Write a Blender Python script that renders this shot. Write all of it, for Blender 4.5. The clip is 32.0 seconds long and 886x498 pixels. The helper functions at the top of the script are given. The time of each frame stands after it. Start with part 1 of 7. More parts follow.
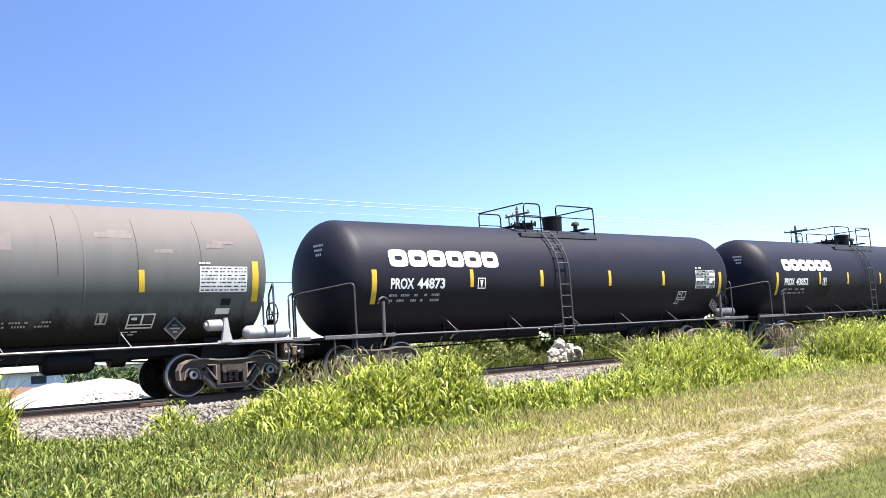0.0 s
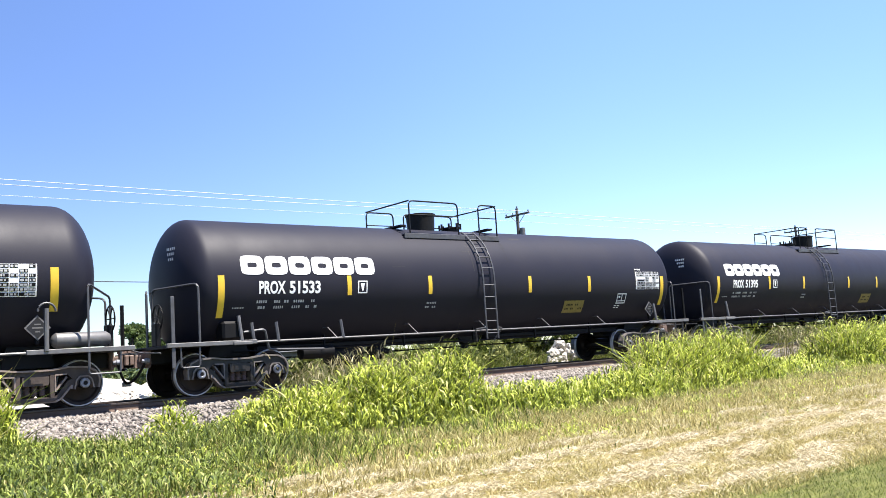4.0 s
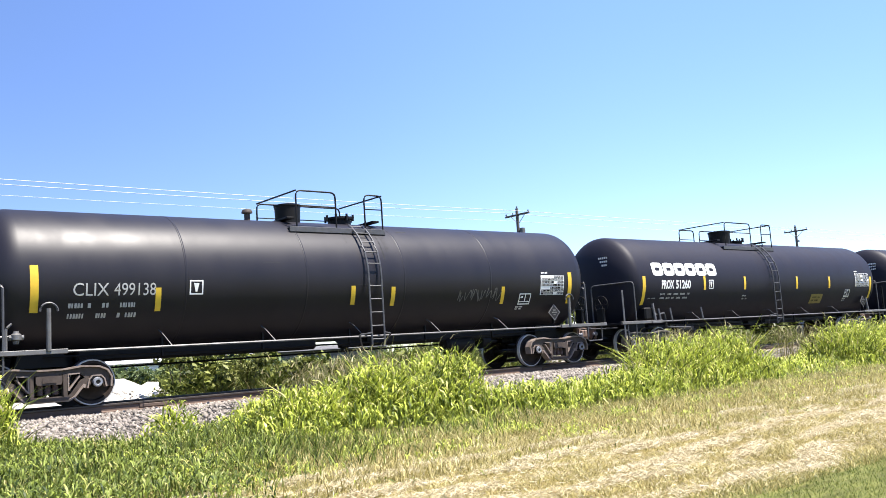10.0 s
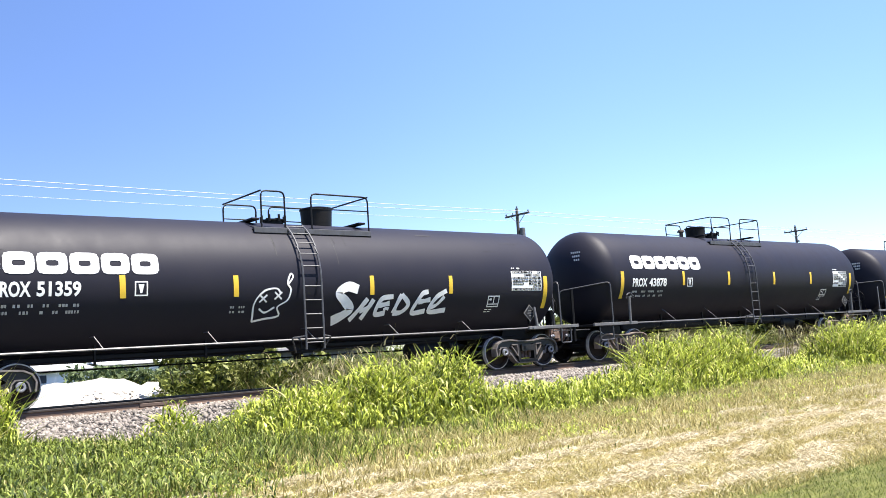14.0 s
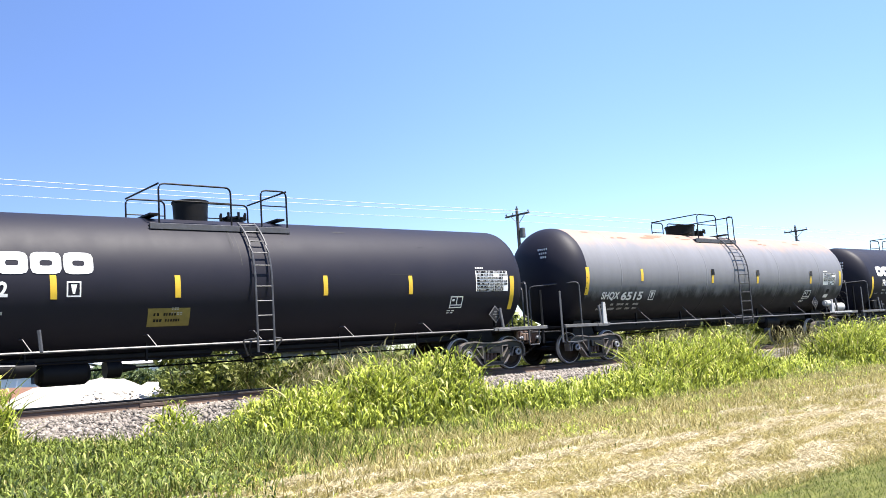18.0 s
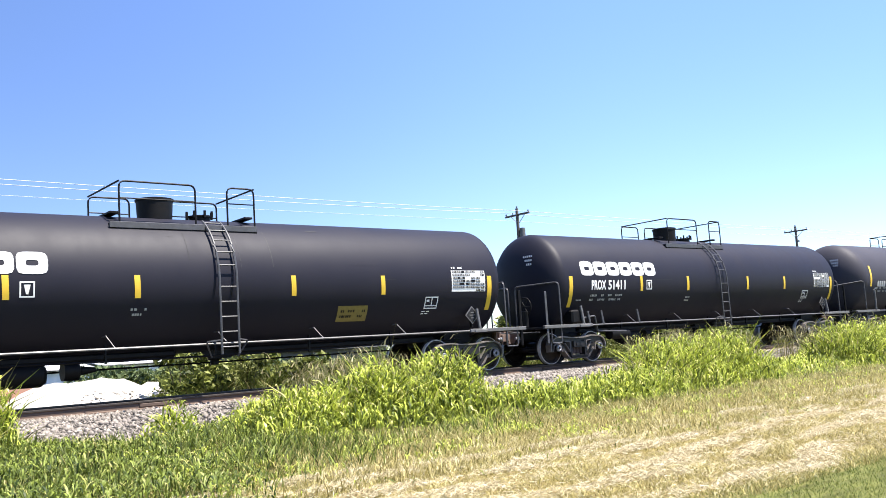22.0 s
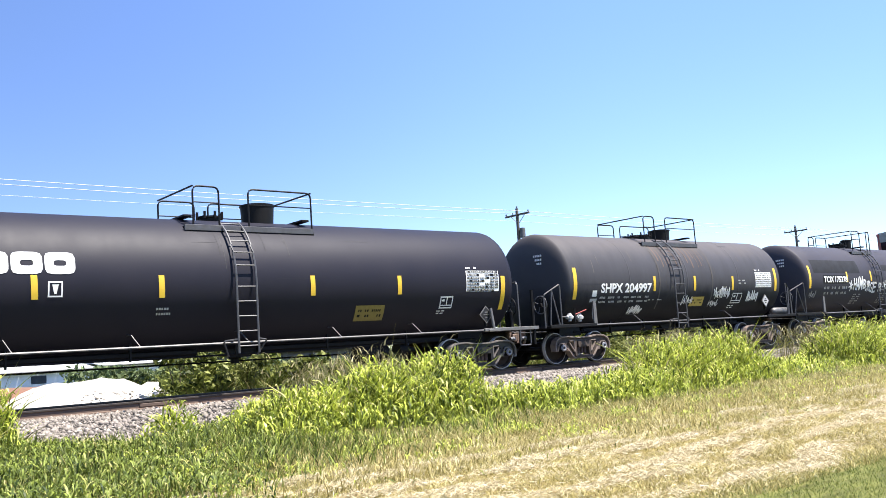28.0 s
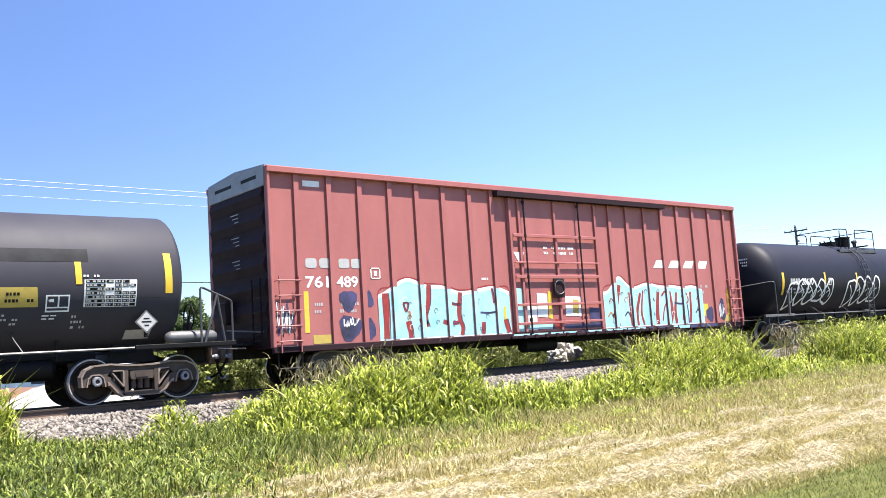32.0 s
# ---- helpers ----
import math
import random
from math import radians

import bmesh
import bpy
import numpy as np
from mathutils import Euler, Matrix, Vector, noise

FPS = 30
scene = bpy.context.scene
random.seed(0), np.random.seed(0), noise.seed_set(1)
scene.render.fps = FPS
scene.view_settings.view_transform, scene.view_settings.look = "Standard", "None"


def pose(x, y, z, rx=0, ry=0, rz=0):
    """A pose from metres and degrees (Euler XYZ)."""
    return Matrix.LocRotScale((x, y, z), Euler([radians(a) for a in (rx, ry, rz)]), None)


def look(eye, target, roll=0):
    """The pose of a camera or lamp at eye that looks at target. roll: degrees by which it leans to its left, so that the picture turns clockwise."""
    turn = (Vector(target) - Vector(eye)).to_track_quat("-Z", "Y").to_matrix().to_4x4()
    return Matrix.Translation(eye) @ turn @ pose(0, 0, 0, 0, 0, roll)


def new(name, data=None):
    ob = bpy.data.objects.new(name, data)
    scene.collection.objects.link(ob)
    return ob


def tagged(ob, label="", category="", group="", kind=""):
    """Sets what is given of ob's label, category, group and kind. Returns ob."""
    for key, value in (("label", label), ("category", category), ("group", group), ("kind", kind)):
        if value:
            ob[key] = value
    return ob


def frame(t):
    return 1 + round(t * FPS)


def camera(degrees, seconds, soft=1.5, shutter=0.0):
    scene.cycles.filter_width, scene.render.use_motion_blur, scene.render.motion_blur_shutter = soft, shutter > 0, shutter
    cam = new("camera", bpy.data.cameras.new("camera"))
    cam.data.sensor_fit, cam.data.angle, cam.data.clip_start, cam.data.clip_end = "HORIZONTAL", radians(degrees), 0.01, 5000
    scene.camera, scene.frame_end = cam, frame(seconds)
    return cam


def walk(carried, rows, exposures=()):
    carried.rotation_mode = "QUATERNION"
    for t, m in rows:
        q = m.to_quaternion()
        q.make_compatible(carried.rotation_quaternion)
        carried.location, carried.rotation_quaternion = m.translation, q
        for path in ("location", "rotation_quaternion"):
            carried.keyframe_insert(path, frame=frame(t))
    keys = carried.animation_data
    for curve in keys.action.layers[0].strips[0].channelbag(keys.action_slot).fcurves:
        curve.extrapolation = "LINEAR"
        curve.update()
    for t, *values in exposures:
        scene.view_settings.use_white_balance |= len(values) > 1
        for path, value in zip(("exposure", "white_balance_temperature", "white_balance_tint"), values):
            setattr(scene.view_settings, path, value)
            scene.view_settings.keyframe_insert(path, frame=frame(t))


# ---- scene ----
# The camera stands still on the grass beside a single track.
cam = camera(53.08, 32.0, soft=0.55)
EYE = Vector((0.0, -19.112, 0.643))
AIM = EYE + Vector((0.633326, 0.765727, 0.112424)) * 20.0
VIEW = look(EYE, AIM, -3.782)
walk(cam, [(0.0, VIEW), (32.0, VIEW)], exposures=[(0.0, 1.616, 6600, 11), (32.0, 1.616, 6600, 11)])

# ---- light: clear summer noon ----
SUN_UP, SUN_AZ = 67.0, 146.0          # degrees above the horizon; compass way from +y towards +x
sun_dir = Vector((math.sin(radians(SUN_AZ)) * math.cos(radians(SUN_UP)),
                  math.cos(radians(SUN_AZ)) * math.cos(radians(SUN_UP)), math.sin(radians(SUN_UP))))
world = bpy.data.worlds.new("sky")
scene.world = world
world.use_nodes = True
wn = world.node_tree
sky = wn.nodes.new("ShaderNodeTexSky")
sky.sky_type = "NISHITA"
sky.sun_disc = False
sky.sun_elevation, sky.sun_rotation = radians(SUN_UP), radians(SUN_AZ)
sky.air_density, sky.dust_density, sky.ozone_density = 1.0, 0.1, 3.0
wn.nodes["Background"].inputs["Strength"].default_value = 0.1
deep = wn.nodes.new("ShaderNodeHueSaturation")
deep.inputs["Hue"].default_value, deep.inputs["Saturation"].default_value, deep.inputs["Value"].default_value = 0.522, 1.24, 1.08
wn.links.new(sky.outputs[0], deep.inputs["Color"])
haze = wn.nodes.new("ShaderNodeMix")        # evens out the bright horizon of the sky model
haze.data_type = "RGBA"
haze.inputs[0].default_value = 0.45
haze.inputs[7].default_value = (1.1, 1.85, 3.1, 1.0)
wn.links.new(deep.outputs[0], haze.inputs[6])
sunward = wn.nodes.new("ShaderNodeTexGradient")      # the sky grows paler towards the sun's side
sunward.texture_mapping.rotation = (0.0, 0.0, radians(SUN_AZ - 90.0))
sunward.texture_mapping.scale = (0.5, 0.5, 0.5)
sunward.texture_mapping.translation = (0.5, 0.0, 0.0)
paler = wn.nodes.new("ShaderNodeMapRange")
paler.interpolation_type = "SMOOTHSTEP"
paler.inputs[1].default_value, paler.inputs[2].default_value = 0.1, 0.5
paler.inputs[3].default_value, paler.inputs[4].default_value = 0.76, 1.18
wn.links.new(sunward.outputs["Fac"], paler.inputs[0])
glow = wn.nodes.new("ShaderNodeVectorMath")
glow.operation = "SCALE"
wn.links.new(haze.outputs[2], glow.inputs[0])
wn.links.new(paler.outputs[0], glow.inputs["Scale"])
wn.links.new(glow.outputs[0], wn.nodes["Background"].inputs["Color"])
lamp = bpy.data.lights.new("sun", "SUN")
lamp.energy, lamp.angle, lamp.color = 5.0, radians(0.53), (1.0, 0.955, 0.88)
sun = new("sun", lamp)
sun.matrix_world = look(sun_dir * 60, (0, 0, 0))


# ---- materials ----
def material(name, base, rough=0.6, metal=0.0, second=None, scale=4.0, stretch=(1, 1, 1), amount=0.5, fine=60.0,
             bump=0.1, third=None, island=False, spec=0.5, rand=False):
    """Two-scale noise between base and second (and flecks of third), with a fine bump."""
    m = bpy.data.materials.new(name)
    m.use_nodes = True
    nt = m.node_tree
    nd, ln = nt.nodes, nt.links
    bsdf = nd["Principled BSDF"]
    bsdf.inputs["Metallic"].default_value = metal
    bsdf.inputs["Specular IOR Level"].default_value = spec
    tc = nd.new("ShaderNodeTexCoord")
    mp = nd.new("ShaderNodeMapping")
    mp.inputs["Scale"].default_value = stretch
    ln.new(tc.outputs["Object"], mp.inputs["Vector"])
    second = second or tuple(c * 0.6 for c in base)
    big = nd.new("ShaderNodeTexNoise")
    big.inputs["Scale"].default_value, big.inputs["Detail"].default_value = scale, 6
    big.inputs["Roughness"].default_value = 0.62
    ln.new(mp.outputs[0], big.inputs["Vector"])
    ramp = nd.new("ShaderNodeValToRGB")
    ramp.color_ramp.elements[0].position, ramp.color_ramp.elements[1].position = 0.5 - amount * 0.5, 0.5 + amount * 0.5
    ramp.color_ramp.elements[0].color, ramp.color_ramp.elements[1].color = (*base, 1), (*second, 1)
    ln.new(big.outputs["Fac"], ramp.inputs["Fac"])
    col = ramp.outputs["Color"]
    small = nd.new("ShaderNodeTexNoise")
    small.inputs["Scale"].default_value, small.inputs["Detail"].default_value = fine, 3
    ln.new(tc.outputs["Object"], small.inputs["Vector"])
    if third:
        pick = nd.new("ShaderNodeValToRGB")
        pick.color_ramp.elements[0].position, pick.color_ramp.elements[1].position = 0.56, 0.68
        ln.new(small.outputs["Fac"], pick.inputs["Fac"])
        mx = nd.new("ShaderNodeMix")
        mx.data_type = "RGBA"
        ln.new(pick.outputs["Color"], mx.inputs[0])
        ln.new(col, mx.inputs[6])
        mx.inputs[7].default_value = (*third, 1)
        col = mx.outputs[2]
    if island or rand:
        src = nd.new("ShaderNodeNewGeometry" if island else "ShaderNodeObjectInfo")
        hs = nd.new("ShaderNodeHueSaturation")
        mr = nd.new("ShaderNodeMapRange")
        mr.inputs[3].default_value, mr.inputs[4].default_value = 0.55, 1.45
        ln.new(src.outputs["Random Per Island" if island else "Random"], mr.inputs[0])
        ln.new(mr.outputs[0], hs.inputs["Value"])
        ln.new(col, hs.inputs["Color"])
        col = hs.outputs["Color"]
    ln.new(col, bsdf.inputs["Base Color"])
    rr = nd.new("ShaderNodeMapRange")
    rr.inputs[3].default_value, rr.inputs[4].default_value = max(rough - 0.12, 0.02), min(rough + 0.14, 1.0)
    ln.new(big.outputs["Fac"], rr.inputs[0])
    ln.new(rr.outputs[0], bsdf.inputs["Roughness"])
    if bump:
        bp = nd.new("ShaderNodeBump")
        bp.inputs["Strength"].default_value, bp.inputs["Distance"].default_value = bump, 0.01
        ln.new(small.outputs["Fac"], bp.inputs["Height"])
        ln.new(bp.outputs[0], bsdf.inputs["Normal"])
    return m


def leafy(name, lo, hi, dry=None, thin=0.35):
    """Blades and leaves: each island its own shade, a little light through."""
    m = bpy.data.materials.new(name)
    m.use_nodes = True
    nt = m.node_tree
    nd, ln = nt.nodes, nt.links
    bsdf = nd["Principled BSDF"]
    geo = nd.new("ShaderNodeNewGeometry")
    ramp = nd.new("ShaderNodeValToRGB")
    ramp.color_ramp.elements[0].color, ramp.color_ramp.elements[1].color = (*lo, 1), (*hi, 1)
    if dry:
        e = ramp.color_ramp.elements.new(0.86)
        e.color = (*hi, 1)
        ramp.color_ramp.elements[2].color = (*dry, 1)
    ln.new(geo.outputs["Random Per Island"], ramp.inputs["Fac"])
    ln.new(ramp.outputs["Color"], bsdf.inputs["Base Color"])
    bsdf.inputs["Roughness"].default_value = 0.55
    bsdf.inputs["Specular IOR Level"].default_value = 0.3
    tr = nd.new("ShaderNodeBsdfTranslucent")
    ln.new(ramp.outputs["Color"], tr.inputs["Color"])
    mix = nd.new("ShaderNodeMixShader")
    mix.inputs[0].default_value = thin
    ln.new(bsdf.outputs[0], mix.inputs[1])
    ln.new(tr.outputs[0], mix.inputs[2])
    ln.new(mix.outputs[0], nd["Material Output"].inputs["Surface"])
    return m


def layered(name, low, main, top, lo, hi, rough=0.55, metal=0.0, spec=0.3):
    """Old tank paint: a lower band darkened for grime and belly shade, a stained crown, both with ragged edges, over
    the main coat.
    """
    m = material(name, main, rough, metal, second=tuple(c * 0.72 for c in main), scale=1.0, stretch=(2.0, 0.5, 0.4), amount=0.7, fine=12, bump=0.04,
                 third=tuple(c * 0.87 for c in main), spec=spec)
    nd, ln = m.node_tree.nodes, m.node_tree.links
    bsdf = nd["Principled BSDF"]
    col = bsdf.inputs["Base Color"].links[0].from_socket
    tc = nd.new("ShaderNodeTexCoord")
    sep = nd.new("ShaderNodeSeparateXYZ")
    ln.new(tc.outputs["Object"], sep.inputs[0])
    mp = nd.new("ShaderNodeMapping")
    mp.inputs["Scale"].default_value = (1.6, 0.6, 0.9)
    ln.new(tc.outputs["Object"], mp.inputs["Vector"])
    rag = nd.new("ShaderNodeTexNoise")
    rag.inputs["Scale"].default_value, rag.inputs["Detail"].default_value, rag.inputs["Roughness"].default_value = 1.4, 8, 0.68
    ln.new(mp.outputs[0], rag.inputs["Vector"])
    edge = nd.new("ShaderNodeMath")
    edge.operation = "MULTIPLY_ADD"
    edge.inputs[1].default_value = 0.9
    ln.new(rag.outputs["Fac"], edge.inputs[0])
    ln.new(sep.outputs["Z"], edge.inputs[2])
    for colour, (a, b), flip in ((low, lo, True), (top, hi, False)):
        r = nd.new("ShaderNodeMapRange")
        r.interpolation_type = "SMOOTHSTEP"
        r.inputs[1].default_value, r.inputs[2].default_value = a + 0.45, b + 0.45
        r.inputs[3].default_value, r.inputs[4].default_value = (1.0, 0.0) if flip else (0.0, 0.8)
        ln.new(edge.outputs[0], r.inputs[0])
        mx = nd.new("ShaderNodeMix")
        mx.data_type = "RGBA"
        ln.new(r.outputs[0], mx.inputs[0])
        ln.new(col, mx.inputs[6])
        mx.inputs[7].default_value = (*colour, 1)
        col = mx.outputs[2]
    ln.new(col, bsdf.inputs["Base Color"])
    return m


BLACK = material("black_tank_paint", (0.0092, 0.0092, 0.016), 0.55, second=(0.0148, 0.0138, 0.021), scale=1.0, stretch=(1.2, 0.5, 0.6), amount=0.9, fine=25, bump=0.03, spec=0.2)
GLOSS = material("glossy_black_paint", (0.0082, 0.0074, 0.0115), 0.45, second=(0.0128, 0.0114, 0.0155), scale=0.9, stretch=(1.6, 0.5, 0.6), amount=0.7, fine=25, bump=0.02, spec=0.3)
DUSTBLUE = material("faded_blue_black_paint", (0.0285, 0.0275, 0.0355), 0.6, second=(0.05, 0.0475, 0.058), scale=0.8, stretch=(1.2, 0.5, 0.5), amount=0.9, fine=18, bump=0.04, spec=0.18)
# the low colours carry grime and the belly's shade together
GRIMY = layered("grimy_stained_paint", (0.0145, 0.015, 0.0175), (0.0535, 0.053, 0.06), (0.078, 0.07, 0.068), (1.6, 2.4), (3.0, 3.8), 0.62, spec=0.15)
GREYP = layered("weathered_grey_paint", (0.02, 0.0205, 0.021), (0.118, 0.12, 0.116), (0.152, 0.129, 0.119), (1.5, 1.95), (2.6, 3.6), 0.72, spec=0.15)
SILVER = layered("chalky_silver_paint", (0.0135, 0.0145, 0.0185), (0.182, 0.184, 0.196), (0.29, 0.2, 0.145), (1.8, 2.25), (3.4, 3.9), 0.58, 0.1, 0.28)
GRIMEDARK = material("dark_grime", (0.0465, 0.0453, 0.0465), 0.7, second=(0.0186, 0.0186, 0.0198), scale=3, stretch=(3, 1, 0.6), amount=0.5, fine=14, bump=0.04, spec=0.2)
SCUFF = material("pale_scuff", (0.031, 0.031, 0.0329), 0.65, second=(0.0136, 0.0136, 0.0155), scale=6, stretch=(3, 1, 3), amount=0.6, bump=0, spec=0.3)
PRIMER = material("chalky_primer", (0.2, 0.175, 0.162), 0.8, second=(0.13, 0.113, 0.105), scale=5, stretch=(2, 1, 1), amount=0.8, bump=0.02, spec=0.15)
CROWNRUST = material("crown_rust", (0.17, 0.085, 0.05), 0.85, second=(0.28, 0.19, 0.14), scale=6, stretch=(1.5, 1, 1), amount=0.8, bump=0.05, spec=0.1)
PATCHP = material("fresh_black_patch_paint", (0.005, 0.005, 0.006), 0.55, bump=0.02, scale=3, spec=0.2)
GREYPATCH = material("flat_grey_patch_paint", (0.016, 0.0165, 0.019), 0.7, bump=0.02, scale=3, spec=0.25)
STEEL = material("dull_grey_steel", (0.15, 0.15, 0.15), 0.5, metal=0.25, second=(0.075, 0.0675, 0.0638), scale=6, amount=0.6)
DARKST = material("black_painted_steel", (0.00372, 0.00372, 0.00434), 0.55, second=(0.00868, 0.00806, 0.00806), scale=5, amount=0.5, spec=0.16)
LADDERM = material("worn_ladder_steel", (0.075, 0.075, 0.081), 0.5, metal=0.1, second=(0.03, 0.03, 0.0315), scale=7, amount=0.6)
TRUCKM = material("dusty_truck_steel", (0.0045, 0.0043, 0.0043), 0.42, second=(0.022, 0.019, 0.017), scale=5, amount=0.6, fine=40, bump=0.3, spec=0.35)
TRUCKR = material("rusty_truck_steel", (0.03, 0.022, 0.018), 0.66, second=(0.085, 0.066, 0.054), scale=5, amount=0.6, fine=40, bump=0.3, spec=0.25)
# rim colours paler than the web: dust plus painted sun highlights
RIMM = material("sunlit_dusty_casting_rim", (0.2, 0.175, 0.16), 0.45, second=(0.045, 0.039, 0.035), scale=6, amount=0.7, fine=40, bump=0.3, spec=0.5)
RIMR = material("sunlit_rusty_casting_rim", (0.25, 0.2, 0.168), 0.6, second=(0.12, 0.092, 0.075), scale=7, amount=0.6, fine=40, bump=0.3, spec=0.3)
SPRINGM = material("rust_red_spring", (0.11, 0.07, 0.058), 0.7, second=(0.05, 0.035, 0.03), scale=9, amount=0.6, spec=0.3)
WHEELM = material("wheel_steel", (0.006, 0.005, 0.0045), 0.55, second=(0.03, 0.02, 0.016), scale=4, amount=0.5, fine=50, bump=0.15, spec=0.2)
COUPLERM = material("rust_brown_casting", (0.0992, 0.062, 0.0465), 0.7, second=(0.186, 0.136, 0.112), scale=7, amount=0.6, fine=40, bump=0.3, spec=0.3)
TREADM = material("polished_wheel_rim", (0.5, 0.49, 0.48), 0.4, metal=0.2, second=(0.3, 0.28, 0.27), scale=9)
CAPM = material("bearing_cap", (0.3, 0.31, 0.34), 0.45, metal=0.3, second=(0.1, 0.1, 0.11), scale=12)
WHITE = material("white_stencil_paint", (0.78, 0.78, 0.77), 0.55, second=(0.62, 0.62, 0.6), scale=6, amount=0.6, fine=30, bump=0.02)
OFFWHITE = material("faded_stencil_paint", (0.42, 0.42, 0.41), 0.6, second=(0.3, 0.3, 0.29), scale=8, amount=0.6, fine=30, bump=0.02)
YELLOW = material("yellow_reflective_tape", (0.688, 0.456, 0.04), 0.4, second=(0.592, 0.376, 0.032), scale=9, amount=0.6)
OLIVE = material("sun_faded_olive_placard", (0.25, 0.19, 0.04), 0.55, second=(0.14, 0.107, 0.027), scale=9, amount=0.7)
AMBER = material("faded_yellow_placard", (0.465, 0.345, 0.0675), 0.5, second=(0.338, 0.247, 0.06), scale=9, amount=0.6)
RED = material("red_paint", (0.31, 0.031, 0.0248), 0.5, scale=6)
BOXRED = material("oxide_red_boxcar_paint", (0.375, 0.132, 0.118), 0.5, second=(0.265, 0.087, 0.082), scale=1.1, stretch=(1.6, 1.5, 0.5), amount=0.8, fine=9, bump=0.06, third=(0.325, 0.113, 0.104), spec=0.3)
# dark boxcar steel; on the ends this colour also holds their shade
BOXDARK = material("shaded_grimy_red_brown_paint", (0.03, 0.013, 0.0155), 0.65, second=(0.018, 0.01, 0.0125), scale=2, amount=0.6, fine=22, bump=0.06, spec=0.15)
ROOFM = material("galvanized_roof", (0.31, 0.31, 0.31), 0.45, metal=0.5, second=(0.248, 0.236, 0.223), scale=3)
AQUA = material("pale_aqua_spray", (0.225, 0.465, 0.495), 0.6, second=(0.375, 0.555, 0.57), scale=2.6, amount=0.4, fine=14)
NAVY = material("navy_spray", (0.0112, 0.0112, 0.0248), 0.6, second=(0.0558, 0.0496, 0.136), scale=2.2, amount=0.35)
ORANGE = material("orange_spray", (0.465, 0.205, 0.0744), 0.6, scale=5)
RAILM = material("rusty_rail", (0.13, 0.082, 0.058), 0.75, second=(0.06, 0.04, 0.03), scale=5, stretch=(0.3, 1, 1), amount=0.6, fine=40, bump=0.3)
RAILTOP = material("worn_rail_head", (0.0372, 0.031, 0.0285), 0.45, metal=0.4, second=(0.0682, 0.0527, 0.0434), scale=6, stretch=(0.3, 1, 1))
TIEM = material("creosoted_tie", (0.0434, 0.031, 0.0248), 0.85, second=(0.0806, 0.0651, 0.0527), scale=4, stretch=(4, 0.6, 4), amount=0.6, fine=30, bump=0.4, rand=True)
STONE = material("grey_ballast_stone", (0.3, 0.262, 0.225), 0.85, second=(0.06, 0.05, 0.042), scale=9, amount=0.6, island=True, bump=0.2)
BALLASTM = material("ballast_bed", (0.0558, 0.0465, 0.0384), 0.9, second=(0.0248, 0.0205, 0.0174), scale=16, amount=0.4, fine=45, bump=1.0, third=(0.149, 0.13, 0.118))
PILEM = material("pale_crushed_limestone", (0.446, 0.422, 0.384), 0.9, second=(0.372, 0.341, 0.304), scale=5, amount=0.5, fine=26, bump=0.8)
WOODM = material("weathered_pole_wood", (0.0806, 0.062, 0.0527), 0.85, second=(0.124, 0.102, 0.0868), scale=3, stretch=(4, 4, 0.5), amount=0.6)
WIREM = material("aluminium_wire", (0.48, 0.496, 0.528), 0.6, second=(0.4, 0.416, 0.448), bump=0)
GLASSM = material("porcelain_insulator", (0.0744, 0.062, 0.0558), 0.2, scale=9)
SHEDW = material("white_sheet_metal", (0.8, 0.8, 0.8), 0.45, second=(0.72, 0.72, 0.72), scale=1.0, stretch=(6, 1, 1), amount=0.7)
SHEDD = material("dark_opening_and_eave_shadow", (0.031, 0.0372, 0.0496), 0.5, scale=3)
BARK = material("tree_bark", (0.0806, 0.062, 0.0465), 0.9, second=(0.0434, 0.0341, 0.0248), scale=6, stretch=(3, 3, 0.7), amount=0.6, bump=0.5)
GRASSTALL = leafy("tall_grass_blade", (0.03, 0.055, 0.006), (0.47, 0.53, 0.075), (0.6, 0.54, 0.23), 0.3)
GRASSMID = leafy("meadow_grass_blade", (0.0124, 0.0279, 0.00372), (0.211, 0.26, 0.0434), (0.384, 0.341, 0.136), 0.24)
GRASSDRY = leafy("dry_grass_blade", (0.07, 0.075, 0.017), (0.28, 0.24, 0.09), (0.45, 0.4, 0.24), 0.2)
STUBBLE = leafy("cut_stubble_blade", (0.15, 0.125, 0.035), (0.5, 0.42, 0.16), (0.66, 0.6, 0.36), 0.2)
SHEDG = material("grey_sheet_metal", (0.13, 0.12, 0.11), 0.6, second=(0.09, 0.085, 0.078), scale=1.0, stretch=(6, 1, 1), amount=0.7)
LAWN = leafy("lawn_grass_blade", (0.05, 0.075, 0.012), (0.21, 0.24, 0.055), (0.34, 0.31, 0.13))
STRAW = leafy("cut_straw", (0.34, 0.25, 0.1), (0.74, 0.68, 0.5), None, 0.15)
SEEDM = leafy("grass_seed_head", (0.13, 0.115, 0.05), (0.36, 0.32, 0.17), None, 0.25)
LEAFM = leafy("bush_leaf", (0.0124, 0.0279, 0.00496), (0.248, 0.273, 0.062), None, 0.28)
HEDGELEAF = leafy("hedge_leaf", (0.035, 0.06, 0.02), (0.2, 0.25, 0.11), None, 0.25)
WEEDLEAF = leafy("weed_bush_leaf", (0.025, 0.045, 0.01), (0.36, 0.37, 0.13), None, 0.3)
TREELEAF = leafy("tree_leaf", (0.0434, 0.0744, 0.0186), (0.149, 0.198, 0.0682), None, 0.35)


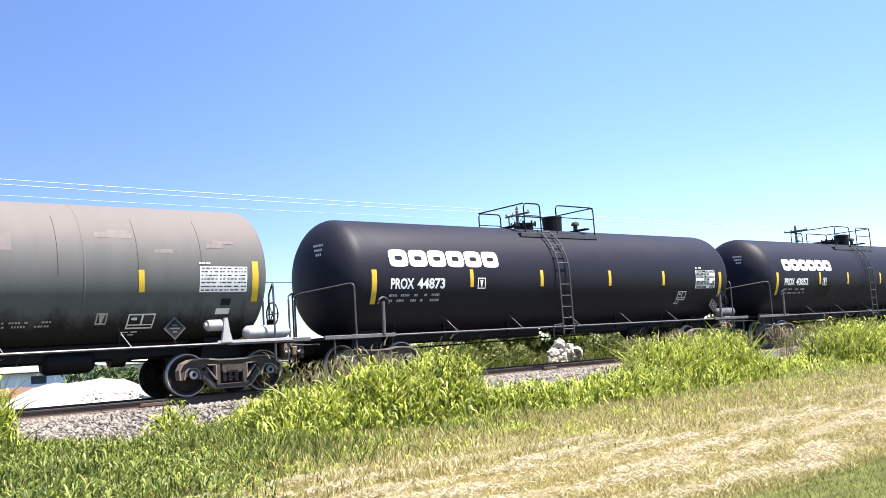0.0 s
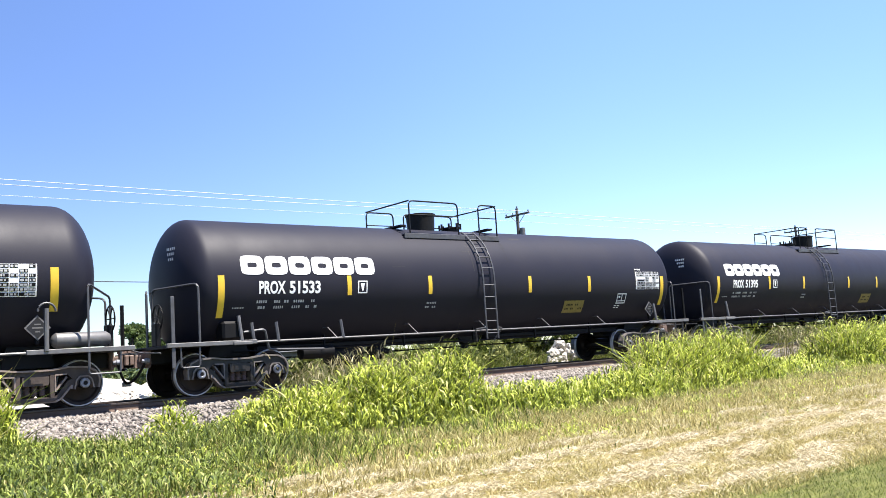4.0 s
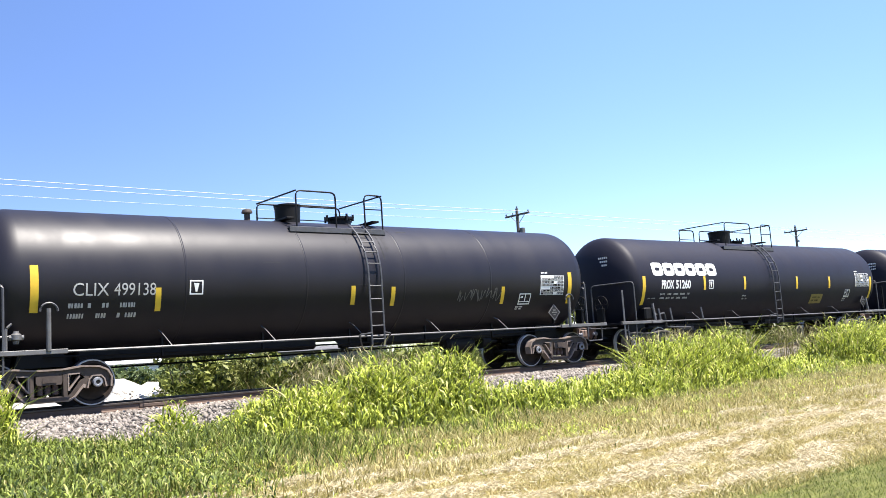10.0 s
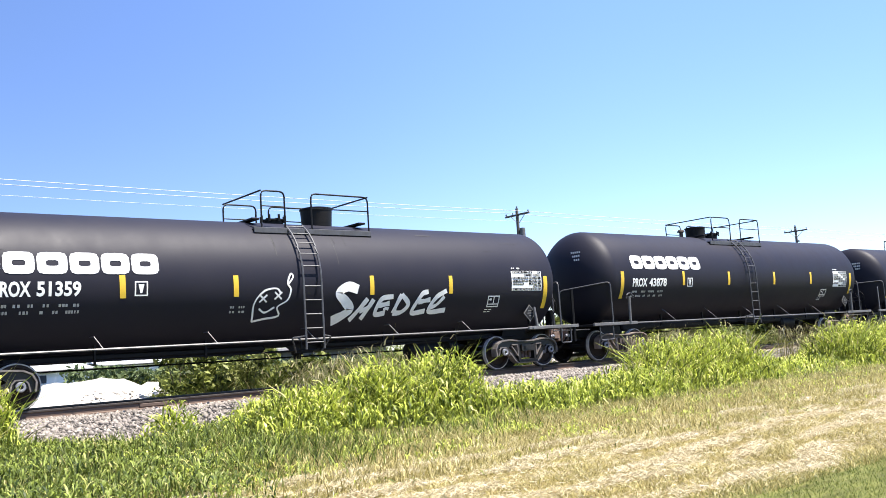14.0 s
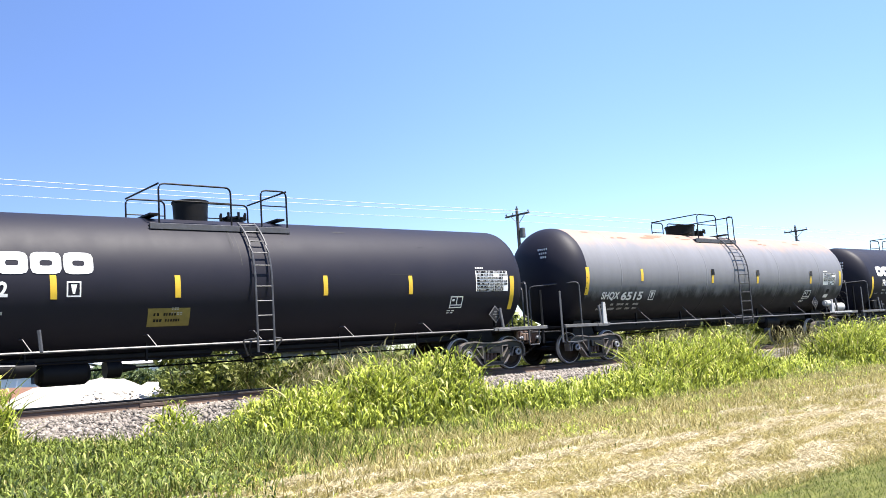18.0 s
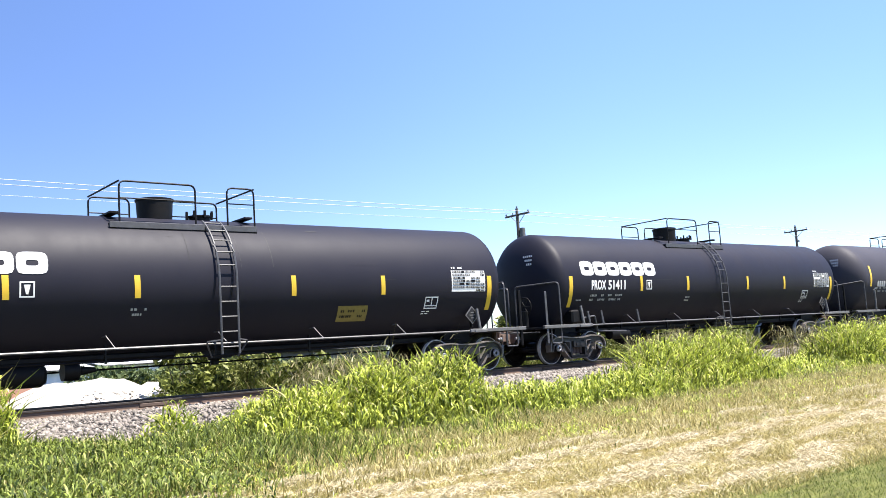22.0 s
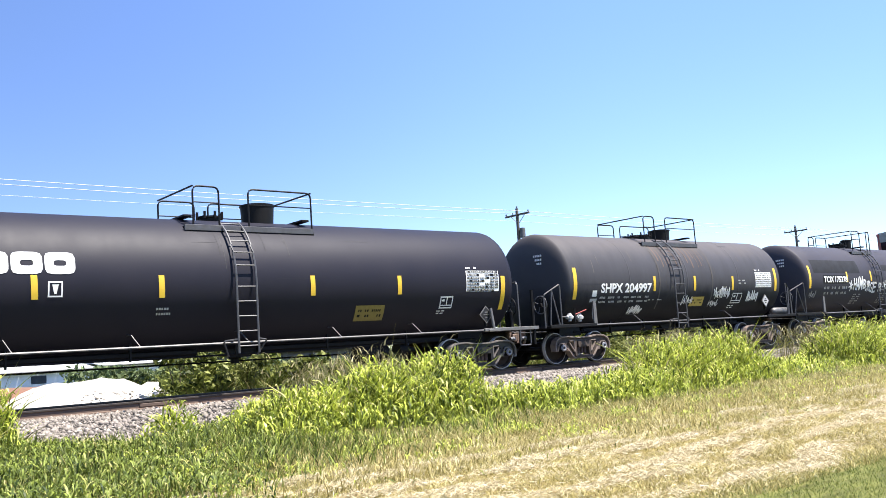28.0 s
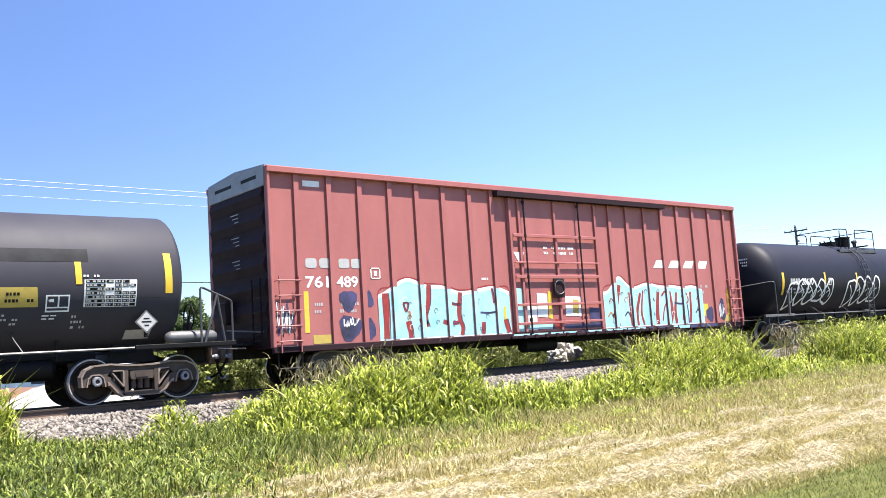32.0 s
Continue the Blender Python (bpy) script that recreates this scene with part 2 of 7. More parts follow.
def ground_material():
    """Mown lawn near, a pale band of cut hay, rough grass towards the track; far fields."""
    m = bpy.data.materials.new("mown_grass_and_hay")
    m.use_nodes = True
    nt = m.node_tree
    nd, ln = nt.nodes, nt.links
    bsdf = nd["Principled BSDF"]
    bsdf.inputs["Roughness"].default_value = 0.95
    bsdf.inputs["Specular IOR Level"].default_value = 0.15
    tc = nd.new("ShaderNodeTexCoord")
    sep = nd.new("ShaderNodeSeparateXYZ")
    ln.new(tc.outputs["Object"], sep.inputs[0])
    wob = nd.new("ShaderNodeTexNoise")
    wob.inputs["Scale"].default_value, wob.inputs["Detail"].default_value = 0.7, 5
    ln.new(tc.outputs["Object"], wob.inputs["Vector"])
    ym = nd.new("ShaderNodeMath")
    ym.operation = "MULTIPLY_ADD"
    ym.inputs[1].default_value = 2.4
    ln.new(wob.outputs["Fac"], ym.inputs[0])
    ln.new(sep.outputs["Y"], ym.inputs[2])
    rng = nd.new("ShaderNodeMapRange")
    rng.inputs[1].default_value, rng.inputs[2].default_value = -16.0, 0.0
    ln.new(ym.outputs[0], rng.inputs[0])
    ramp = nd.new("ShaderNodeValToRGB")
    cr = ramp.color_ramp
    stops = [(0.0, (0.09, 0.1, 0.028)), (0.185, (0.105, 0.108, 0.03)), (0.215, (0.155, 0.124, 0.0434)), (0.38, (0.167, 0.13, 0.0446)),
             (0.44, (0.136, 0.115, 0.031)), (0.56, (0.124, 0.112, 0.031)), (0.75, (0.0372, 0.0496, 0.0124)), (1.0, (0.0372, 0.0465, 0.0155))]
    cr.elements[0].position, cr.elements[0].color = stops[0][0], (*stops[0][1], 1)
    cr.elements[1].position, cr.elements[1].color = stops[-1][0], (*stops[-1][1], 1)
    for at, c in stops[1:-1]:
        e = cr.elements.new(at)
        e.color = (*c, 1)
    ln.new(rng.outputs[0], ramp.inputs["Fac"])
    mp = nd.new("ShaderNodeMapping")
    mp.inputs["Scale"].default_value = (0.5, 2.2, 1)
    ln.new(tc.outputs["Object"], mp.inputs["Vector"])
    streak = nd.new("ShaderNodeTexNoise")
    streak.inputs["Scale"].default_value, streak.inputs["Detail"].default_value = 3.0, 9
    streak.inputs["Roughness"].default_value = 0.75
    ln.new(mp.outputs[0], streak.inputs["Vector"])
    hs = nd.new("ShaderNodeHueSaturation")
    vr = nd.new("ShaderNodeMapRange")
    vr.inputs[1].default_value, vr.inputs[2].default_value = 0.3, 0.7
    vr.inputs[3].default_value, vr.inputs[4].default_value = 0.4, 1.6
    ln.new(streak.outputs["Fac"], vr.inputs[0])
    ln.new(vr.outputs[0], hs.inputs["Value"])
    ln.new(ramp.outputs["Color"], hs.inputs["Color"])
    ln.new(hs.outputs["Color"], bsdf.inputs["Base Color"])
    fine = nd.new("ShaderNodeTexNoise")
    fine.inputs["Scale"].default_value, fine.inputs["Detail"].default_value = 22, 4
    ln.new(tc.outputs["Object"], fine.inputs["Vector"])
    bp = nd.new("ShaderNodeBump")
    bp.inputs["Strength"].default_value, bp.inputs["Distance"].default_value = 0.9, 0.05
    ln.new(fine.outputs["Fac"], bp.inputs["Height"])
    ln.new(bp.outputs[0], bsdf.inputs["Normal"])
    return m


GROUND = ground_material()


# ---- geometry helpers ----
class Geo:
    """Collects vertices and faces for one mesh."""

    def __init__(self):
        self.v, self.f = [], []

    def add(self, v, f):
        n = len(self.v)
        self.v += [tuple(p) for p in v]
        self.f += [tuple(i + n for i in q) for q in f]
        return self

    def box(self, x0, x1, y0, y1, z0, z1, c=0.008):
        """A box with chamfered edges."""
        c = min(c, (x1 - x0) * 0.3, (y1 - y0) * 0.3, (z1 - z0) * 0.3)
        bm = bmesh.new()
        r = bmesh.ops.create_cube(bm, size=1.0)
        for v in r["verts"]:
            v.co = Vector(((x0 + x1) / 2 + v.co.x * (x1 - x0), (y0 + y1) / 2 + v.co.y * (y1 - y0), (z0 + z1) / 2 + v.co.z * (z1 - z0)))
        bmesh.ops.bevel(bm, geom=bm.edges[:], offset=c, segments=1, affect="EDGES")
        bm.verts.index_update()
        self.add([v.co[:] for v in bm.verts], [[v.index for v in q.verts] for q in bm.faces])
        bm.free()
        return self

    def tube(self, pts, r, n=6, caps=True):
        """A round bar along a line of points."""
        pts = [Vector(p) for p in pts]
        rings, v = [], []
        for i, p in enumerate(pts):
            d = (pts[min(i + 1, len(pts) - 1)] - pts[max(i - 1, 0)]).normalized()
            a = d.cross(Vector((0, 0, 1)) if abs(d.z) < 0.9 else Vector((1, 0, 0))).normalized()
            b = d.cross(a)
            rings.append([len(v) + k for k in range(n)])
            rr = r[i] if isinstance(r, (list, tuple)) else r
            v += [p + (a * math.cos(2 * math.pi * k / n) + b * math.sin(2 * math.pi * k / n)) * rr for k in range(n)]
        f = []
        for a, b in zip(rings, rings[1:]):
            f += [(a[k], a[(k + 1) % n], b[(k + 1) % n], b[k]) for k in range(n)]
        if caps:
            f += [tuple(reversed(rings[0])), tuple(rings[-1])]
        return self.add([p[:] for p in v], f)

    def lathe(self, profile, origin, axis="z", n=24):
        """Turns a profile of (along, radius) round an axis through origin."""
        v, rings, f = [], [], []
        for u, r in profile:
            ring = []
            for k in range(n if r > 1e-6 else 1):
                a = 2 * math.pi * k / n
                p = (r * math.cos(a), r * math.sin(a), u)
                p = {"z": p, "y": (p[0], u, p[1]), "x": (u, p[0], p[1])}[axis]
                ring.append(len(v))
                v.append(tuple(p[i] + origin[i] for i in range(3)))
            rings.append(ring)
        for a, b in zip(rings, rings[1:]):
            if len(a) == 1 and len(b) == 1:
                continue
            for k in range(n):
                k2 = (k + 1) % n
                if len(a) == 1:
                    f.append((a[0], b[k2], b[k]))
                elif len(b) == 1:
                    f.append((a[k], a[k2], b[0]))
                else:
                    f.append((a[k], a[k2], b[k2], b[k]))
        return self.add(v, f)

    def slab(self, poly, y0, y1):
        """A polygon in the xz plane with thickness along y."""
        n = len(poly)
        v = [(x, y0, z) for x, z in poly] + [(x, y1, z) for x, z in poly]
        f = [tuple(range(n)), tuple(range(2 * n - 1, n - 1, -1))]
        f += [(i, i + n, (i + 1) % n + n, (i + 1) % n) for i in range(n)]
        return self.add(v, f)

    def mesh(self, name, mat, smooth=35):
        me = bpy.data.meshes.new(name)
        me.from_pydata(self.v, [], self.f)
        bm = bmesh.new()
        bm.from_mesh(me)
        bmesh.ops.recalc_face_normals(bm, faces=bm.faces[:])
        bm.to_mesh(me)
        bm.free()
        me.materials.append(mat)
        if smooth:
            me.shade_smooth()
            me.set_sharp_from_angle(angle=radians(smooth))
        return me


def part(name, geo, mat, parent=None, label="", at=None, smooth=35):
    """Links a Geo (or a mesh) as one object under a thing or a part."""
    me = geo.mesh(name, mat, smooth) if isinstance(geo, Geo) else geo
    ob = new(name, me)
    if parent is not None:
        ob.parent = parent
    if at is not None:
        ob.matrix_basis = at
    return tagged(ob, label) if label else ob


def bend(points, r=0.12, steps=4):
    """Rounds the corners of a line of points."""
    p = [Vector(q) for q in points]
    out = [p[0]]
    for a, b, c in zip(p, p[1:], p[2:]):
        u, w = (a - b), (c - b)
        k = min(r, u.length * 0.45, w.length * 0.45)
        s, e = b + u.normalized() * k, b + w.normalized() * k
        for i in range(steps + 1):
            t = i / steps
            out.append(s.lerp(b, t).lerp(b.lerp(e, t), t))
    return out + [p[-1]]


# ---- ground and track ----
def ground_height(x, y):
    pts = [(-400, -0.9), (-19, -0.9), (-12, -0.9), (-7, -0.84), (-5, -0.7), (-3.2, -0.56), (3.2, -0.56), (8, -0.6), (30, -0.7), (400, -0.7)]
    z = pts[0][1]
    for (a, za), (b, zb) in zip(pts, pts[1:]):
        if a <= y <= b:
            z = za + (zb - za) * (y - a) / (b - a)
    if y > 400:
        z = -0.7
    bump = 0.05 * noise.noise((x * 0.35, y * 0.35, 0.3)) + 0.02 * noise.noise((x * 1.4, y * 1.4, 4.0))
    return z + bump * (1 if -25 < y < 12 and -10 < x < 60 else 0)


def lines(fine0, fine1, step, far):
    a = [fine0 + step * i for i in range(int((fine1 - fine0) / step) + 1)]
    lo, hi, s = [], [], step
    p, q = a[0], a[-1]
    while q < far:
        s *= 1.5
        p, q = p - s, q + s
        lo.insert(0, p)
        hi.append(q)
    return lo + a + hi


gx, gy = lines(-4, 46, 0.5, 2600), lines(-20, 8, 0.4, 2600)
gv = [(x, y, ground_height(x, y)) for y in gy for x in gx]
gf = [(j * len(gx) + i, j * len(gx) + i + 1, (j + 1) * len(gx) + i + 1, (j + 1) * len(gx) + i) for j in range(len(gy) - 1) for i in range(len(gx) - 1)]
ground = part("ground", Geo().add(gv, gf), GROUND, smooth=180)
tagged(ground, "mown grass verge with a pale band of cut hay", "ground", kind="structure")

TRACK0, TRACK1 = -45.0, 210.0
track = new("railway_track")
tagged(track, "single railway track of rusty rails on grey ballast", "railway track", kind="structure")
g = Geo()
sect = [(-3.3, -0.6), (-2.2, -0.36), (-1.45, -0.2), (1.45, -0.2), (2.2, -0.36), (3.3, -0.6)]
xs = [TRACK0 + 1.0 * i for i in range(int(TRACK1 - TRACK0) + 1)]
bv = [(x, y + 0.16 * noise.noise((x * 0.6, y, 0)), z + 0.03 * noise.noise((x * 1.1, y * 2, 7))) for x in xs for y, z in sect]
bf = [(i * 6 + k, i * 6 + k + 1, i * 6 + k + 7, i * 6 + k + 6) for i in range(len(xs) - 1) for k in range(5)]
part("ballast_bed", g.add(bv, bf), BALLASTM, track, smooth=180)
prof = [(-0.075, -0.172), (0.075, -0.172), (0.075, -0.158), (0.012, -0.135), (0.012, -0.05), (0.037, -0.036), (0.037, -0.006), (0.028, 0.0),
        (-0.028, 0.0), (-0.037, -0.006), (-0.037, -0.036), (-0.012, -0.05), (-0.012, -0.135), (-0.075, -0.158)]
for side in (-1, 1):
    n = len(prof)
    rv = [(x, side * 0.755 + y, z) for x in (TRACK0, TRACK1) for y, z in prof]
    rf = [(k, (k + 1) % n, (k + 1) % n + n, k + n) for k in range(n)]
    rail = part("rail", Geo().add(rv, rf), RAILM, track, smooth=None)
    rail.data.materials.append(RAILTOP)
    for p in rail.data.polygons:
        if p.center.z > -0.04:
            p.material_index = 1
tie = Geo().box(-0.115, 0.115, -1.29, 1.29, -0.345, -0.176, 0.015).mesh("tie", TIEM)
for i in range(150):
    part("tie", tie, TIEM, track, at=pose(-8.0 + i * 0.5 + 0.05 * noise.noise((i * 1.7, 0, 0)), 0.04 * noise.noise((i * 2.3, 5, 0)), 0, 0, 0, 2.0 * noise.noise((i * 3.1, 9, 0))))
bar = Geo().box(-0.3, 0.3, -0.012, 0.012, -0.125, -0.055).mesh("joint_bar", RAILM)
for x in (7.1, 18.9, 30.8):
    for side in (-1, 1):
        part("joint_bar", bar, RAILM, track, at=pose(x, side * 0.782, 0))


# ---- rolling stock ----
AXLE = 0.9
_cache = {}


def cached(key, make):
    if key not in _cache:
        _cache[key] = make()
    return _cache[key]


def wheelset_mesh():
    g = Geo()
    for s in (-1, 1):
        y = s * 0.755
        p = [(y + s * 0.07, 0.0), (y + s * 0.07, 0.11), (y + s * 0.055, 0.14), (y + s * 0.02, 0.2), (y + s * 0.012, 0.34), (y + s * 0.055, 0.375),
             (y + s * 0.06, 0.43), (y + s * 0.062, 0.447), (y + s * 0.055, 0.455), (y - s * 0.04, 0.459), (y - s * 0.055, 0.483), (y - s * 0.075, 0.483), (y - s * 0.075, 0.375),
             (y - s * 0.03, 0.34), (y - s * 0.03, 0.2), (y - s * 0.09, 0.14), (y - s * 0.09, 0.085)]
        g.lathe(p, (0, 0, 0), "y", 32)
    g.lathe([(-1.0, 0.0), (-1.0, 0.075), (1.0, 0.075), (1.0, 0.0)], (0, 0, 0), "y", 12)
    me = g.mesh("wheelset", WHEELM, 40)
    me.materials.append(TREADM)
    for q in me.polygons:
        r = math.hypot(q.center.x, q.center.z)
        if 0.43 < r < 0.462 and abs(q.center.y) > 0.7:
            q.material_index = 1
    return me


def frame_mesh(mat):
    """Cast side frame: hooded bearing seats, sloping ties, columns and a flanged top chord."""
    g = Geo()

    def both(poly, half):
        g.slab(poly, -half, half)
        g.slab([(-x, z) for x, z in reversed(poly)], -half, half)
    def flange(line, y0, y1, thick):
        """A rim along an edge of the casting, standing out to both sides."""
        for (xa, za), (xb, zb) in zip(line, line[1:]):
            n = Vector((-(zb - za), xb - xa)).normalized() * thick * 0.5
            g.slab([(xa - n.x, za - n.y), (xb - n.x, zb - n.y), (xb + n.x, zb + n.y), (xa + n.x, za + n.y)], y0, y1)

    # top chord that runs into the hood over the bearing with its two jaws
    both([(-1.16, 0.36), (-1.18, 0.54), (-1.11, 0.68), (-0.95, 0.755), (-0.62, 0.775), (-0.3, 0.735), (0.0, 0.73), (0.0, 0.64), (-0.3, 0.645),
          (-0.58, 0.66), (-0.68, 0.56), (-0.665, 0.36), (-0.72, 0.35), (-0.755, 0.52), (-0.82, 0.585), (-0.98, 0.585), (-1.05, 0.52), (-1.085, 0.36)], 0.055)
    # sloping tie from the inner jaw down to the spring seat
    both([(-0.69, 0.56), (-0.6, 0.52), (-0.4, 0.26), (-0.3, 0.235), (0.0, 0.235), (0.0, 0.15), (-0.36, 0.15), (-0.46, 0.2), (-0.67, 0.43)], 0.055)
    both([(-0.345, 0.2), (-0.27, 0.2), (-0.265, 0.66), (-0.345, 0.67)], 0.085)
    g.slab([(-0.34, 0.15), (0.34, 0.15), (0.38, 0.215), (-0.38, 0.215)], -0.13, 0.13)
    # bolster end in the window
    g.slab([(-0.22, 0.46), (0.22, 0.46), (0.24, 0.52), (0.24, 0.63), (-0.24, 0.63), (-0.24, 0.52)], -0.13, 0.1)
    g.slab([(-0.13, 0.5), (0.13, 0.5), (0.13, 0.59), (-0.13, 0.59)], -0.145, -0.12)
    # rims along the edges, in a paler steel that paints sunlight onto them
    web = len(g.f)
    for k in (-1, 1):
        flange([(k * 1.175, 0.36), (k * 1.19, 0.55), (k * 1.115, 0.69), (k * 0.95, 0.765), (k * 0.62, 0.785), (k * 0.3, 0.745), (0.0, 0.74)], -0.115, 0.1, 0.034)
        flange([(k * 0.655, 0.36), (k * 0.665, 0.43), (k * 0.46, 0.19), (k * 0.36, 0.14), (0.0, 0.14)], -0.105, 0.1, 0.032)
        flange([(k * 0.575, 0.65), (k * 0.36, 0.645), (k * 0.36, 0.33), (k * 0.575, 0.6)], -0.095, 0.06, 0.026)
        flange([(k * 1.085, 0.36), (k * 1.05, 0.52), (k * 0.98, 0.59), (k * 0.82, 0.59), (k * 0.755, 0.52), (k * 0.72, 0.35)], -0.1, 0.08, 0.026)
    me = g.mesh("side_frame", mat, 40)
    me.materials.append(RIMR if mat is TRUCKR else RIMM)
    for q in me.polygons:
        if q.index >= web:
            q.material_index = 1
    return me


def spring_mesh():
    prof = [(0.0, 0.0)]
    for i in range(6):
        z = 0.27 + i * 0.035
        prof += [(z, 0.05), (z + 0.017, 0.062), (z + 0.034, 0.05)]
    return Geo().lathe(prof[1:], (0, 0, 0), "z", 10).mesh("spring", SPRINGM, 40)


def cap_mesh():
    g = Geo().lathe([(-0.1, 0), (-0.1, 0.042), (-0.108, 0.05), (-0.105, 0.085), (-0.07, 0.1), (0.09, 0.108), (0.1, 0.0)], (0, 0, 0), "y", 16)
    me = g.mesh("bearing_cap", CAPM, 30)
    me.materials.append(DARKST)
    for q in me.polygons:
        if math.hypot(q.center.x, q.center.z) < 0.044 or q.center.y > -0.06:
            q.material_index = 1
    return me


WHEELS = []


def add_truck(car, x, mat, key, travel):
    bol = cached("bol" + key, lambda: Geo().box(-0.2, 0.2, -1.06, 1.06, 0.48, 0.68, 0.03).box(-0.32, 0.32, -0.45, 0.45, 0.66, 0.78, 0.02).mesh("truck", mat))
    t = part("truck", bol, mat, car, "freight truck with two wheelsets and coil springs", pose(x, 0, 0))
    fm = cached("frame" + key, lambda: frame_mesh(mat))
    sm = cached("spring", spring_mesh)
    cm = cached("cap", cap_mesh)
    ad = cached("adapter" + key, lambda: Geo().slab([(-0.15, -0.04), (-0.13, 0.13), (0.13, 0.13), (0.15, -0.04), (0.115, -0.04), (0.1, 0.06), (-0.1, 0.06), (-0.115, -0.04)], -0.08, 0.08).mesh("bearing_adapter", mat, 30))
    bb = cached("beam" + key, lambda: Geo().box(-0.05, 0.05, -0.7, 0.7, 0.3, 0.38, 0.01).box(-0.05, 0.12, -0.8, -0.7, 0.28, 0.56, 0.02).box(-0.05, 0.12, 0.7, 0.8, 0.28, 0.56, 0.02).mesh("brake_beam", mat))
    wm = cached("wheels", wheelset_mesh)
    for s in (-1, 1):
        part("side_frame", fm, mat, t, at=pose(0, s * 1.0, 0))
        for k in (-0.14, 0.0, 0.14):
            part("spring", sm, SPRINGM, t, at=pose(k, s * 1.0, 0))
        for a in (-AXLE, AXLE):
            part("bearing_cap", cm, CAPM, t, at=pose(a, s * 1.06, 0.457, 0, 0, 0 if s < 0 else 180))
            part("bearing_adapter", ad, mat, t, at=pose(a, s * 1.0, 0.457))
    for a in (-AXLE, AXLE):
        w = part("wheelset", wm, WHEELM, t, "steel wheels with bright worn rims", pose(a, 0, 0.457))
        WHEELS.append((w, a, travel + x + a))
        part("brake_beam", bb, mat, t, at=pose(a * 0.4, 0, 0) if a > 0 else pose(a * 0.4, 0, 0, 0, 0, 180))


def add_coupler(car, e, reach, mat):
    """Draft sill, coupler and air hose at the end e of a car."""
    g = Geo().box(min(e * 6.0, e * (reach - 0.42)), max(e * 6.0, e * (reach - 0.42)), -0.22, 0.22, 0.72, 1.04, 0.02)
    part("draft_sill", g, DARKST, car)
    x = e * reach
    c = Geo().box(min(x - e * 0.5, x - e * 0.12), max(x - e * 0.5, x - e * 0.12), -0.07, 0.07, 0.78, 0.95, 0.02)
    c.slab([(x - e * 0.24, 0.68), (x + e * 0.05, 0.7), (x + e * 0.07, 1.0), (x - e * 0.2, 1.02)], -0.2, 0.02)
    c.slab([(x - e * 0.24, 0.72), (x - e * 0.02, 0.72), (x - e * 0.02, 0.98), (x - e * 0.2, 0.98)], 0.02, 0.2)
    c.box(*sorted((x - e * 0.2, x - e * 0.06)), -0.12, 0.1, 1.0, 1.07, 0.015)
    c.box(*sorted((x - e * 0.16, x - e * 0.02)), -0.26, -0.19, 0.74, 0.96, 0.02)
    part("coupler", c, COUPLERM, car, "rust brown cast steel knuckle coupler", smooth=30)
    part("striker", Geo().box(*sorted((e * (reach - 0.5), e * (reach - 0.4))), -0.34, 0.34, 0.66, 1.1, 0.03), COUPLERM, car, "cast striker plate round the coupler shank")
    part("angle_cock", Geo().lathe([(-0.09, 0.0), (-0.09, 0.04), (-0.03, 0.045), (-0.02, 0.06), (0.06, 0.06), (0.09, 0.0)], (x - e * 0.36, -0.38, 0.82), "x", 10), CAPM, car, "pale metal angle cock")
    part("hose_coupling", Geo().box(*sorted((x - e * 0.08, x + e * 0.04)), -0.1, 0.0, 0.3, 0.4, 0.02), CAPM, car, "pale metal hose coupling")
    pts = [Vector((x - e * 0.35, -0.38, 0.8)).lerp(Vector((x - e * 0.02, -0.05, 0.36)), i / 8) + Vector((0, 0, -0.12 * math.sin(math.pi * i / 8))) for i in range(9)]
    part("air_hose", Geo().tube(pts, 0.03, 6), DARKST, car, "black rubber air hose")
    part("uncoupling_lever", Geo().tube(bend([(x - e * 0.3, -1.35, 0.95), (x - e * 0.28, -0.4, 0.98), (x - e * 0.15, -0.1, 1.06)], 0.1), 0.014, 5), STEEL, car)


def on_tank(x, z, zc, r):
    k = max(r * r - (z - zc) ** 2, 0.0)
    return (x, -math.sqrt(k), z)


def patch(car, name, x0, x1, z0, z1, mat, tank, lift=0.006, label="", lean=0.0, rows=6):
    """A painted or stuck-on field that follows the tank's curve."""
    zc, r = tank
    v, f = [], []
    for i in range(rows + 1):
        z = z0 + (z1 - z0) * i / rows
        v += [on_tank(x + lean * i / rows, z, zc, r + lift) for x in (x0, x1)]
    f = [(2 * i, 2 * i + 1, 2 * i + 3, 2 * i + 2) for i in range(rows)]
    return part(name, Geo().add(v, f), mat, car, label, smooth=180)


def wrap(me, fn):
    """Moves a flat mesh (x, y) onto a surface: fn(x, z) gives the place."""
    for v in me.vertices:
        v.co = fn(v.co.x, v.co.y)
    return me


def text_mesh(chars, mat, bold=0.0, shear=0.0):
    cu = bpy.data.curves.new("lettering", "FONT")
    cu.body, cu.size, cu.offset, cu.shear, cu.resolution_u = chars, 1.0, bold, shear, 3
    ob = new("lettering", cu)
    me = bpy.data.meshes.new_from_object(ob.evaluated_get(bpy.context.evaluated_depsgraph_get()))
    bpy.data.objects.remove(ob)
    bpy.data.curves.remove(cu)
    me.materials.clear()
    me.materials.append(mat)
    co = np.array([v.co[:2] for v in me.vertices])
    return me, co.min(0), co.max(0)


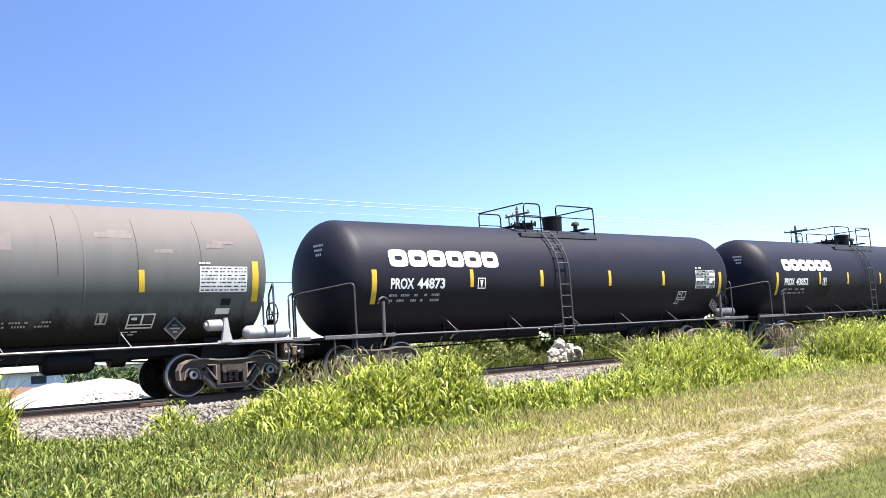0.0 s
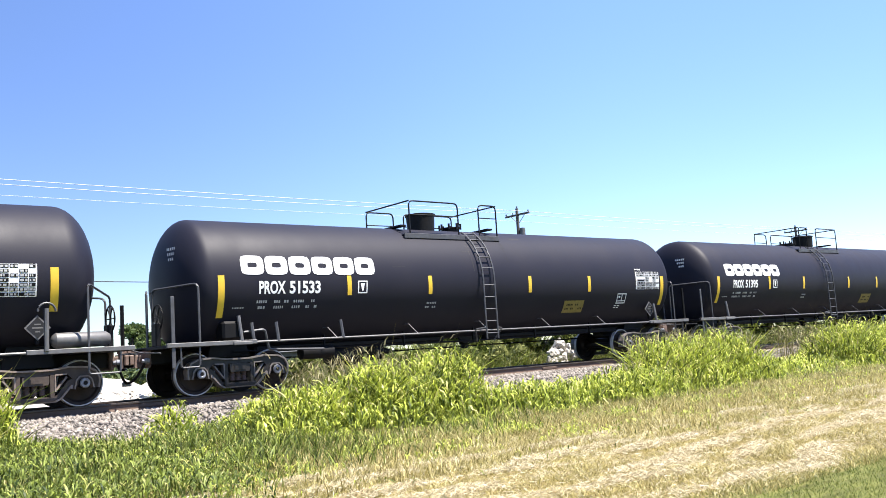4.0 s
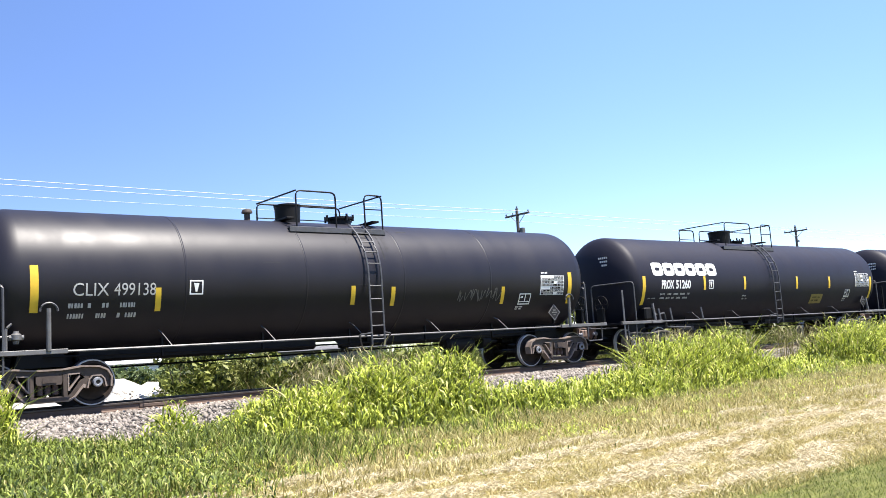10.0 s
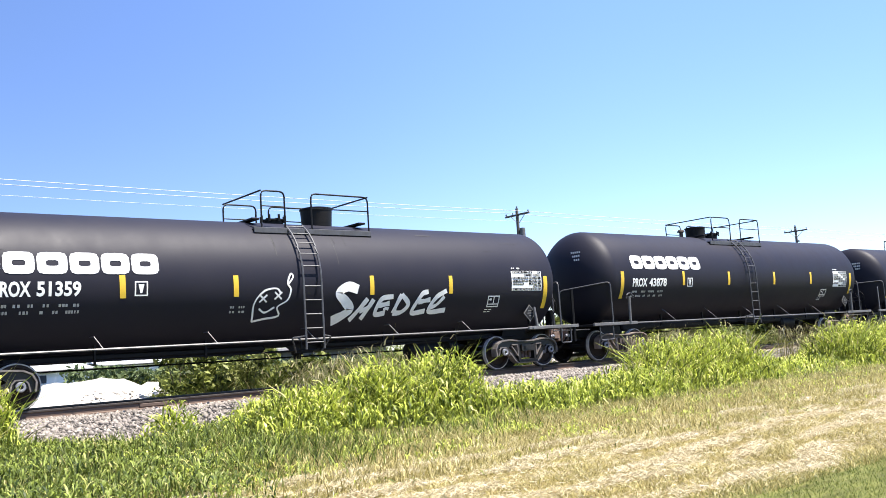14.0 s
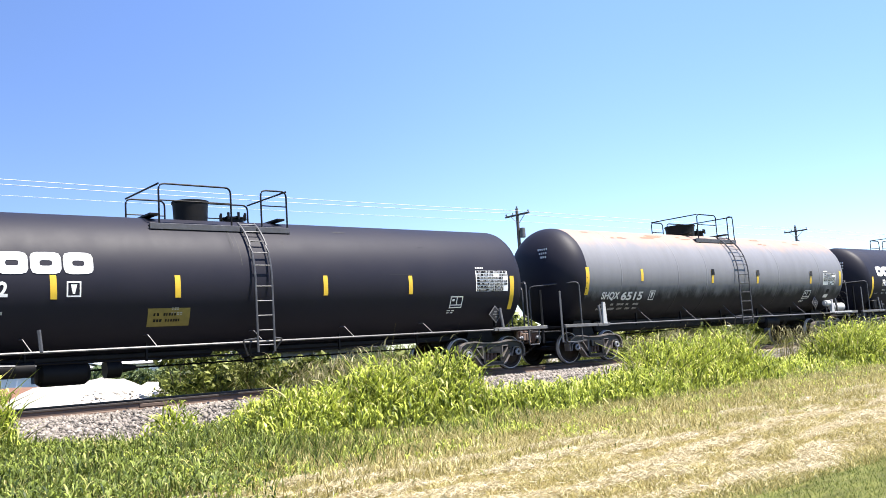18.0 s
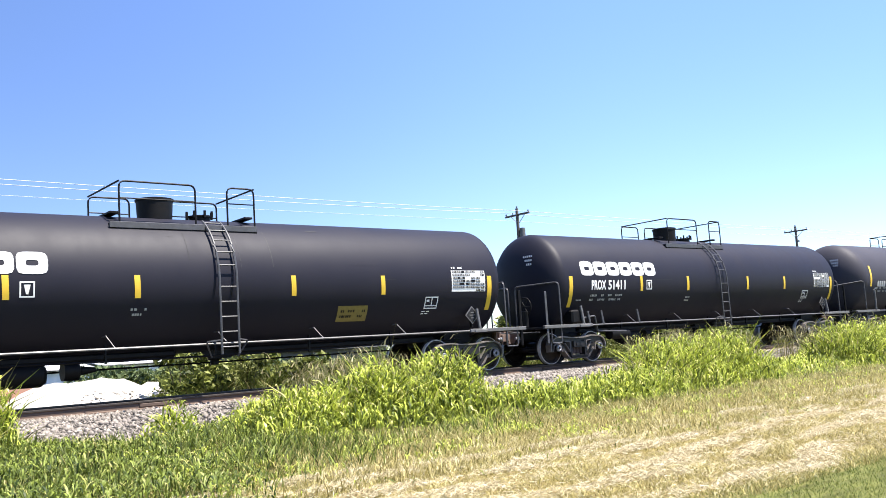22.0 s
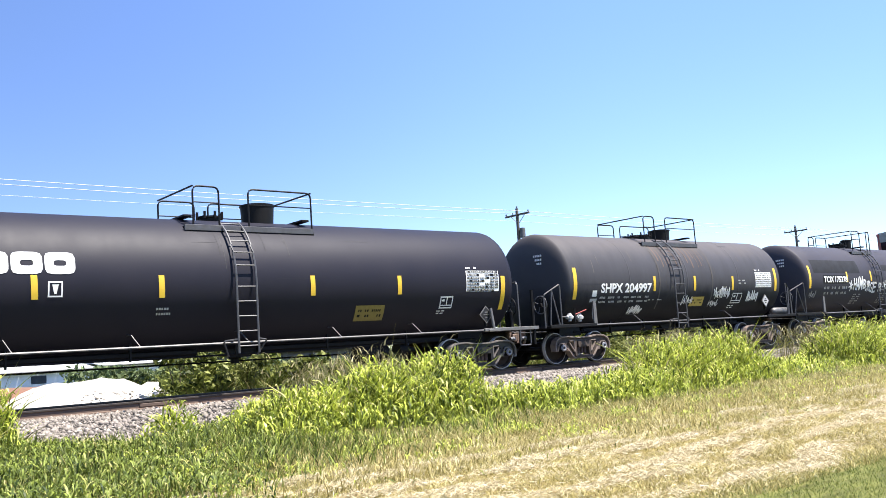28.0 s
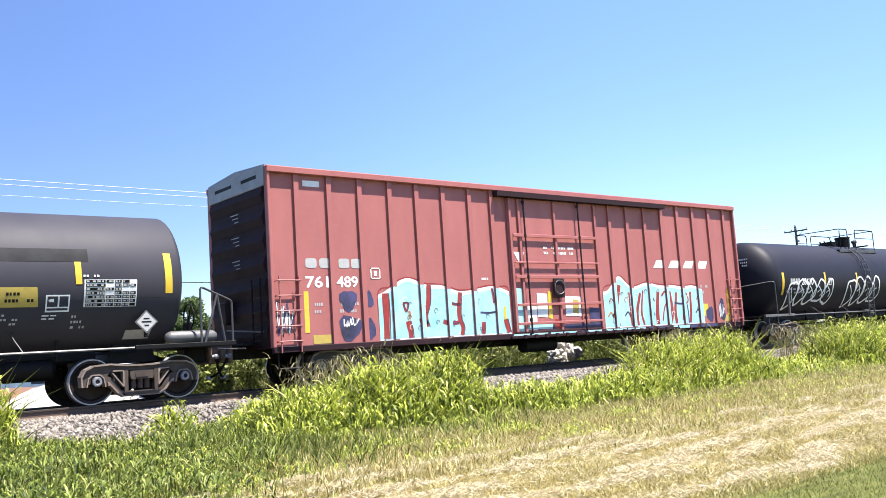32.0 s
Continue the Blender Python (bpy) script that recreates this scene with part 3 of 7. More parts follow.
def lettering(car, chars, x0, x1, z0, z1, mat, surface, bold=0.012, shear=0.0, label="", name="lettering", wave=0.0):
    me, lo, hi = text_mesh(chars, mat, bold, shear)
    bm = bmesh.new()
    bm.from_mesh(me)
    for k in range(1, 6):
        bmesh.ops.bisect_plane(bm, geom=bm.verts[:] + bm.edges[:] + bm.faces[:], plane_co=(0, lo[1] + (hi[1] - lo[1]) * k / 6, 0), plane_no=(0, 1, 0))
    bm.to_mesh(me)
    bm.free()

    def put(x, y):
        u, w = (x - lo[0]) / (hi[0] - lo[0]), (y - lo[1]) / (hi[1] - lo[1])
        return surface(x0 + u * (x1 - x0) + wave * 0.5 * math.sin(w * 4 + u * 11), z0 + w * (z1 - z0) + wave * math.sin(u * 17.0))
    ob = part(name, wrap(me, put), mat, car, label)
    return ob


def ring_block(car, name, x0, x1, z0, z1, mat, surface, hole=0.42):
    """A rounded block with a slot, as one plain shape of a painted emblem."""
    cx, cz, hx, hz = (x0 + x1) / 2, (z0 + z1) / 2, (x1 - x0) / 2, (z1 - z0) / 2
    v, n = [], 24
    for k in range(n):
        a = 2 * math.pi * k / n
        c, s = math.cos(a), math.sin(a)
        q = (abs(c) ** 5 + abs(s) ** 5) ** -0.2
        v.append(surface(cx + hx * c * q, cz + hz * s * q))
    for k in range(n):
        a = 2 * math.pi * k / n
        c, s = math.cos(a), math.sin(a)
        q = (abs(c) ** 4 + abs(s) ** 4) ** -0.25
        v.append(surface(cx + hx * hole * 1.25 * c * q, cz + hz * hole * 0.8 * s * q))
    f = [(k, (k + 1) % n, (k + 1) % n + n, k + n) for k in range(n)]
    return part(name, Geo().add(v, f), mat, car, smooth=180)


def bars(car, x0, x1, z0, z1, rows, mat, surface, seed, lift=0.0, name="data_line"):
    """Lines of small stencilled data, as plain bars."""
    rnd = random.Random(seed)
    h = (z1 - z0) / rows
    for i in range(rows):
        x, g = x0 + rnd.random() * 0.05, Geo()
        while x < x1 - 0.08:
            w = min(rnd.uniform(0.09, 0.34), x1 - x)
            za, zb = z1 - (i + 0.76) * h, z1 - (i + 0.3) * h
            n = max(1, int(w / 0.052))
            for k in range(n):
                a = x + w * k / n
                b = a + w / n * rnd.uniform(0.5, 0.8)
                g.add([surface(a, za), surface(b, za), surface(b, zb), surface(a, zb)], [(0, 1, 2, 3)])
            x += w + rnd.uniform(0.06, 0.22)
        tagged(part(name, g, mat, car, smooth=None), kind="stuff")


def data_panel(car, x0, x1, z0, z1, tank, seed, pale=False):
    """Consolidated stencil: a white ruled table with rows of small data and a tab over its corner."""
    p = patch(car, "data_panel", x0, x1, z0, z1, WHITE, tank, 0.006, "white ruled stencil panel")
    su = lambda x, z: on_tank(x, z, tank[0], tank[1] + 0.011)
    su2 = lambda x, z: on_tank(x, z, tank[0], tank[1] + 0.016)
    rnd = random.Random(seed)
    rows, cols = 7, 5
    w, h = (x1 - x0), (z1 - z0)
    edges = [0.02, 0.4, 0.56, 0.71, 0.86, 0.985]
    for i in range(rows):
        cells, data = Geo(), Geo()
        za, zb = z0 + h * (i + 0.14) / rows, z0 + h * (i + 0.9) / rows
        for k in range(cols):
            xa, xb = x0 + w * (edges[k] + 0.008), x0 + w * (edges[k + 1] - 0.008)
            if pale:
                q = xa
                while q < xb - 0.03:
                    e = min(q + rnd.uniform(0.03, 0.1), xb)
                    data.add([su2(q, za + h * 0.03), su2(e, za + h * 0.03), su2(e, zb - h * 0.03), su2(q, zb - h * 0.03)], [(0, 1, 2, 3)])
                    q = e + rnd.uniform(0.012, 0.05)
            elif rnd.random() < 0.86:
                cells.add([su(xa, za), su(xb, za), su(xb, zb), su(xa, zb)], [(0, 1, 2, 3)])
                q = xa + 0.012
                while q < xb - 0.03:
                    e = min(q + rnd.uniform(0.02, 0.07), xb - 0.01)
                    if rnd.random() < 0.85:
                        data.add([su2(q, za + h * 0.022), su2(e, za + h * 0.022), su2(e, zb - h * 0.022), su2(q, zb - h * 0.022)], [(0, 1, 2, 3)])
                    q = e + rnd.uniform(0.012, 0.03)
        if cells.f:
            tagged(part("data_line", cells, PATCHP, p, smooth=None), kind="stuff")
        if data.f:
            tagged(part("data_line", data, GREYPATCH if pale else OFFWHITE, p, smooth=None), kind="stuff")
    bars(p, x0 - 0.02, x0 + w * 0.34, z1 + 0.03, z1 + 0.12, 1, WHITE, su, seed + 3, name="panel_tab")
    return p


def frame_box(car, x0, x1, z0, z1, tank, mat=None, fill=None, name="stencil_box"):
    """A painted square outline, with marks inside."""
    su = lambda x, z: on_tank(x, z, tank[0], tank[1] + 0.007)
    mat = mat or WHITE
    w = 0.028
    g = Geo()
    for a, b, c, d in ((x0, x1, z0, z0 + w), (x0, x1, z1 - w, z1), (x0, x0 + w, z0, z1), (x1 - w, x1, z0, z1)):
        n = 4
        v = []
        for i in range(n + 1):
            z = c + (d - c) * i / n
            v += [su(a, z), su(b, z)]
        g.add(v, [(2 * i, 2 * i + 1, 2 * i + 3, 2 * i + 2) for i in range(n)])
    if fill == "two":
        dx, dz = x1 - x0, z1 - z0
        for f0, f1, q0, q1 in ((0.5, 0.57, 0.24, 0.92), (0.04, 0.96, 0.22, 0.3), (0.18, 0.34, 0.58, 0.76), (0.12, 0.24, 0.62, 0.72), (-0.1, 0.18, -0.24, -0.17),
                               (0.26, 0.5, -0.24, -0.17), (-0.1, 0.1, -0.42, -0.35), (0.2, 0.42, -0.42, -0.35)):
            xa, xb, za, zb = x0 + dx * f0, x0 + dx * f1, z0 + dz * q0, z0 + dz * q1
            g.add([su(xa, za), su(xb, za), su(xb, zb), su(xa, zb)], [(0, 1, 2, 3)])
    if fill == "mark":
        m, zc = (x0 + x1) / 2, (z0 + z1) / 2
        g.add([su(m - 0.02, zc - 0.09), su(m + 0.02, zc - 0.09), su(m + 0.06, zc + 0.09), su(m - 0.06, zc + 0.09)], [(0, 1, 2, 3)])
    return part(name, g, mat, car, smooth=180)


def placard(car, x, z, tank, s=0.24, mat=None, plate=True):
    """A diamond hazard placard in a flat holder that stands off the tank."""
    y = on_tank(x, z + s * 0.9, *tank)[1] - 0.03
    g = Geo().slab([(x - s, z), (x, z - s), (x + s, z), (x, z + s)], y - 0.012, y)
    h = part("placard_holder", g, STEEL, car, "grey diamond placard holder")
    q = s * 0.84
    g = Geo().add([(x - q, y - 0.016, z), (x, y - 0.016, z - q), (x + q, y - 0.016, z), (x, y - 0.016, z + q)], [(0, 1, 2, 3)])
    part("placard", g, mat or GREYPATCH, h, smooth=None)
    for k, (u, w) in enumerate(((0.3, 0.32), (0.5, 0.0), (0.22, -0.36))):
        g = Geo().add([(x - q * u, y - 0.02, z + q * (w - 0.07)), (x + q * u, y - 0.02, z + q * (w - 0.07)), (x + q * u, y - 0.02, z + q * (w + 0.07)), (x - q * u, y - 0.02, z + q * (w + 0.07))], [(0, 1, 2, 3)])
        part("placard_mark", g, PATCHP if mat else STEEL, h, smooth=None)
    part("placard_bracket", Geo().box(x - 0.03, x + 0.03, y, y + 0.09, z - s * 1.3, z - s * 0.4), DARKST, car)


def tank_car(label, x0, zc, r, half, head, paint, plat, lad, manway, strips, truck_x, reach, truckmat=None, tkey="m", gap=None, ends=None,
             rail_top=0.66, seams=(), turned=False, cylinder=False, handrail=True, under=True, slant=False, hoop=False):
    """One tank car; x is measured from its middle, the near side is at -y."""
    car = new("tank_car")
    car.matrix_basis = pose(x0, 0, 0)
    tagged(car, label, "tank car", "cars of the freight train")
    truckmat = truckmat or TRUCKM
    tank = (zc, r)
    prof = [(-half - head, 0.0)]
    for i in range(1, 12):
        a = math.pi / 2 * i / 11
        prof.append((-half - head * math.cos(a), r * math.sin(a) ** 0.92))
    prof += [(s, r) for s in (-half * 0.66, -half * 0.33, 0.0, half * 0.33, half * 0.66)]
    prof += [(-u, w) for u, w in reversed(prof[:12])]
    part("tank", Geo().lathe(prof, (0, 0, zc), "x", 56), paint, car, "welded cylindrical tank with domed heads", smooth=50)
    for s in seams:
        part("weld_seam", Geo().lathe([(s - 0.03, r - 0.01), (s - 0.022, r + 0.004), (s + 0.022, r + 0.004), (s + 0.03, r - 0.01)], (0, 0, zc), "x", 48), paint, car, smooth=180)
    for e in (-1, 1):
        add_truck(car, e * truck_x, truckmat, tkey, x0)
        add_coupler(car, e, reach, truckmat)
        g = Geo()
        g.slab([(e * truck_x - 0.5, 0.8), (e * truck_x + 0.5, 0.8), (e * truck_x + 0.38, 1.25), (e * truck_x - 0.38, 1.25)], -0.6, 0.6)
        part("saddle", g, DARKST, car)
        # end platform, step, handrails
        xa, xb = sorted((e * (half + 0.05), e * (reach - 0.4)))
        part("end_platform", Geo().box(xa, xb, -1.42, 1.42, 1.03, 1.1), DARKST, car)
        xa, xb = sorted((e * (truck_x - 0.25), e * (reach - 0.38)))
        part("platform_edge", Geo().box(xa, xb, -1.5, -1.425, 1.04, 1.13), STEEL if not slant else DARKST, car)
        if slant:
            xh = e * (half + 0.46)
            pts = bend([(xh, -1.45, 1.13), (xh, -1.45, 2.3), (e * (reach - 0.36), -1.3, 2.0), (e * (reach - 0.36), -1.3, 1.05)], 0.08)
            part("end_handrail", Geo().tube(pts, 0.024), LADDERM, car, "bent grey pipe handrail")
            xm = xh + (e * (reach - 0.36) - xh) * 0.52
            part("end_brace", Geo().tube([(xm, -1.38, 2.13), (e * (reach - 0.55), -1.32, 1.1)], 0.024), LADDERM, car)
            part("end_brace", Geo().tube([(xm, -1.38, 2.13), (xh + e * 0.08, -1.44, 1.1)], 0.024), LADDERM, car)
        elif handrail:
            xh = e * (half + 0.33)
            xo = e * (half + head + 0.16)
            top = 2.2 if hoop else 2.34
            xq = e * (half + head + (0.42 if hoop else 0.24))
            for k in (-1, 1):
                pts = bend([(xh, k * 1.47, 0.75 if e > 0 else 1.1), (xh, k * 1.47, 2.37), (xq, k * 0.15, top), (xq, k * 0.15, 1.1)], 0.14)
                part("end_handrail", Geo().tube(pts, 0.024), LADDERM, car, "bent grey pipe handrail")
            if not hoop:
                part("corner_post", Geo().tube([(e * 8.75, -e * 1.42, 0.63), (e * 8.75, -e * 1.42, 2.14)], 0.045), DARKST, car, "thick black post at the platform's corner")
                if e < 0:
                    part("grab_strap", Geo().box(xo - 0.2, xo - 0.12, -1.47, -1.45, 0.62, 2.1, 0.005), LADDERM, car, "flat grey grab strap down to the step")
            part("step", Geo().tube(bend([(xo, -1.45, 1.05), (xo, -1.45, 0.62), (xh, -1.45, 0.62), (xh, -1.45, 1.05)], 0.06), 0.02), LADDERM, car)
        xs_ = e * (truck_x + 0.1)
        if paint is GREYP and e > 0:
            continue
        if slant and e > 0:
            continue
        if slant:
            xs_ = e * (truck_x - 0.2)
            part("stanchion", Geo().slab([(xs_ - 0.07, 1.1), (xs_ + 0.07, 1.1), (xs_ + 0.06, 1.74), (xs_ - 0.06, 1.78)], -1.5, -1.46), STEEL, car, "pale grey flat stanchion plate")
        elif hoop:
            part("stanchion", Geo().tube([(xs_, -1.5, 1.1), (xs_, -1.52, 1.9)], 0.045, 8), STEEL, car)
            arc = [(xs_ + 0.16 * math.cos(math.pi * i / 10), -1.54, 1.84 + 0.16 * math.sin(math.pi * i / 10)) for i in range(11)]
            part("stanchion_hoop", Geo().tube(arc, 0.022, 6), LADDERM, car, "half round hoop over the stanchion")
        else:
            part("stanchion", Geo().tube([(xs_, -1.47, 1.1), (xs_ - 0.04, -1.42, 1.66)], 0.042, 8), STEEL, car)
            part("stanchion_foot", Geo().box(xs_ - 0.22, xs_ + 0.22, -1.53, -1.44, 1.03, 1.1, 0.01), STEEL, car)
    # side rail with brackets
    xe = truck_x + 0.05
    part("side_rail", Geo().tube([(-xe, -1.44, 1.08), (xe, -1.44, 1.08)], 0.026), STEEL, car, "thin grey pipe rail along the tank's foot")
    part("side_rail", Geo().tube([(-xe, 1.44, 1.08), (xe, 1.44, 1.08)], 0.026), STEEL, car)
    k = max(4, round(2 * xe / 2.4))
    br = Geo().tube([(0, -1.44, 1.08), (-0.1, -1.2, 1.34), (-0.12, -1.0, zc - math.sqrt(max(r * r - 1.0, 0)) + 0.02)], 0.014, 5).mesh("rail_bracket", LADDERM)
    for i in range(1, k):
        part("rail_bracket", br, LADDERM, car, at=pose(-xe + 2 * xe * i / k, 0, 0))
    # reflective tape
    for sx, za, zb in strips:
        w = 0.075 if abs(sx) > half - 1.0 else 0.06
        patch(car, "reflective_strip", sx - w, sx + w, za, zb, YELLOW, tank, 0.007, "yellow reflective tape", -0.02)
    # ladder up the side
    l0, l1 = lad
    for x in (l0, l1):
        pts = [(x, -(r + 0.1), 0.85), (x, -(r + 0.1), zc)]
        for i in range(1, 9):
            a = math.radians(58) * i / 8
            pts.append((x, -(r + 0.1) * math.cos(a), zc + (r + 0.1) * math.sin(a)))
        part("ladder_rail", Geo().tube(pts, 0.026), LADDERM, car)
    rung = Geo().tube([(l0, 0, 0), (l1, 0, 0)], 0.015, 5).mesh("rung", LADDERM)
    z = 1.0
    while z < zc:
        part("rung", rung, LADDERM, car, at=pose(0, -(r + 0.1), z))
        z += 0.32
    for i in range(1, 6):
        a = math.radians(11 * i)
        part("rung", rung, LADDERM, car, at=pose(0, -(r + 0.1) * math.cos(a), zc + (r + 0.1) * math.sin(a)))
    part("ladder_foot", Geo().tube(bend([(l0, -1.6, 1.15), (l0 - 0.3, -1.5, 1.12), (l0 - 0.1, -1.3, 0.8)], 0.05), 0.02, 5), LADDERM, car)
    part("ladder_foot", Geo().tube(bend([(l1, -1.6, 1.15), (l1 + 0.25, -1.5, 1.12), (l1 + 0.1, -1.3, 0.8)], 0.05), 0.02, 5), LADDERM, car)
    # top platform with railing
    p0, p1 = plat[0] - 0.22, plat[1] - 0.24
    zt = zc + r + rail_top - 0.04
    RY = 0.98
    zp = zc + math.sqrt(r * r - RY * RY) + 0.03
    for s in (-1, 1):
        ya, yb = sorted((s * 0.68, s * 1.0))
        part("walkway", Geo().box(p0 - 0.2, p1, ya, yb, zp + 0.01, zp + 0.07), DARKST, car, "dark grating walkway on the tank's top")
        part("walkway_edge", Geo().box(p0 - 0.22, p1 + 0.02, *sorted((s * 1.0, s * 1.03)), zp - 0.04, zp + 0.09, 0.005), LADDERM, car)
        for x in (p0, (p0 + p1) / 2, p1):
            part("walkway_bracket", Geo().slab([(x - 0.03, zp - 0.25), (x + 0.03, zp - 0.25), (x + 0.03, zp + 0.01), (x - 0.03, zp + 0.01)], *sorted((s * 0.85, s * 1.02))), DARKST, car)
        g0, g1 = (gap[0] - 0.22, gap[1] - 0.22) if gap else (l0 - 0.25, l1 + 0.15)
        if s > 0:
            g0, g1 = p0 + (p1 - p0) * 0.3, p0 + (p1 - p0) * 0.42
        for a, b in ((p0, g0), (p1, g1)):
            part("guard_rail", Geo().tube(bend([(a, s * RY, zp), (a, s * RY, zt), (b, s * RY, zt), (b, s * RY, zp)], 0.14 if abs(a - b) > 0.3 else 0.05), 0.021), DARKST, car)
            if abs(a - b) > 0.45:
                part("mid_rail", Geo().tube([(a, s * RY, zt - 0.36), (b, s * RY, zt - 0.36)], 0.015, 5), DARKST, car)
    for x in (p0, p1):
        part("guard_rail", Geo().tube([(x, -RY, zt), (x, RY, zt)], 0.02), DARKST, car)
        part("walkway_end", Geo().box(x - 0.1, x + 0.1, -0.7, 0.7, zc + r - 0.02, zc + r + 0.03), DARKST, car)
    for kind, x, rr, h in manway:
        z = zc + r
        if kind == "dome":
            g = Geo().lathe([(z - 0.1, rr * 0.93), (z + h * 0.85, rr), (z + h * 0.86, rr * 1.05), (z + h * 0.95, rr * 1.05), (z + h, rr * 0.8), (z + h + 0.03, 0.0)], (x, 0, 0), "z", 24)
            part("valve_housing", g, DARKST, car, "black cylindrical valve housing with a lid")
        elif kind == "valve":
            g = Geo().lathe([(z - 0.05, rr * 0.7), (z + h * 0.6, rr * 0.7), (z + h * 0.62, rr * 1.3), (z + h * 0.75, rr * 1.3), (z + h * 0.9, rr), (z + h, 0.0)], (x, 0, 0), "z", 12)
            part("relief_valve", g, TRUCKR, car, "rusty pressure relief valve")
        else:
            g = Geo().lathe([(z - 0.1, rr), (z + h * 0.6, rr), (z + h * 0.62, rr * 1.15), (z + h * 0.9, rr * 1.15), (z + h, rr * 0.7), (z + h, 0.0)], (x, 0, 0), "z", 20)
            part("manway", g, DARKST, car, "low round manway cover with bolts")
            for i in range(8):
                a = math.pi / 4 * i
                part("swing_bolt", cached("bolt", lambda: Geo().tube([(0, 0, 0), (0, 0, 0.16)], 0.03, 6).mesh("swing_bolt", DARKST)), DARKST, car,
                     at=pose(x + rr * 1.2 * math.cos(a), rr * 1.2 * math.sin(a), z + h * 0.4))
    # below the tank
    if under:
        zb = zc - r
        part("bottom_outlet", Geo().lathe([(zb - 0.3, 0.0), (zb - 0.3, 0.1), (zb - 0.2, 0.1), (zb - 0.18, 0.15), (zb + 0.08, 0.2)], (0.35, 0, 0), "z", 14), DARKST, car, "bottom outlet valve")
        part("outlet_guard", Geo().slab([(0.1, zb - 0.16), (0.6, zb - 0.16), (0.85, zb + 0.04), (-0.15, zb + 0.04)], -0.3, -0.26), DARKST, car)
        bx = -3.9 if turned else 3.9
        sc = half / 7.8
        part("air_reservoir", Geo().lathe([(bx * sc - 0.55, 0.0), (bx * sc - 0.5, 0.18), (bx * sc - 0.42, 0.24), (bx * sc + 0.42, 0.24), (bx * sc + 0.5, 0.18), (bx * sc + 0.55, 0.0)], (0, -0.35, zb - 0.28), "x", 16), DARKST, car, "black air brake reservoir")
        part("brake_cylinder", Geo().lathe([(bx * sc + 0.85, 0.0), (bx * sc + 0.85, 0.2), (bx * sc + 1.15, 0.2), (bx * sc + 1.2, 0.1), (bx * sc + 1.5, 0.05), (bx * sc + 1.5, 0)], (0, -0.3, zb - 0.24), "x", 14), DARKST, car)
        for sx in (-1, 1):
            part("bottom_sill", Geo().box(*sorted((sx * 0.75, sx * (truck_x - 0.7))), -0.5, 0.5, 0.86, zb + 0.09, 0.05), DARKST, car)
        part("reservoir_bracket", Geo().box(bx * sc - 0.3, bx * sc + 0.3, -0.45, -0.25, zb - 0.1, zb + 0.08), DARKST, car)
        part("brake_pipe", Geo().tube([(-truck_x, -0.75, zb - 0.04), (-2.0, -0.8, zb - 0.1), (2.0, -0.8, zb - 0.1), (truck_x, -0.75, zb - 0.04)], 0.022, 5), DARKST, car)
        part("brake_rod", Geo().tube([(-truck_x, 0.2, 0.72), (bx * sc, 0.1, zb - 0.25), (truck_x, 0.2, 0.72)], 0.02, 5), DARKST, car)
        n = 6
        for i in range(1, n):
            x = -truck_x + 2 * truck_x * i / n
            part("pipe_hanger", Geo().box(x - 0.02, x + 0.02, -0.83, -0.77, zb - 0.14, zb + 0.36, 0.004), DARKST, car)
    if cylinder:
        g = Geo().lathe([(half - 0.3, 0.0), (half - 0.26, 0.1), (half - 0.2, 0.15), (half + 0.75, 0.15), (half + 0.83, 0.1), (half + 0.86, 0.0)], (0, -1.15, 1.3), "x", 16)
        part("end_reservoir", g, OFFWHITE if paint is GREYP else STEEL, car, "pale brake reservoir on the end platform")
    # brake wheel on the end that carries it
    be = -1 if turned else 1
    xw = be * (half + head + 0.28)
    ringp = [(xw, -0.55 + 0.27 * math.cos(math.pi * i / 10), 1.72 + 0.27 * math.sin(math.pi * i / 10)) for i in range(21)]
    w = part("brake_wheel", Geo().tube(ringp, 0.018, 6, False), DARKST, car, "round hand brake wheel")
    for i in range(3):
        a = math.pi * i / 3
        part("spoke", Geo().tube([(xw, -0.55 - 0.27 * math.cos(a), 1.72 - 0.27 * math.sin(a)), (xw, -0.55 + 0.27 * math.cos(a), 1.72 + 0.27 * math.sin(a))], 0.012, 5), DARKST, w)
    part("brake_stand", Geo().box(xw - 0.1, xw + 0.02, -0.68, -0.42, 1.1, 1.6, 0.02), DARKST, car)
    return car, tank


def even_strips(end, rest, za=2.53, zb=2.07, ea=2.53, eb=1.63):
    return [(-end, eb, ea)] + [(x, zb, za) for x in rest] + [(end, eb, ea)]


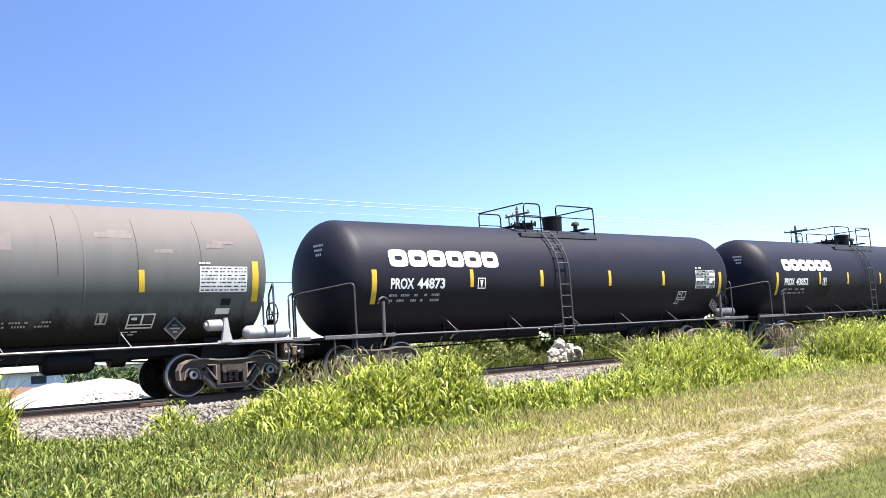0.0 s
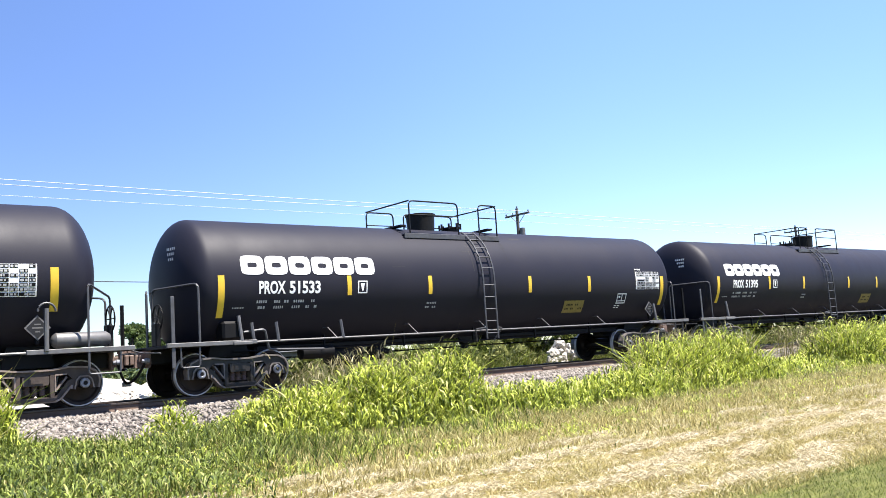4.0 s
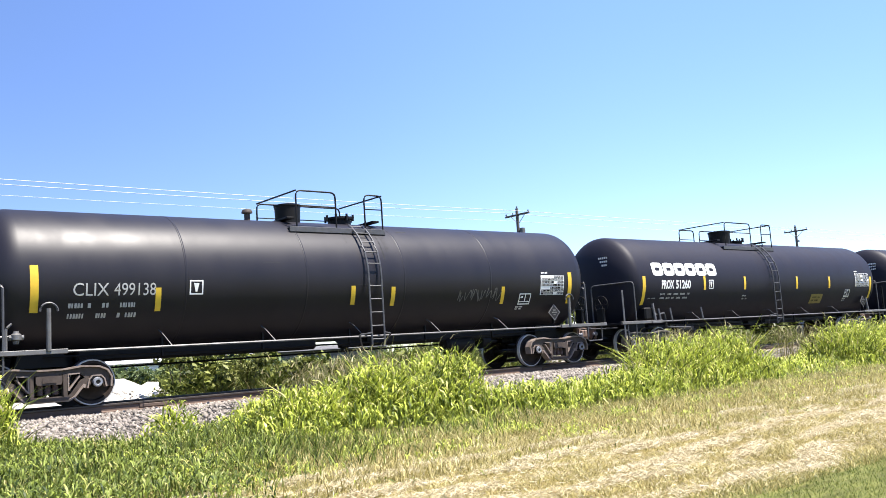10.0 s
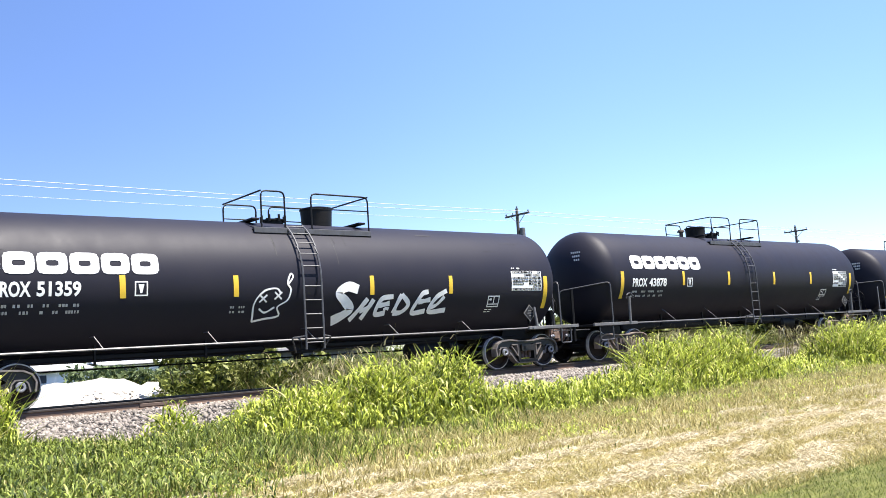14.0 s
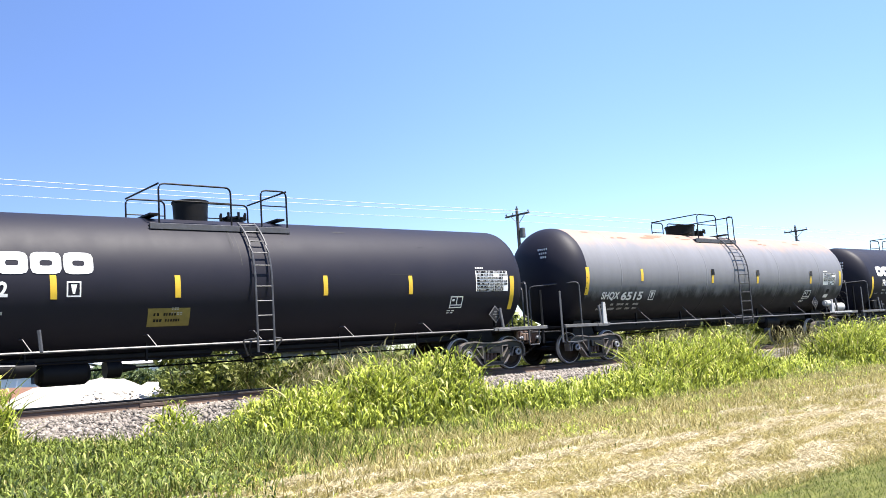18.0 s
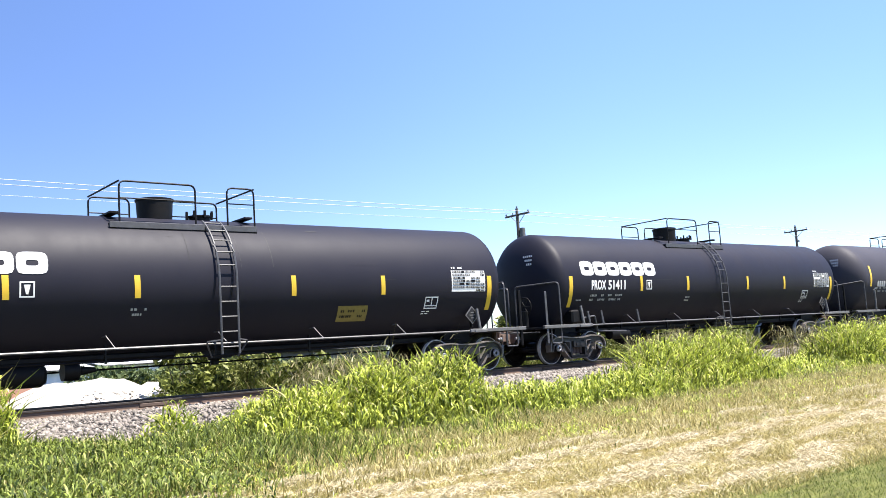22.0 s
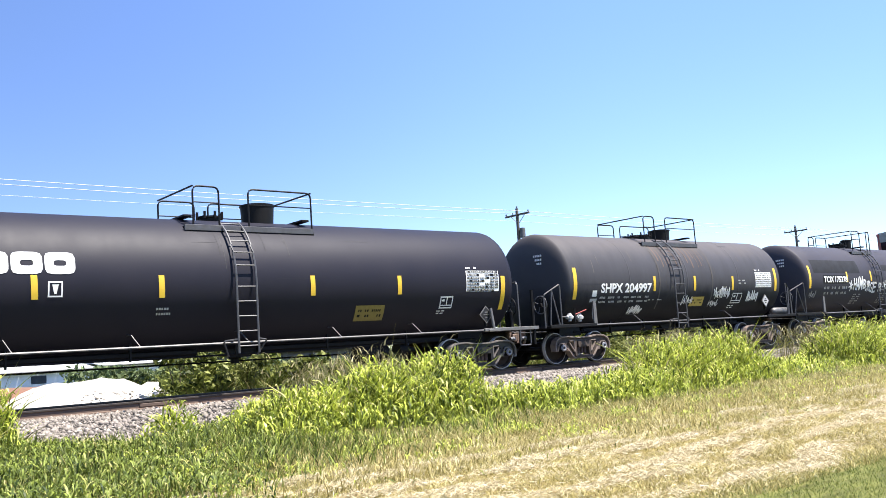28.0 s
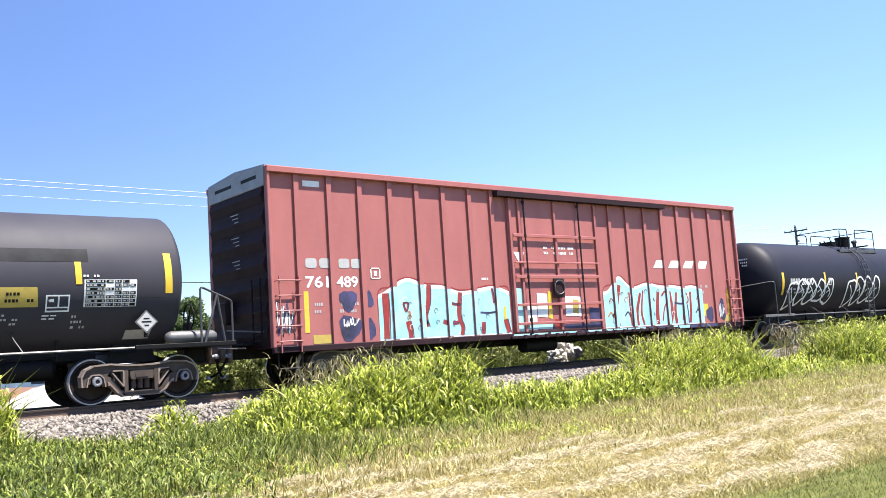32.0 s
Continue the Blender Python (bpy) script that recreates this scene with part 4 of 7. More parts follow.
def stencils(car, tank, number, seed, logo=None, num=None, sub=None, box=None, sign=None, box2=None, dia=None, yellow=None, slot=False):
    """The painted lettering of one car. Owner's name and mark are plain blocks; the number is lettered."""
    su = lambda x, z: on_tank(x, z, tank[0], tank[1] + 0.008)
    if logo:
        x0, x1, z0, z1 = logo
        w = (x1 - x0) / 6
        for i in range(6):
            ring_block(car, "emblem_block", x0 + w * i + 0.02, x0 + w * (i + 1) - 0.02, z0, z1, WHITE, su, 0.33)
    if num:
        x0, x1, z0, z1 = num
        code, _, digits = number.rpartition(" ")
        heavy, mark = (0.0, OFFWHITE) if code == "CLIX" else (0.032, WHITE)
        xm = x0 + (x1 - x0) * 0.42
        if code:
            lettering(car, code, x0, xm, z0, z1, mark, su, heavy, label="white stencilled car code")
        else:
            w = (xm - x0) / 4
            for i in range(4):
                ring_block(car, "owner_mark", x0 + w * i + 0.012, x0 + w * (i + 1) - 0.022, z0 + 0.01, z1 - 0.01, OFFWHITE, su, 0.02)
        lettering(car, digits, xm + 0.1, x1, z0, z1, mark, su, heavy, label="white stencilled car number")
    if sub:
        bars(car, *sub, 2, OFFWHITE, su, seed)
    if box:
        frame_box(car, *box, tank, fill="mark")
    if sign:
        data_panel(car, *sign, tank, seed, pale=seed in (11, 27))
    if box2:
        frame_box(car, *box2, tank, fill="two")
    if dia:
        placard(car, *dia, tank, mat=OFFWHITE if slot else None)
    if yellow:
        p = patch(car, "warning_placard", *yellow, AMBER if slot else OLIVE, tank, 0.008, "faded yellow warning placard", -0.03)
        bars(p, yellow[0] + 0.06, yellow[1] - 0.06, yellow[2] + 0.06, yellow[3] - 0.06, 2, PATCHP, lambda x, z: on_tank(x, z, tank[0], tank[1] + 0.012), seed + 5)
    # small data high on the head
    for i in range(3):
        g = Geo()
        z = tank[0] + 0.75 - 0.12 * i
        for k in range(5 - i):
            y = -0.62 + 0.07 * k
            rr = math.sqrt(max(1 - (math.hypot(y, z - tank[0]) / tank[1]) ** 2, 0))
            x = -(tank_half[car] + tank_head[car] * rr * 1.02 + 0.012)
            g.add([(x, y, z), (x, y + 0.05, z), (x, y + 0.05, z + 0.06), (x, y, z + 0.06)], [(0, 1, 2, 3)])
        part("head_data", g, WHITE, car, smooth=None)


tank_half, tank_head = {}, {}


def car_p(x0, number, seed, turned, yellow=None, label="", dia=True):
    car, tank = tank_car(label, x0, 2.44, 1.5, 7.83, 0.58, BLACK, (-1.86, 1.23) if turned else (-0.76, 2.23), (-0.21, 0.19) if turned else (-0.32, 0.15),
                         [("dome", -0.95 if turned else 1.08, 0.4, 0.46), ("manway", 0.1 if turned else -0.15, 0.25, 0.12)], even_strips(7.63, (-4.37, -1.92, 1.65, 4.13)), 7.1, 9.26,
                         gap=(-0.2, 0.55) if turned else (-0.15, 0.57), turned=turned)
    tank_half[car], tank_head[car] = 7.83, 0.58
    stencils(car, tank, number, seed, (-7.19, -3.61, 2.55, 2.98), (-6.75, -5.18, 2.12, 2.41), (-6.8, -5.18, 1.77, 2.02), (-4.14, -3.87, 2.11, 2.41),
             (6.3, 7.46, 2.12, 2.67), (5.45, 5.87, 1.7, 2.0), (7.05, 1.5) if dia else None, yellow)
    su = lambda x, z: on_tank(x, z, tank[0], tank[1] + 0.008)
    bars(car, -2.05, -1.68, 1.7, 1.9, 2, OFFWHITE, su, seed + 9)
    bars(car, -7.4, -7.0, 1.8, 1.86, 1, OFFWHITE, su, seed + 10)
    if turned:
        # brake rigging that shows at the hand brake end
        part("control_valve", Geo().box(-7.6, -7.15, -1.4, -1.0, 1.15, 1.55, 0.05), DARKST, car, "brake control valve")
        part("valve_pipe", Geo().tube(bend([(-7.1, -1.35, 1.3), (-6.6, -1.38, 1.35), (-6.5, -1.35, 0.9), (-5.0, -1.2, 0.85)], 0.08), 0.03), LADDERM, car)
        part("low_reservoir", Geo().lathe([(-5.5, 0.0), (-5.45, 0.16), (-4.6, 0.16), (-4.55, 0.0)], (0, -0.9, 0.78), "x", 14), DARKST, car)
        for x in (-6.9, -6.3, -4.6):
            part("bleed_post", Geo().tube([(x, -1.44, 1.08), (x - 0.03, -1.4, 1.5)], 0.04), LADDERM, car)
    return car


def car_a(x0, number, seed, paint, turned=False, logo=True, label="", zc=2.6, num=None, strips=None, box=None, yellow=None, head=0.78, sign=None, box2=None, dia=(7.0, 1.55), middle=False):
    plat, lad = ((-1.27, 1.8), (-0.38, 0.06)) if turned else ((-1.3, 1.75), (-0.9, -0.47))
    man = [("dome", 0.67, 0.31, 0.46), ("valve", 1.74, 0.1, 0.36), ("manway", -0.6, 0.3, 0.2)]
    if turned:
        man = [("dome", -1.08, 0.36, 0.4), ("valve", -1.95, 0.1, 0.3), ("manway", -0.2, 0.28, 0.2)]
    gap = (-0.13, 0.54) if turned else (-0.63, 0.05)
    if middle:
        plat, lad, gap = (-1.3, 1.85), (-0.25, 0.18), (-0.03, 0.57)
        man = [("dome", 1.0, 0.31, 0.46), ("valve", 1.9, 0.1, 0.36), ("manway", -0.05, 0.3, 0.2)]
    car, tank = tank_car(label, x0, zc, 1.5, 7.55, head, paint, plat, lad, man,
                         strips or even_strips(7.28, (-4.14, -1.5, 1.45, 4.1), 2.7, 2.24, 2.68, 1.85), 7.0, 9.15, truckmat=TRUCKR, tkey="r",
                         gap=gap, turned=False, cylinder=not turned, seams=(-3.8, 0.0, 3.8) if paint is GREYP else (), hoop=True)
    tank_half[car], tank_head[car] = 7.55, head
    stencils(car, tank, number, seed, (-6.82, -3.12, 2.76, 3.2) if logo else None, num or (-6.8, -5.07, 2.2, 2.47), (-6.84, -5.2, 1.86, 2.12),
             box or (-3.94, -3.66, 2.19, 2.48), sign or (5.85, 6.95, 2.13, 2.74), box2 or (4.95, 5.4, 1.76, 2.04), dia, yellow)
    return car


CARS = []
CARS.append(car_a(1.73, "28514", 11, GREYP, logo=False, zc=2.66, head=0.5, strips=even_strips(7.46, (-4.9, -1.7, 1.7, 4.93), 2.64, 2.19, 2.84, 1.97), sign=(6.16, 7.25, 2.18, 2.72), box2=(4.74, 5.3, 1.48, 1.77), dia=(5.71, 1.45), label="weathered grey tank car with grime and painted shade along its belly"))
CARS.append(car_a(19.65, "PROX 44873", 12, BLACK, label="black tank car with a white block emblem"))
CARS.append(car_a(37.95, "PROX 43852", 13, BLACK, middle=True, strips=even_strips(7.28, (-4.14, -1.86, 1.02, 4.07), 2.7, 2.24, 2.68, 1.85), label="black tank car with a white block emblem and patched paint"))
CARS.append(car_p(56.25, "PROX 51533", 14, True, (3.15, 4.0, 1.48, 1.82), "black tank car with a white block emblem and a faded placard"))
CARS.append(car_p(74.7, "PROX 51395", 15, False, (2.9, 3.75, 1.46, 1.82), "black tank car with a white block emblem and a faded placard"))
CARS.append(car_p(93.34, "PROX 51263", 16, False, (2.9, 3.75, 1.46, 1.82), "black tank car with a white block emblem and a faded placard"))


def car_glossy():
    car, tank = tank_car("glossy black tank car with small white lettering", 111.66, 2.52, 1.48, 7.6, 0.8, GLOSS, (-1.2, 1.3), (0.13, 0.5),
                         [("dome", -1.1, 0.32, 0.45), ("valve", -2.2, 0.1, 0.3), ("manway", 0.4, 0.3, 0.2)],
                         [(-7.37, 1.83, 2.72), (-4.98, 1.81, 2.28), (-0.22, 1.85, 2.29), (0.96, 1.8, 2.26), (4.67, 1.78, 2.24), (7.32, 1.75, 2.64)], 7.05, 9.15,
                         truckmat=TRUCKR, tkey="r", gap=(-0.1, 0.75), seams=(-4.4, -1.5, 1.3, 4.2), hoop=True)
    tank_half[car], tank_head[car] = 7.6, 0.8
    stencils(car, tank, "CLIX 499138", 17, None, (-6.68, -5.05, 2.13, 2.38), (-6.78, -5.4, 1.66, 2.05), (-4.33, -4.03, 2.13, 2.43), (6.1, 7.05, 2.0, 2.55), (5.3, 5.75, 1.75, 2.05), (6.75, 1.5))
    return car


CARS.append(car_glossy())
CARS.append(car_p(130.03, "PROX 51260", 18, True, (2.85, 3.75, 1.5, 1.85), "black tank car with a white block emblem and a faded placard"))
CARS.append(car_p(148.54, "PROX 51359", 19, False, None, "black tank car with white graffiti letters and a scrawled outline"))
CARS.append(car_a(166.88, "PROX 43878", 20, BLACK, True, label="black tank car with a white block emblem"))
CARS.append(car_p(185.28, "PROX 51552", 21, True, (-2.5, -1.6, 1.5, 1.86), "black tank car with a white block emblem and a faded placard"))


def car_silver():
    car, tank = tank_car("chalky silver tank car with grime and painted shade on its lower band", 203.72, 2.66, 1.5, 7.75, 0.85, SILVER, (-0.9, 1.34), (0.14, 0.78),
                         [("dome", -0.79, 0.52, 0.36), ("manway", 0.15, 0.28, 0.2)],
                         [(-7.67, 1.98, 2.8), (-5.1, 2.38, 2.76), (-1.27, 2.3, 2.75), (1.55, 2.28, 2.72), (5.32, 2.26, 2.7), (7.66, 2.17, 2.75)], 7.1, 9.2,
                         truckmat=TRUCKM, gap=(0.24, 0.95), seams=(-6.1, -3.2, -1.6, 3.0, 6.0))
    tank_half[car], tank_head[car] = 7.75, 0.85
    # a black shell over the left head puts its shade into the colour
    for e in (-1,):
        prof = [(e * (7.75 + 0.85 * math.cos(math.pi / 2 * i / 11) + 0.006), 1.505 * math.sin(math.pi / 2 * i / 11) ** 0.92) for i in range(12)] + [(e * 7.7, 1.507)]
        part("shaded_head", Geo().lathe(prof, (0, 0, 2.66), "x", 56), BLACK, car, "black shell that paints shade onto the tank head", smooth=50)
    r = random.Random(33)
    for k in range(16):
        x, z = r.uniform(-7.2, -1.6) if k < 11 else r.uniform(2.4, 6.8), r.uniform(3.72, 4.0)
        patch(car, "rust_blister", x, x + r.uniform(0.15, 0.7), z, z + r.uniform(0.02, 0.08), CROWNRUST, tank, 0.003 + 0.0003 * k, rows=3)
    for x, z, m in ((-1.27, 2.58, PATCHP), (1.55, 2.56, GRIMEDARK), (5.32, 2.54, GRIMEDARK)):
        patch(car, "overspray_patch", x - 0.085, x + 0.085, z, z + 0.2, m, tank, 0.022, "dark overspray across a reflective strip")
    stencils(car, tank, "SHQX 6515", 22, None, (-6.94, -4.96, 1.8, 2.06), (-6.94, -4.96, 1.5, 1.75), (-4.63, -4.36, 1.79, 2.08), (6.29, 7.26, 2.2, 2.66), (5.0, 5.5, 1.7, 2.0))
    return car


CARS.append(car_silver())
CARS.append(car_p(221.83, "PROX 51352", 23, True, (2.9, 3.75, 1.46, 1.82), "black tank car with a white block emblem and a faded placard"))
CARS.append(car_p(240.32, "PROX 51411", 24, True, None, "black tank car with a white block emblem"))
patched_car = car_a(258.67, "206203", 25, DUSTBLUE, logo=False, label="dusty black tank car with dark repainted patches", zc=2.56,
             strips=even_strips(7.21, (-4.12, -1.5, 1.42, 4.07), 2.8, 2.32, 3.0, 2.12), num=(-6.66, -4.82, 2.09, 2.36), box=(-3.81, -3.56, 2.08, 2.36))
gt = (2.55, 1.5)
for a, b, c, d in ((-1.89, -0.27, 1.32, 1.77), (0.02, 1.0, 1.69, 2.42), (2.32, 5.06, 1.52, 2.36), (4.8, 5.26, 1.98, 2.68)):
    patch(patched_car, "repainted_patch", a, b, c, d, GREYPATCH, gt, 0.003, "darker repainted patch")
CARS.append(patched_car)
CARS.append(car_p(277.05, "PROX 51363", 26, False, (2.9, 3.75, 1.46, 1.82), "black tank car with a white block emblem and a faded placard"))


def car_short(x0, number, seed, label, paint, zc, r, half, head, reach, tx, plat, lad, man, strips, num, sub, sign, box2, dia, yellow, seams=()):
    car, tank = tank_car(label, x0, zc, r, half, head, paint, plat, lad, man, strips, tx, reach, truckmat=TRUCKR, tkey="r", gap=(lad[0] + 0.22, lad[1] + 0.32),
                         slant=True, seams=seams)
    tank_half[car], tank_head[car] = half, head
    stencils(car, tank, number, seed, None, num, sub, None, sign, box2, dia, yellow, slot=True)
    g = Geo().lathe([(half - 0.25, 0.0), (half - 0.2, 0.09), (half - 0.12, 0.13), (half + 0.8, 0.13), (half + 0.88, 0.09), (half + 0.92, 0.0)], (0, -1.2, 1.26), "x", 16)
    part("end_reservoir", g, STEEL, car, "grey brake reservoir on the end platform")
    return car


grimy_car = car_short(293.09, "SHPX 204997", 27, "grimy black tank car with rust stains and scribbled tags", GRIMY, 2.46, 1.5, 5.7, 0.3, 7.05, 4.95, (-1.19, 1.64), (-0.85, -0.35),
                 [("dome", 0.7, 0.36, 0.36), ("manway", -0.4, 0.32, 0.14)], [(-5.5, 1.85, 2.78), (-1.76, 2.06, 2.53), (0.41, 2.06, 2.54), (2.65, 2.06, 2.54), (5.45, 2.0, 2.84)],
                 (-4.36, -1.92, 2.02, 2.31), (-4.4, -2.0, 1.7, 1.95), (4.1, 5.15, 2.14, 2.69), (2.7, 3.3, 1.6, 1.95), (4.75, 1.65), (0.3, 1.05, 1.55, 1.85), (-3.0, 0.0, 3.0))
CARS.append(grimy_car)
word_car = car_short(306.46, "TCIX 175378", 28, "black tank car with a white graffiti word and grey patches", DUSTBLUE, 2.5, 1.44, 5.4, 0.3, 7.0, 4.7, (-0.33, 1.26), (0.15, 0.66),
                 [("dome", 0.9, 0.22, 0.4), ("manway", 0.1, 0.3, 0.2)],
                 [(-5.26, 2.08, 2.97), (-2.28, 2.32, 2.74), (-0.17, 2.35, 2.8), (1.62, 2.37, 2.81), (3.4, 2.36, 2.8), (5.2, 2.17, 3.0)],
                 (-4.2, -2.28, 2.3, 2.55), (-4.15, -2.25, 1.78, 2.2), (3.5, 4.53, 1.92, 2.45), (2.8, 3.24, 1.84, 2.16), (4.75, 1.6), (2.01, 2.67, 1.94, 2.31))
tt = (2.5, 1.44)
patch(word_car, "grey_patch", -4.93, -1.13, 2.68, 3.22, GREYPATCH, tt, 0.003, "flat grey painted-over patch", rows=8)
patch(word_car, "number_patch", -4.26, -2.22, 2.26, 2.59, PATCHP, tt, 0.003, "fresh black patch behind the number")
patch(word_car, "grey_patch", 1.02, 3.59, 2.8, 3.06, GREYPATCH, tt, 0.003)
CARS.append(word_car)


def boxcar(x0):
    car = new("boxcar")
    car.matrix_basis = pose(x0, 0, 0)
    tagged(car, "oxide red high boxcar with ribbed sides and large graffiti", "boxcar", "cars of the freight train")
    L, y, z0, z1 = 9.26, 1.46, 0.92, 5.0
    for e in (-1, 1):
        add_truck(car, e * 6.9, TRUCKM, "m", x0)
        add_coupler(car, e, 10.15, TRUCKM)
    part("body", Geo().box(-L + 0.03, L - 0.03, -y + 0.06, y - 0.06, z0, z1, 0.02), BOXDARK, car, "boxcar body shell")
    part("side_panel", Geo().box(-L, L, -y, -y + 0.055, z0, z1, 0.01), BOXRED, car, "oxide red steel side sheet")
    part("side_panel", Geo().box(-L, L, y - 0.055, y, z0, z1, 0.01), BOXRED, car)
    post = Geo().slab([(-0.065, z0), (0.065, z0), (0.065, z1 - 0.12), (-0.065, z1 - 0.12)], -0.062, 0.0).mesh("side_post", BOXRED, 30)
    for x in POSTS:
        part("side_post", post, BOXRED, car, at=pose(x, -y, 0))
        part("side_post", post, BOXRED, car, at=pose(x, y, 0, 0, 0, 180))
    for s in (-1, 1):
        part("side_sill", Geo().box(-L, L, *sorted((s * (y - 0.02), s * (y + 0.1))), z0 - 0.12, z0 + 0.02, 0.01), BOXDARK, car)
        part("top_chord", Geo().box(-L - 0.02, L + 0.02, *sorted((s * (y - 0.02), s * (y + 0.13))), z1 - 0.12, z1 + 0.03, 0.015), BOXRED, car)
        for e in (-1, 1):
            part("corner_post", Geo().box(*sorted((e * (L - 0.07), e * (L + 0.012))), *sorted((s * (y - 0.05), s * (y + 0.1))), z0, z1 - 0.1, 0.015), BOXRED, car)
    part("roof", Geo().slab([(-y - 0.02, z1 + 0.02), (y + 0.02, z1 + 0.02), (y + 0.02, z1 + 0.06), (0, z1 + 0.16), (-y - 0.02, z1 + 0.06)], -L - 0.02, L + 0.02), ROOFM, car,
         "galvanized roof", pose(0, 0, 0, 0, 0, 90))
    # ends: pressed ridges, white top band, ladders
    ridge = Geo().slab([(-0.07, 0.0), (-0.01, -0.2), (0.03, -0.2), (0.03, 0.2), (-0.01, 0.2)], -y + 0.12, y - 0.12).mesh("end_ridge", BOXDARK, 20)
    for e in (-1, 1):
        # end sheet and ridges are darker than the sides: painted-in shade
        part("end_sheet", Geo().box(*sorted((e * (L - 0.03), e * L)), -y + 0.05, y - 0.05, z0, z1, 0.01), BOXDARK, car, "grimy corrugated end with its shade painted in")
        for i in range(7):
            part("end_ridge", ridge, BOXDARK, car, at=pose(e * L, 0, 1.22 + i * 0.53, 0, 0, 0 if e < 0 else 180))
        band = part("end_band", Geo().box(*sorted((e * L, e * (L + 0.035))), -y + 0.02, y - 0.02, z1 - 0.42, z1 + 0.03, 0.01), ROOFM, car, "pale grey band across the end's top")
        for k, (a, b) in enumerate(((-1.1, -0.35), (0.15, 1.05))):
            tagged(part("data_line", Geo().box(*sorted((e * (L + 0.036), e * (L + 0.041))), a, b, z1 - 0.2, z1 - 0.12, 0.001), PATCHP, band), kind="stuff")
        for k, zz in enumerate((4.1, 3.55, 3.0)):
            for m in range(3):
                tagged(part("data_line", Geo().box(*sorted((e * (L + 0.062), e * (L + 0.066))), -0.2, 0.2 - 0.1 * m, zz - 0.09 * m, zz + 0.022 - 0.09 * m, 0.001), OFFWHITE, car), kind="stuff")
        part("end_walkway", Geo().box(*sorted((e * (L + 0.05), e * (L + 0.42))), -0.9, 0.9, 1.02, 1.07, 0.01), DARKST, car)
        part("hand_brake_housing", Geo().box(*sorted((e * (L + 0.02), e * (L + 0.22))), 0.3, 0.75, 1.55, 2.1, 0.04), BOXDARK, car) if e < 0 else None
        part("end_grab_bar", Geo().tube(bend([(e * (L + 0.03), -1.2, 1.3), (e * (L + 0.14), -1.2, 1.3), (e * (L + 0.14), 0.5, 1.42), (e * (L + 0.03), 0.5, 1.42)], 0.04), 0.018, 5), STEEL, car)
        for xr in (-1.25, -0.85):
            part("end_ladder_rail", Geo().tube([(e * (L + 0.12), xr, 1.0), (e * (L + 0.12), xr, 2.5)], 0.02, 5), DARKST, car)
        for k in range(5):
            part("end_rung", Geo().tube([(e * (L + 0.12), -1.25, 1.1 + 0.32 * k), (e * (L + 0.12), -0.85, 1.1 + 0.32 * k)], 0.014, 5), DARKST, car)
        # ladder on the side, next to the end
        xa, xb = sorted((e * (L - 0.12), e * (L - 0.72)))
        for k in range(5):
            part("side_rung", Geo().tube(bend([(xa, -y, 1.05 + 0.34 * k), (xa, -y - 0.16, 1.05 + 0.34 * k), (xb, -y - 0.16, 1.05 + 0.34 * k), (xb, -y, 1.05 + 0.34 * k)], 0.03), 0.016, 5), BOXRED, car)
        for xx in (xa + 0.05, xb - 0.05):
            part("side_ladder_rail", Geo().tube([(xx, -y - 0.14, 0.8), (xx, -y - 0.14, 2.5)], 0.02, 5), BOXRED, car)
        part("sill_step", Geo().tube(bend([(xa, -y - 0.05, 0.85), (xa, -y - 0.05, 0.45), (xb, -y - 0.05, 0.45), (xb, -y - 0.05, 0.85)], 0.05), 0.02, 5), DARKST, car)
    # plug door
    d0, d1 = -1.86, 1.8
    door = part("door", Geo().box(d0, d1, -y - 0.05, -y - 0.004, 0.95, 4.72, 0.012), BOXRED, car, "wide plug door with lock rods")
    for x in (d0 + 0.06, -1.45, -0.02, d1 - 0.06):
        part("door_post", Geo().box(x - 0.045, x + 0.045, -y - 0.11, -y - 0.051, 0.97, 4.7, 0.01), BOXRED, door)
    for z, h in ((3.66, 0.07), (2.9, 0.03), (2.5, 0.07), (1.72, 0.05), (1.2, 0.05)):
        part("door_bar", Geo().box(d0 + 0.1, d1 - 0.1, -y - 0.15, -y - 0.112, z - h / 2 - 0.01, z + h / 2 + 0.01, 0.008), BOXRED, door)
    for x in (-1.3, 0.95):
        part("lock_rod", Geo().tube([(x, -y - 0.15, 0.9), (x, -y - 0.15, 4.8)], 0.026, 6), BOXDARK, door)
        for z in (1.3, 2.5, 3.66, 4.6):
            part("rod_guide", Geo().box(x - 0.05, x + 0.05, -y - 0.16, -y - 0.11, z - 0.05, z + 0.05, 0.01), BOXDARK, door)
    part("door_gear", Geo().box(-0.32, 0.12, -y - 0.16, -y - 0.115, 1.9, 2.45, 0.03), BOXDARK, door, "door gear plate")
    part("door_wheel", Geo().tube([(-0.1 + 0.2 * math.cos(math.pi * i / 8), -y - 0.19, 2.2 + 0.2 * math.sin(math.pi * i / 8)) for i in range(17)], 0.016, 5, False), STEEL, door)
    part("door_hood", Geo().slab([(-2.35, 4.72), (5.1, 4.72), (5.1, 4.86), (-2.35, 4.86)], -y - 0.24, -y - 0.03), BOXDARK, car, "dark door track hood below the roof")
    part("door_track", Geo().box(-2.1, 5.4, -y - 0.17, -y - 0.05, 0.8, 0.88, 0.01), BOXDARK, car, "door track along the sill")
    roller = Geo().box(-0.07, 0.07, -y - 0.2, -y - 0.14, 0.78, 0.9, 0.02).mesh("track_bracket", BOXDARK)
    for i in range(16):
        part("track_bracket", roller, BOXDARK, car, at=pose(-1.6 + i * 0.42, 0, 0))
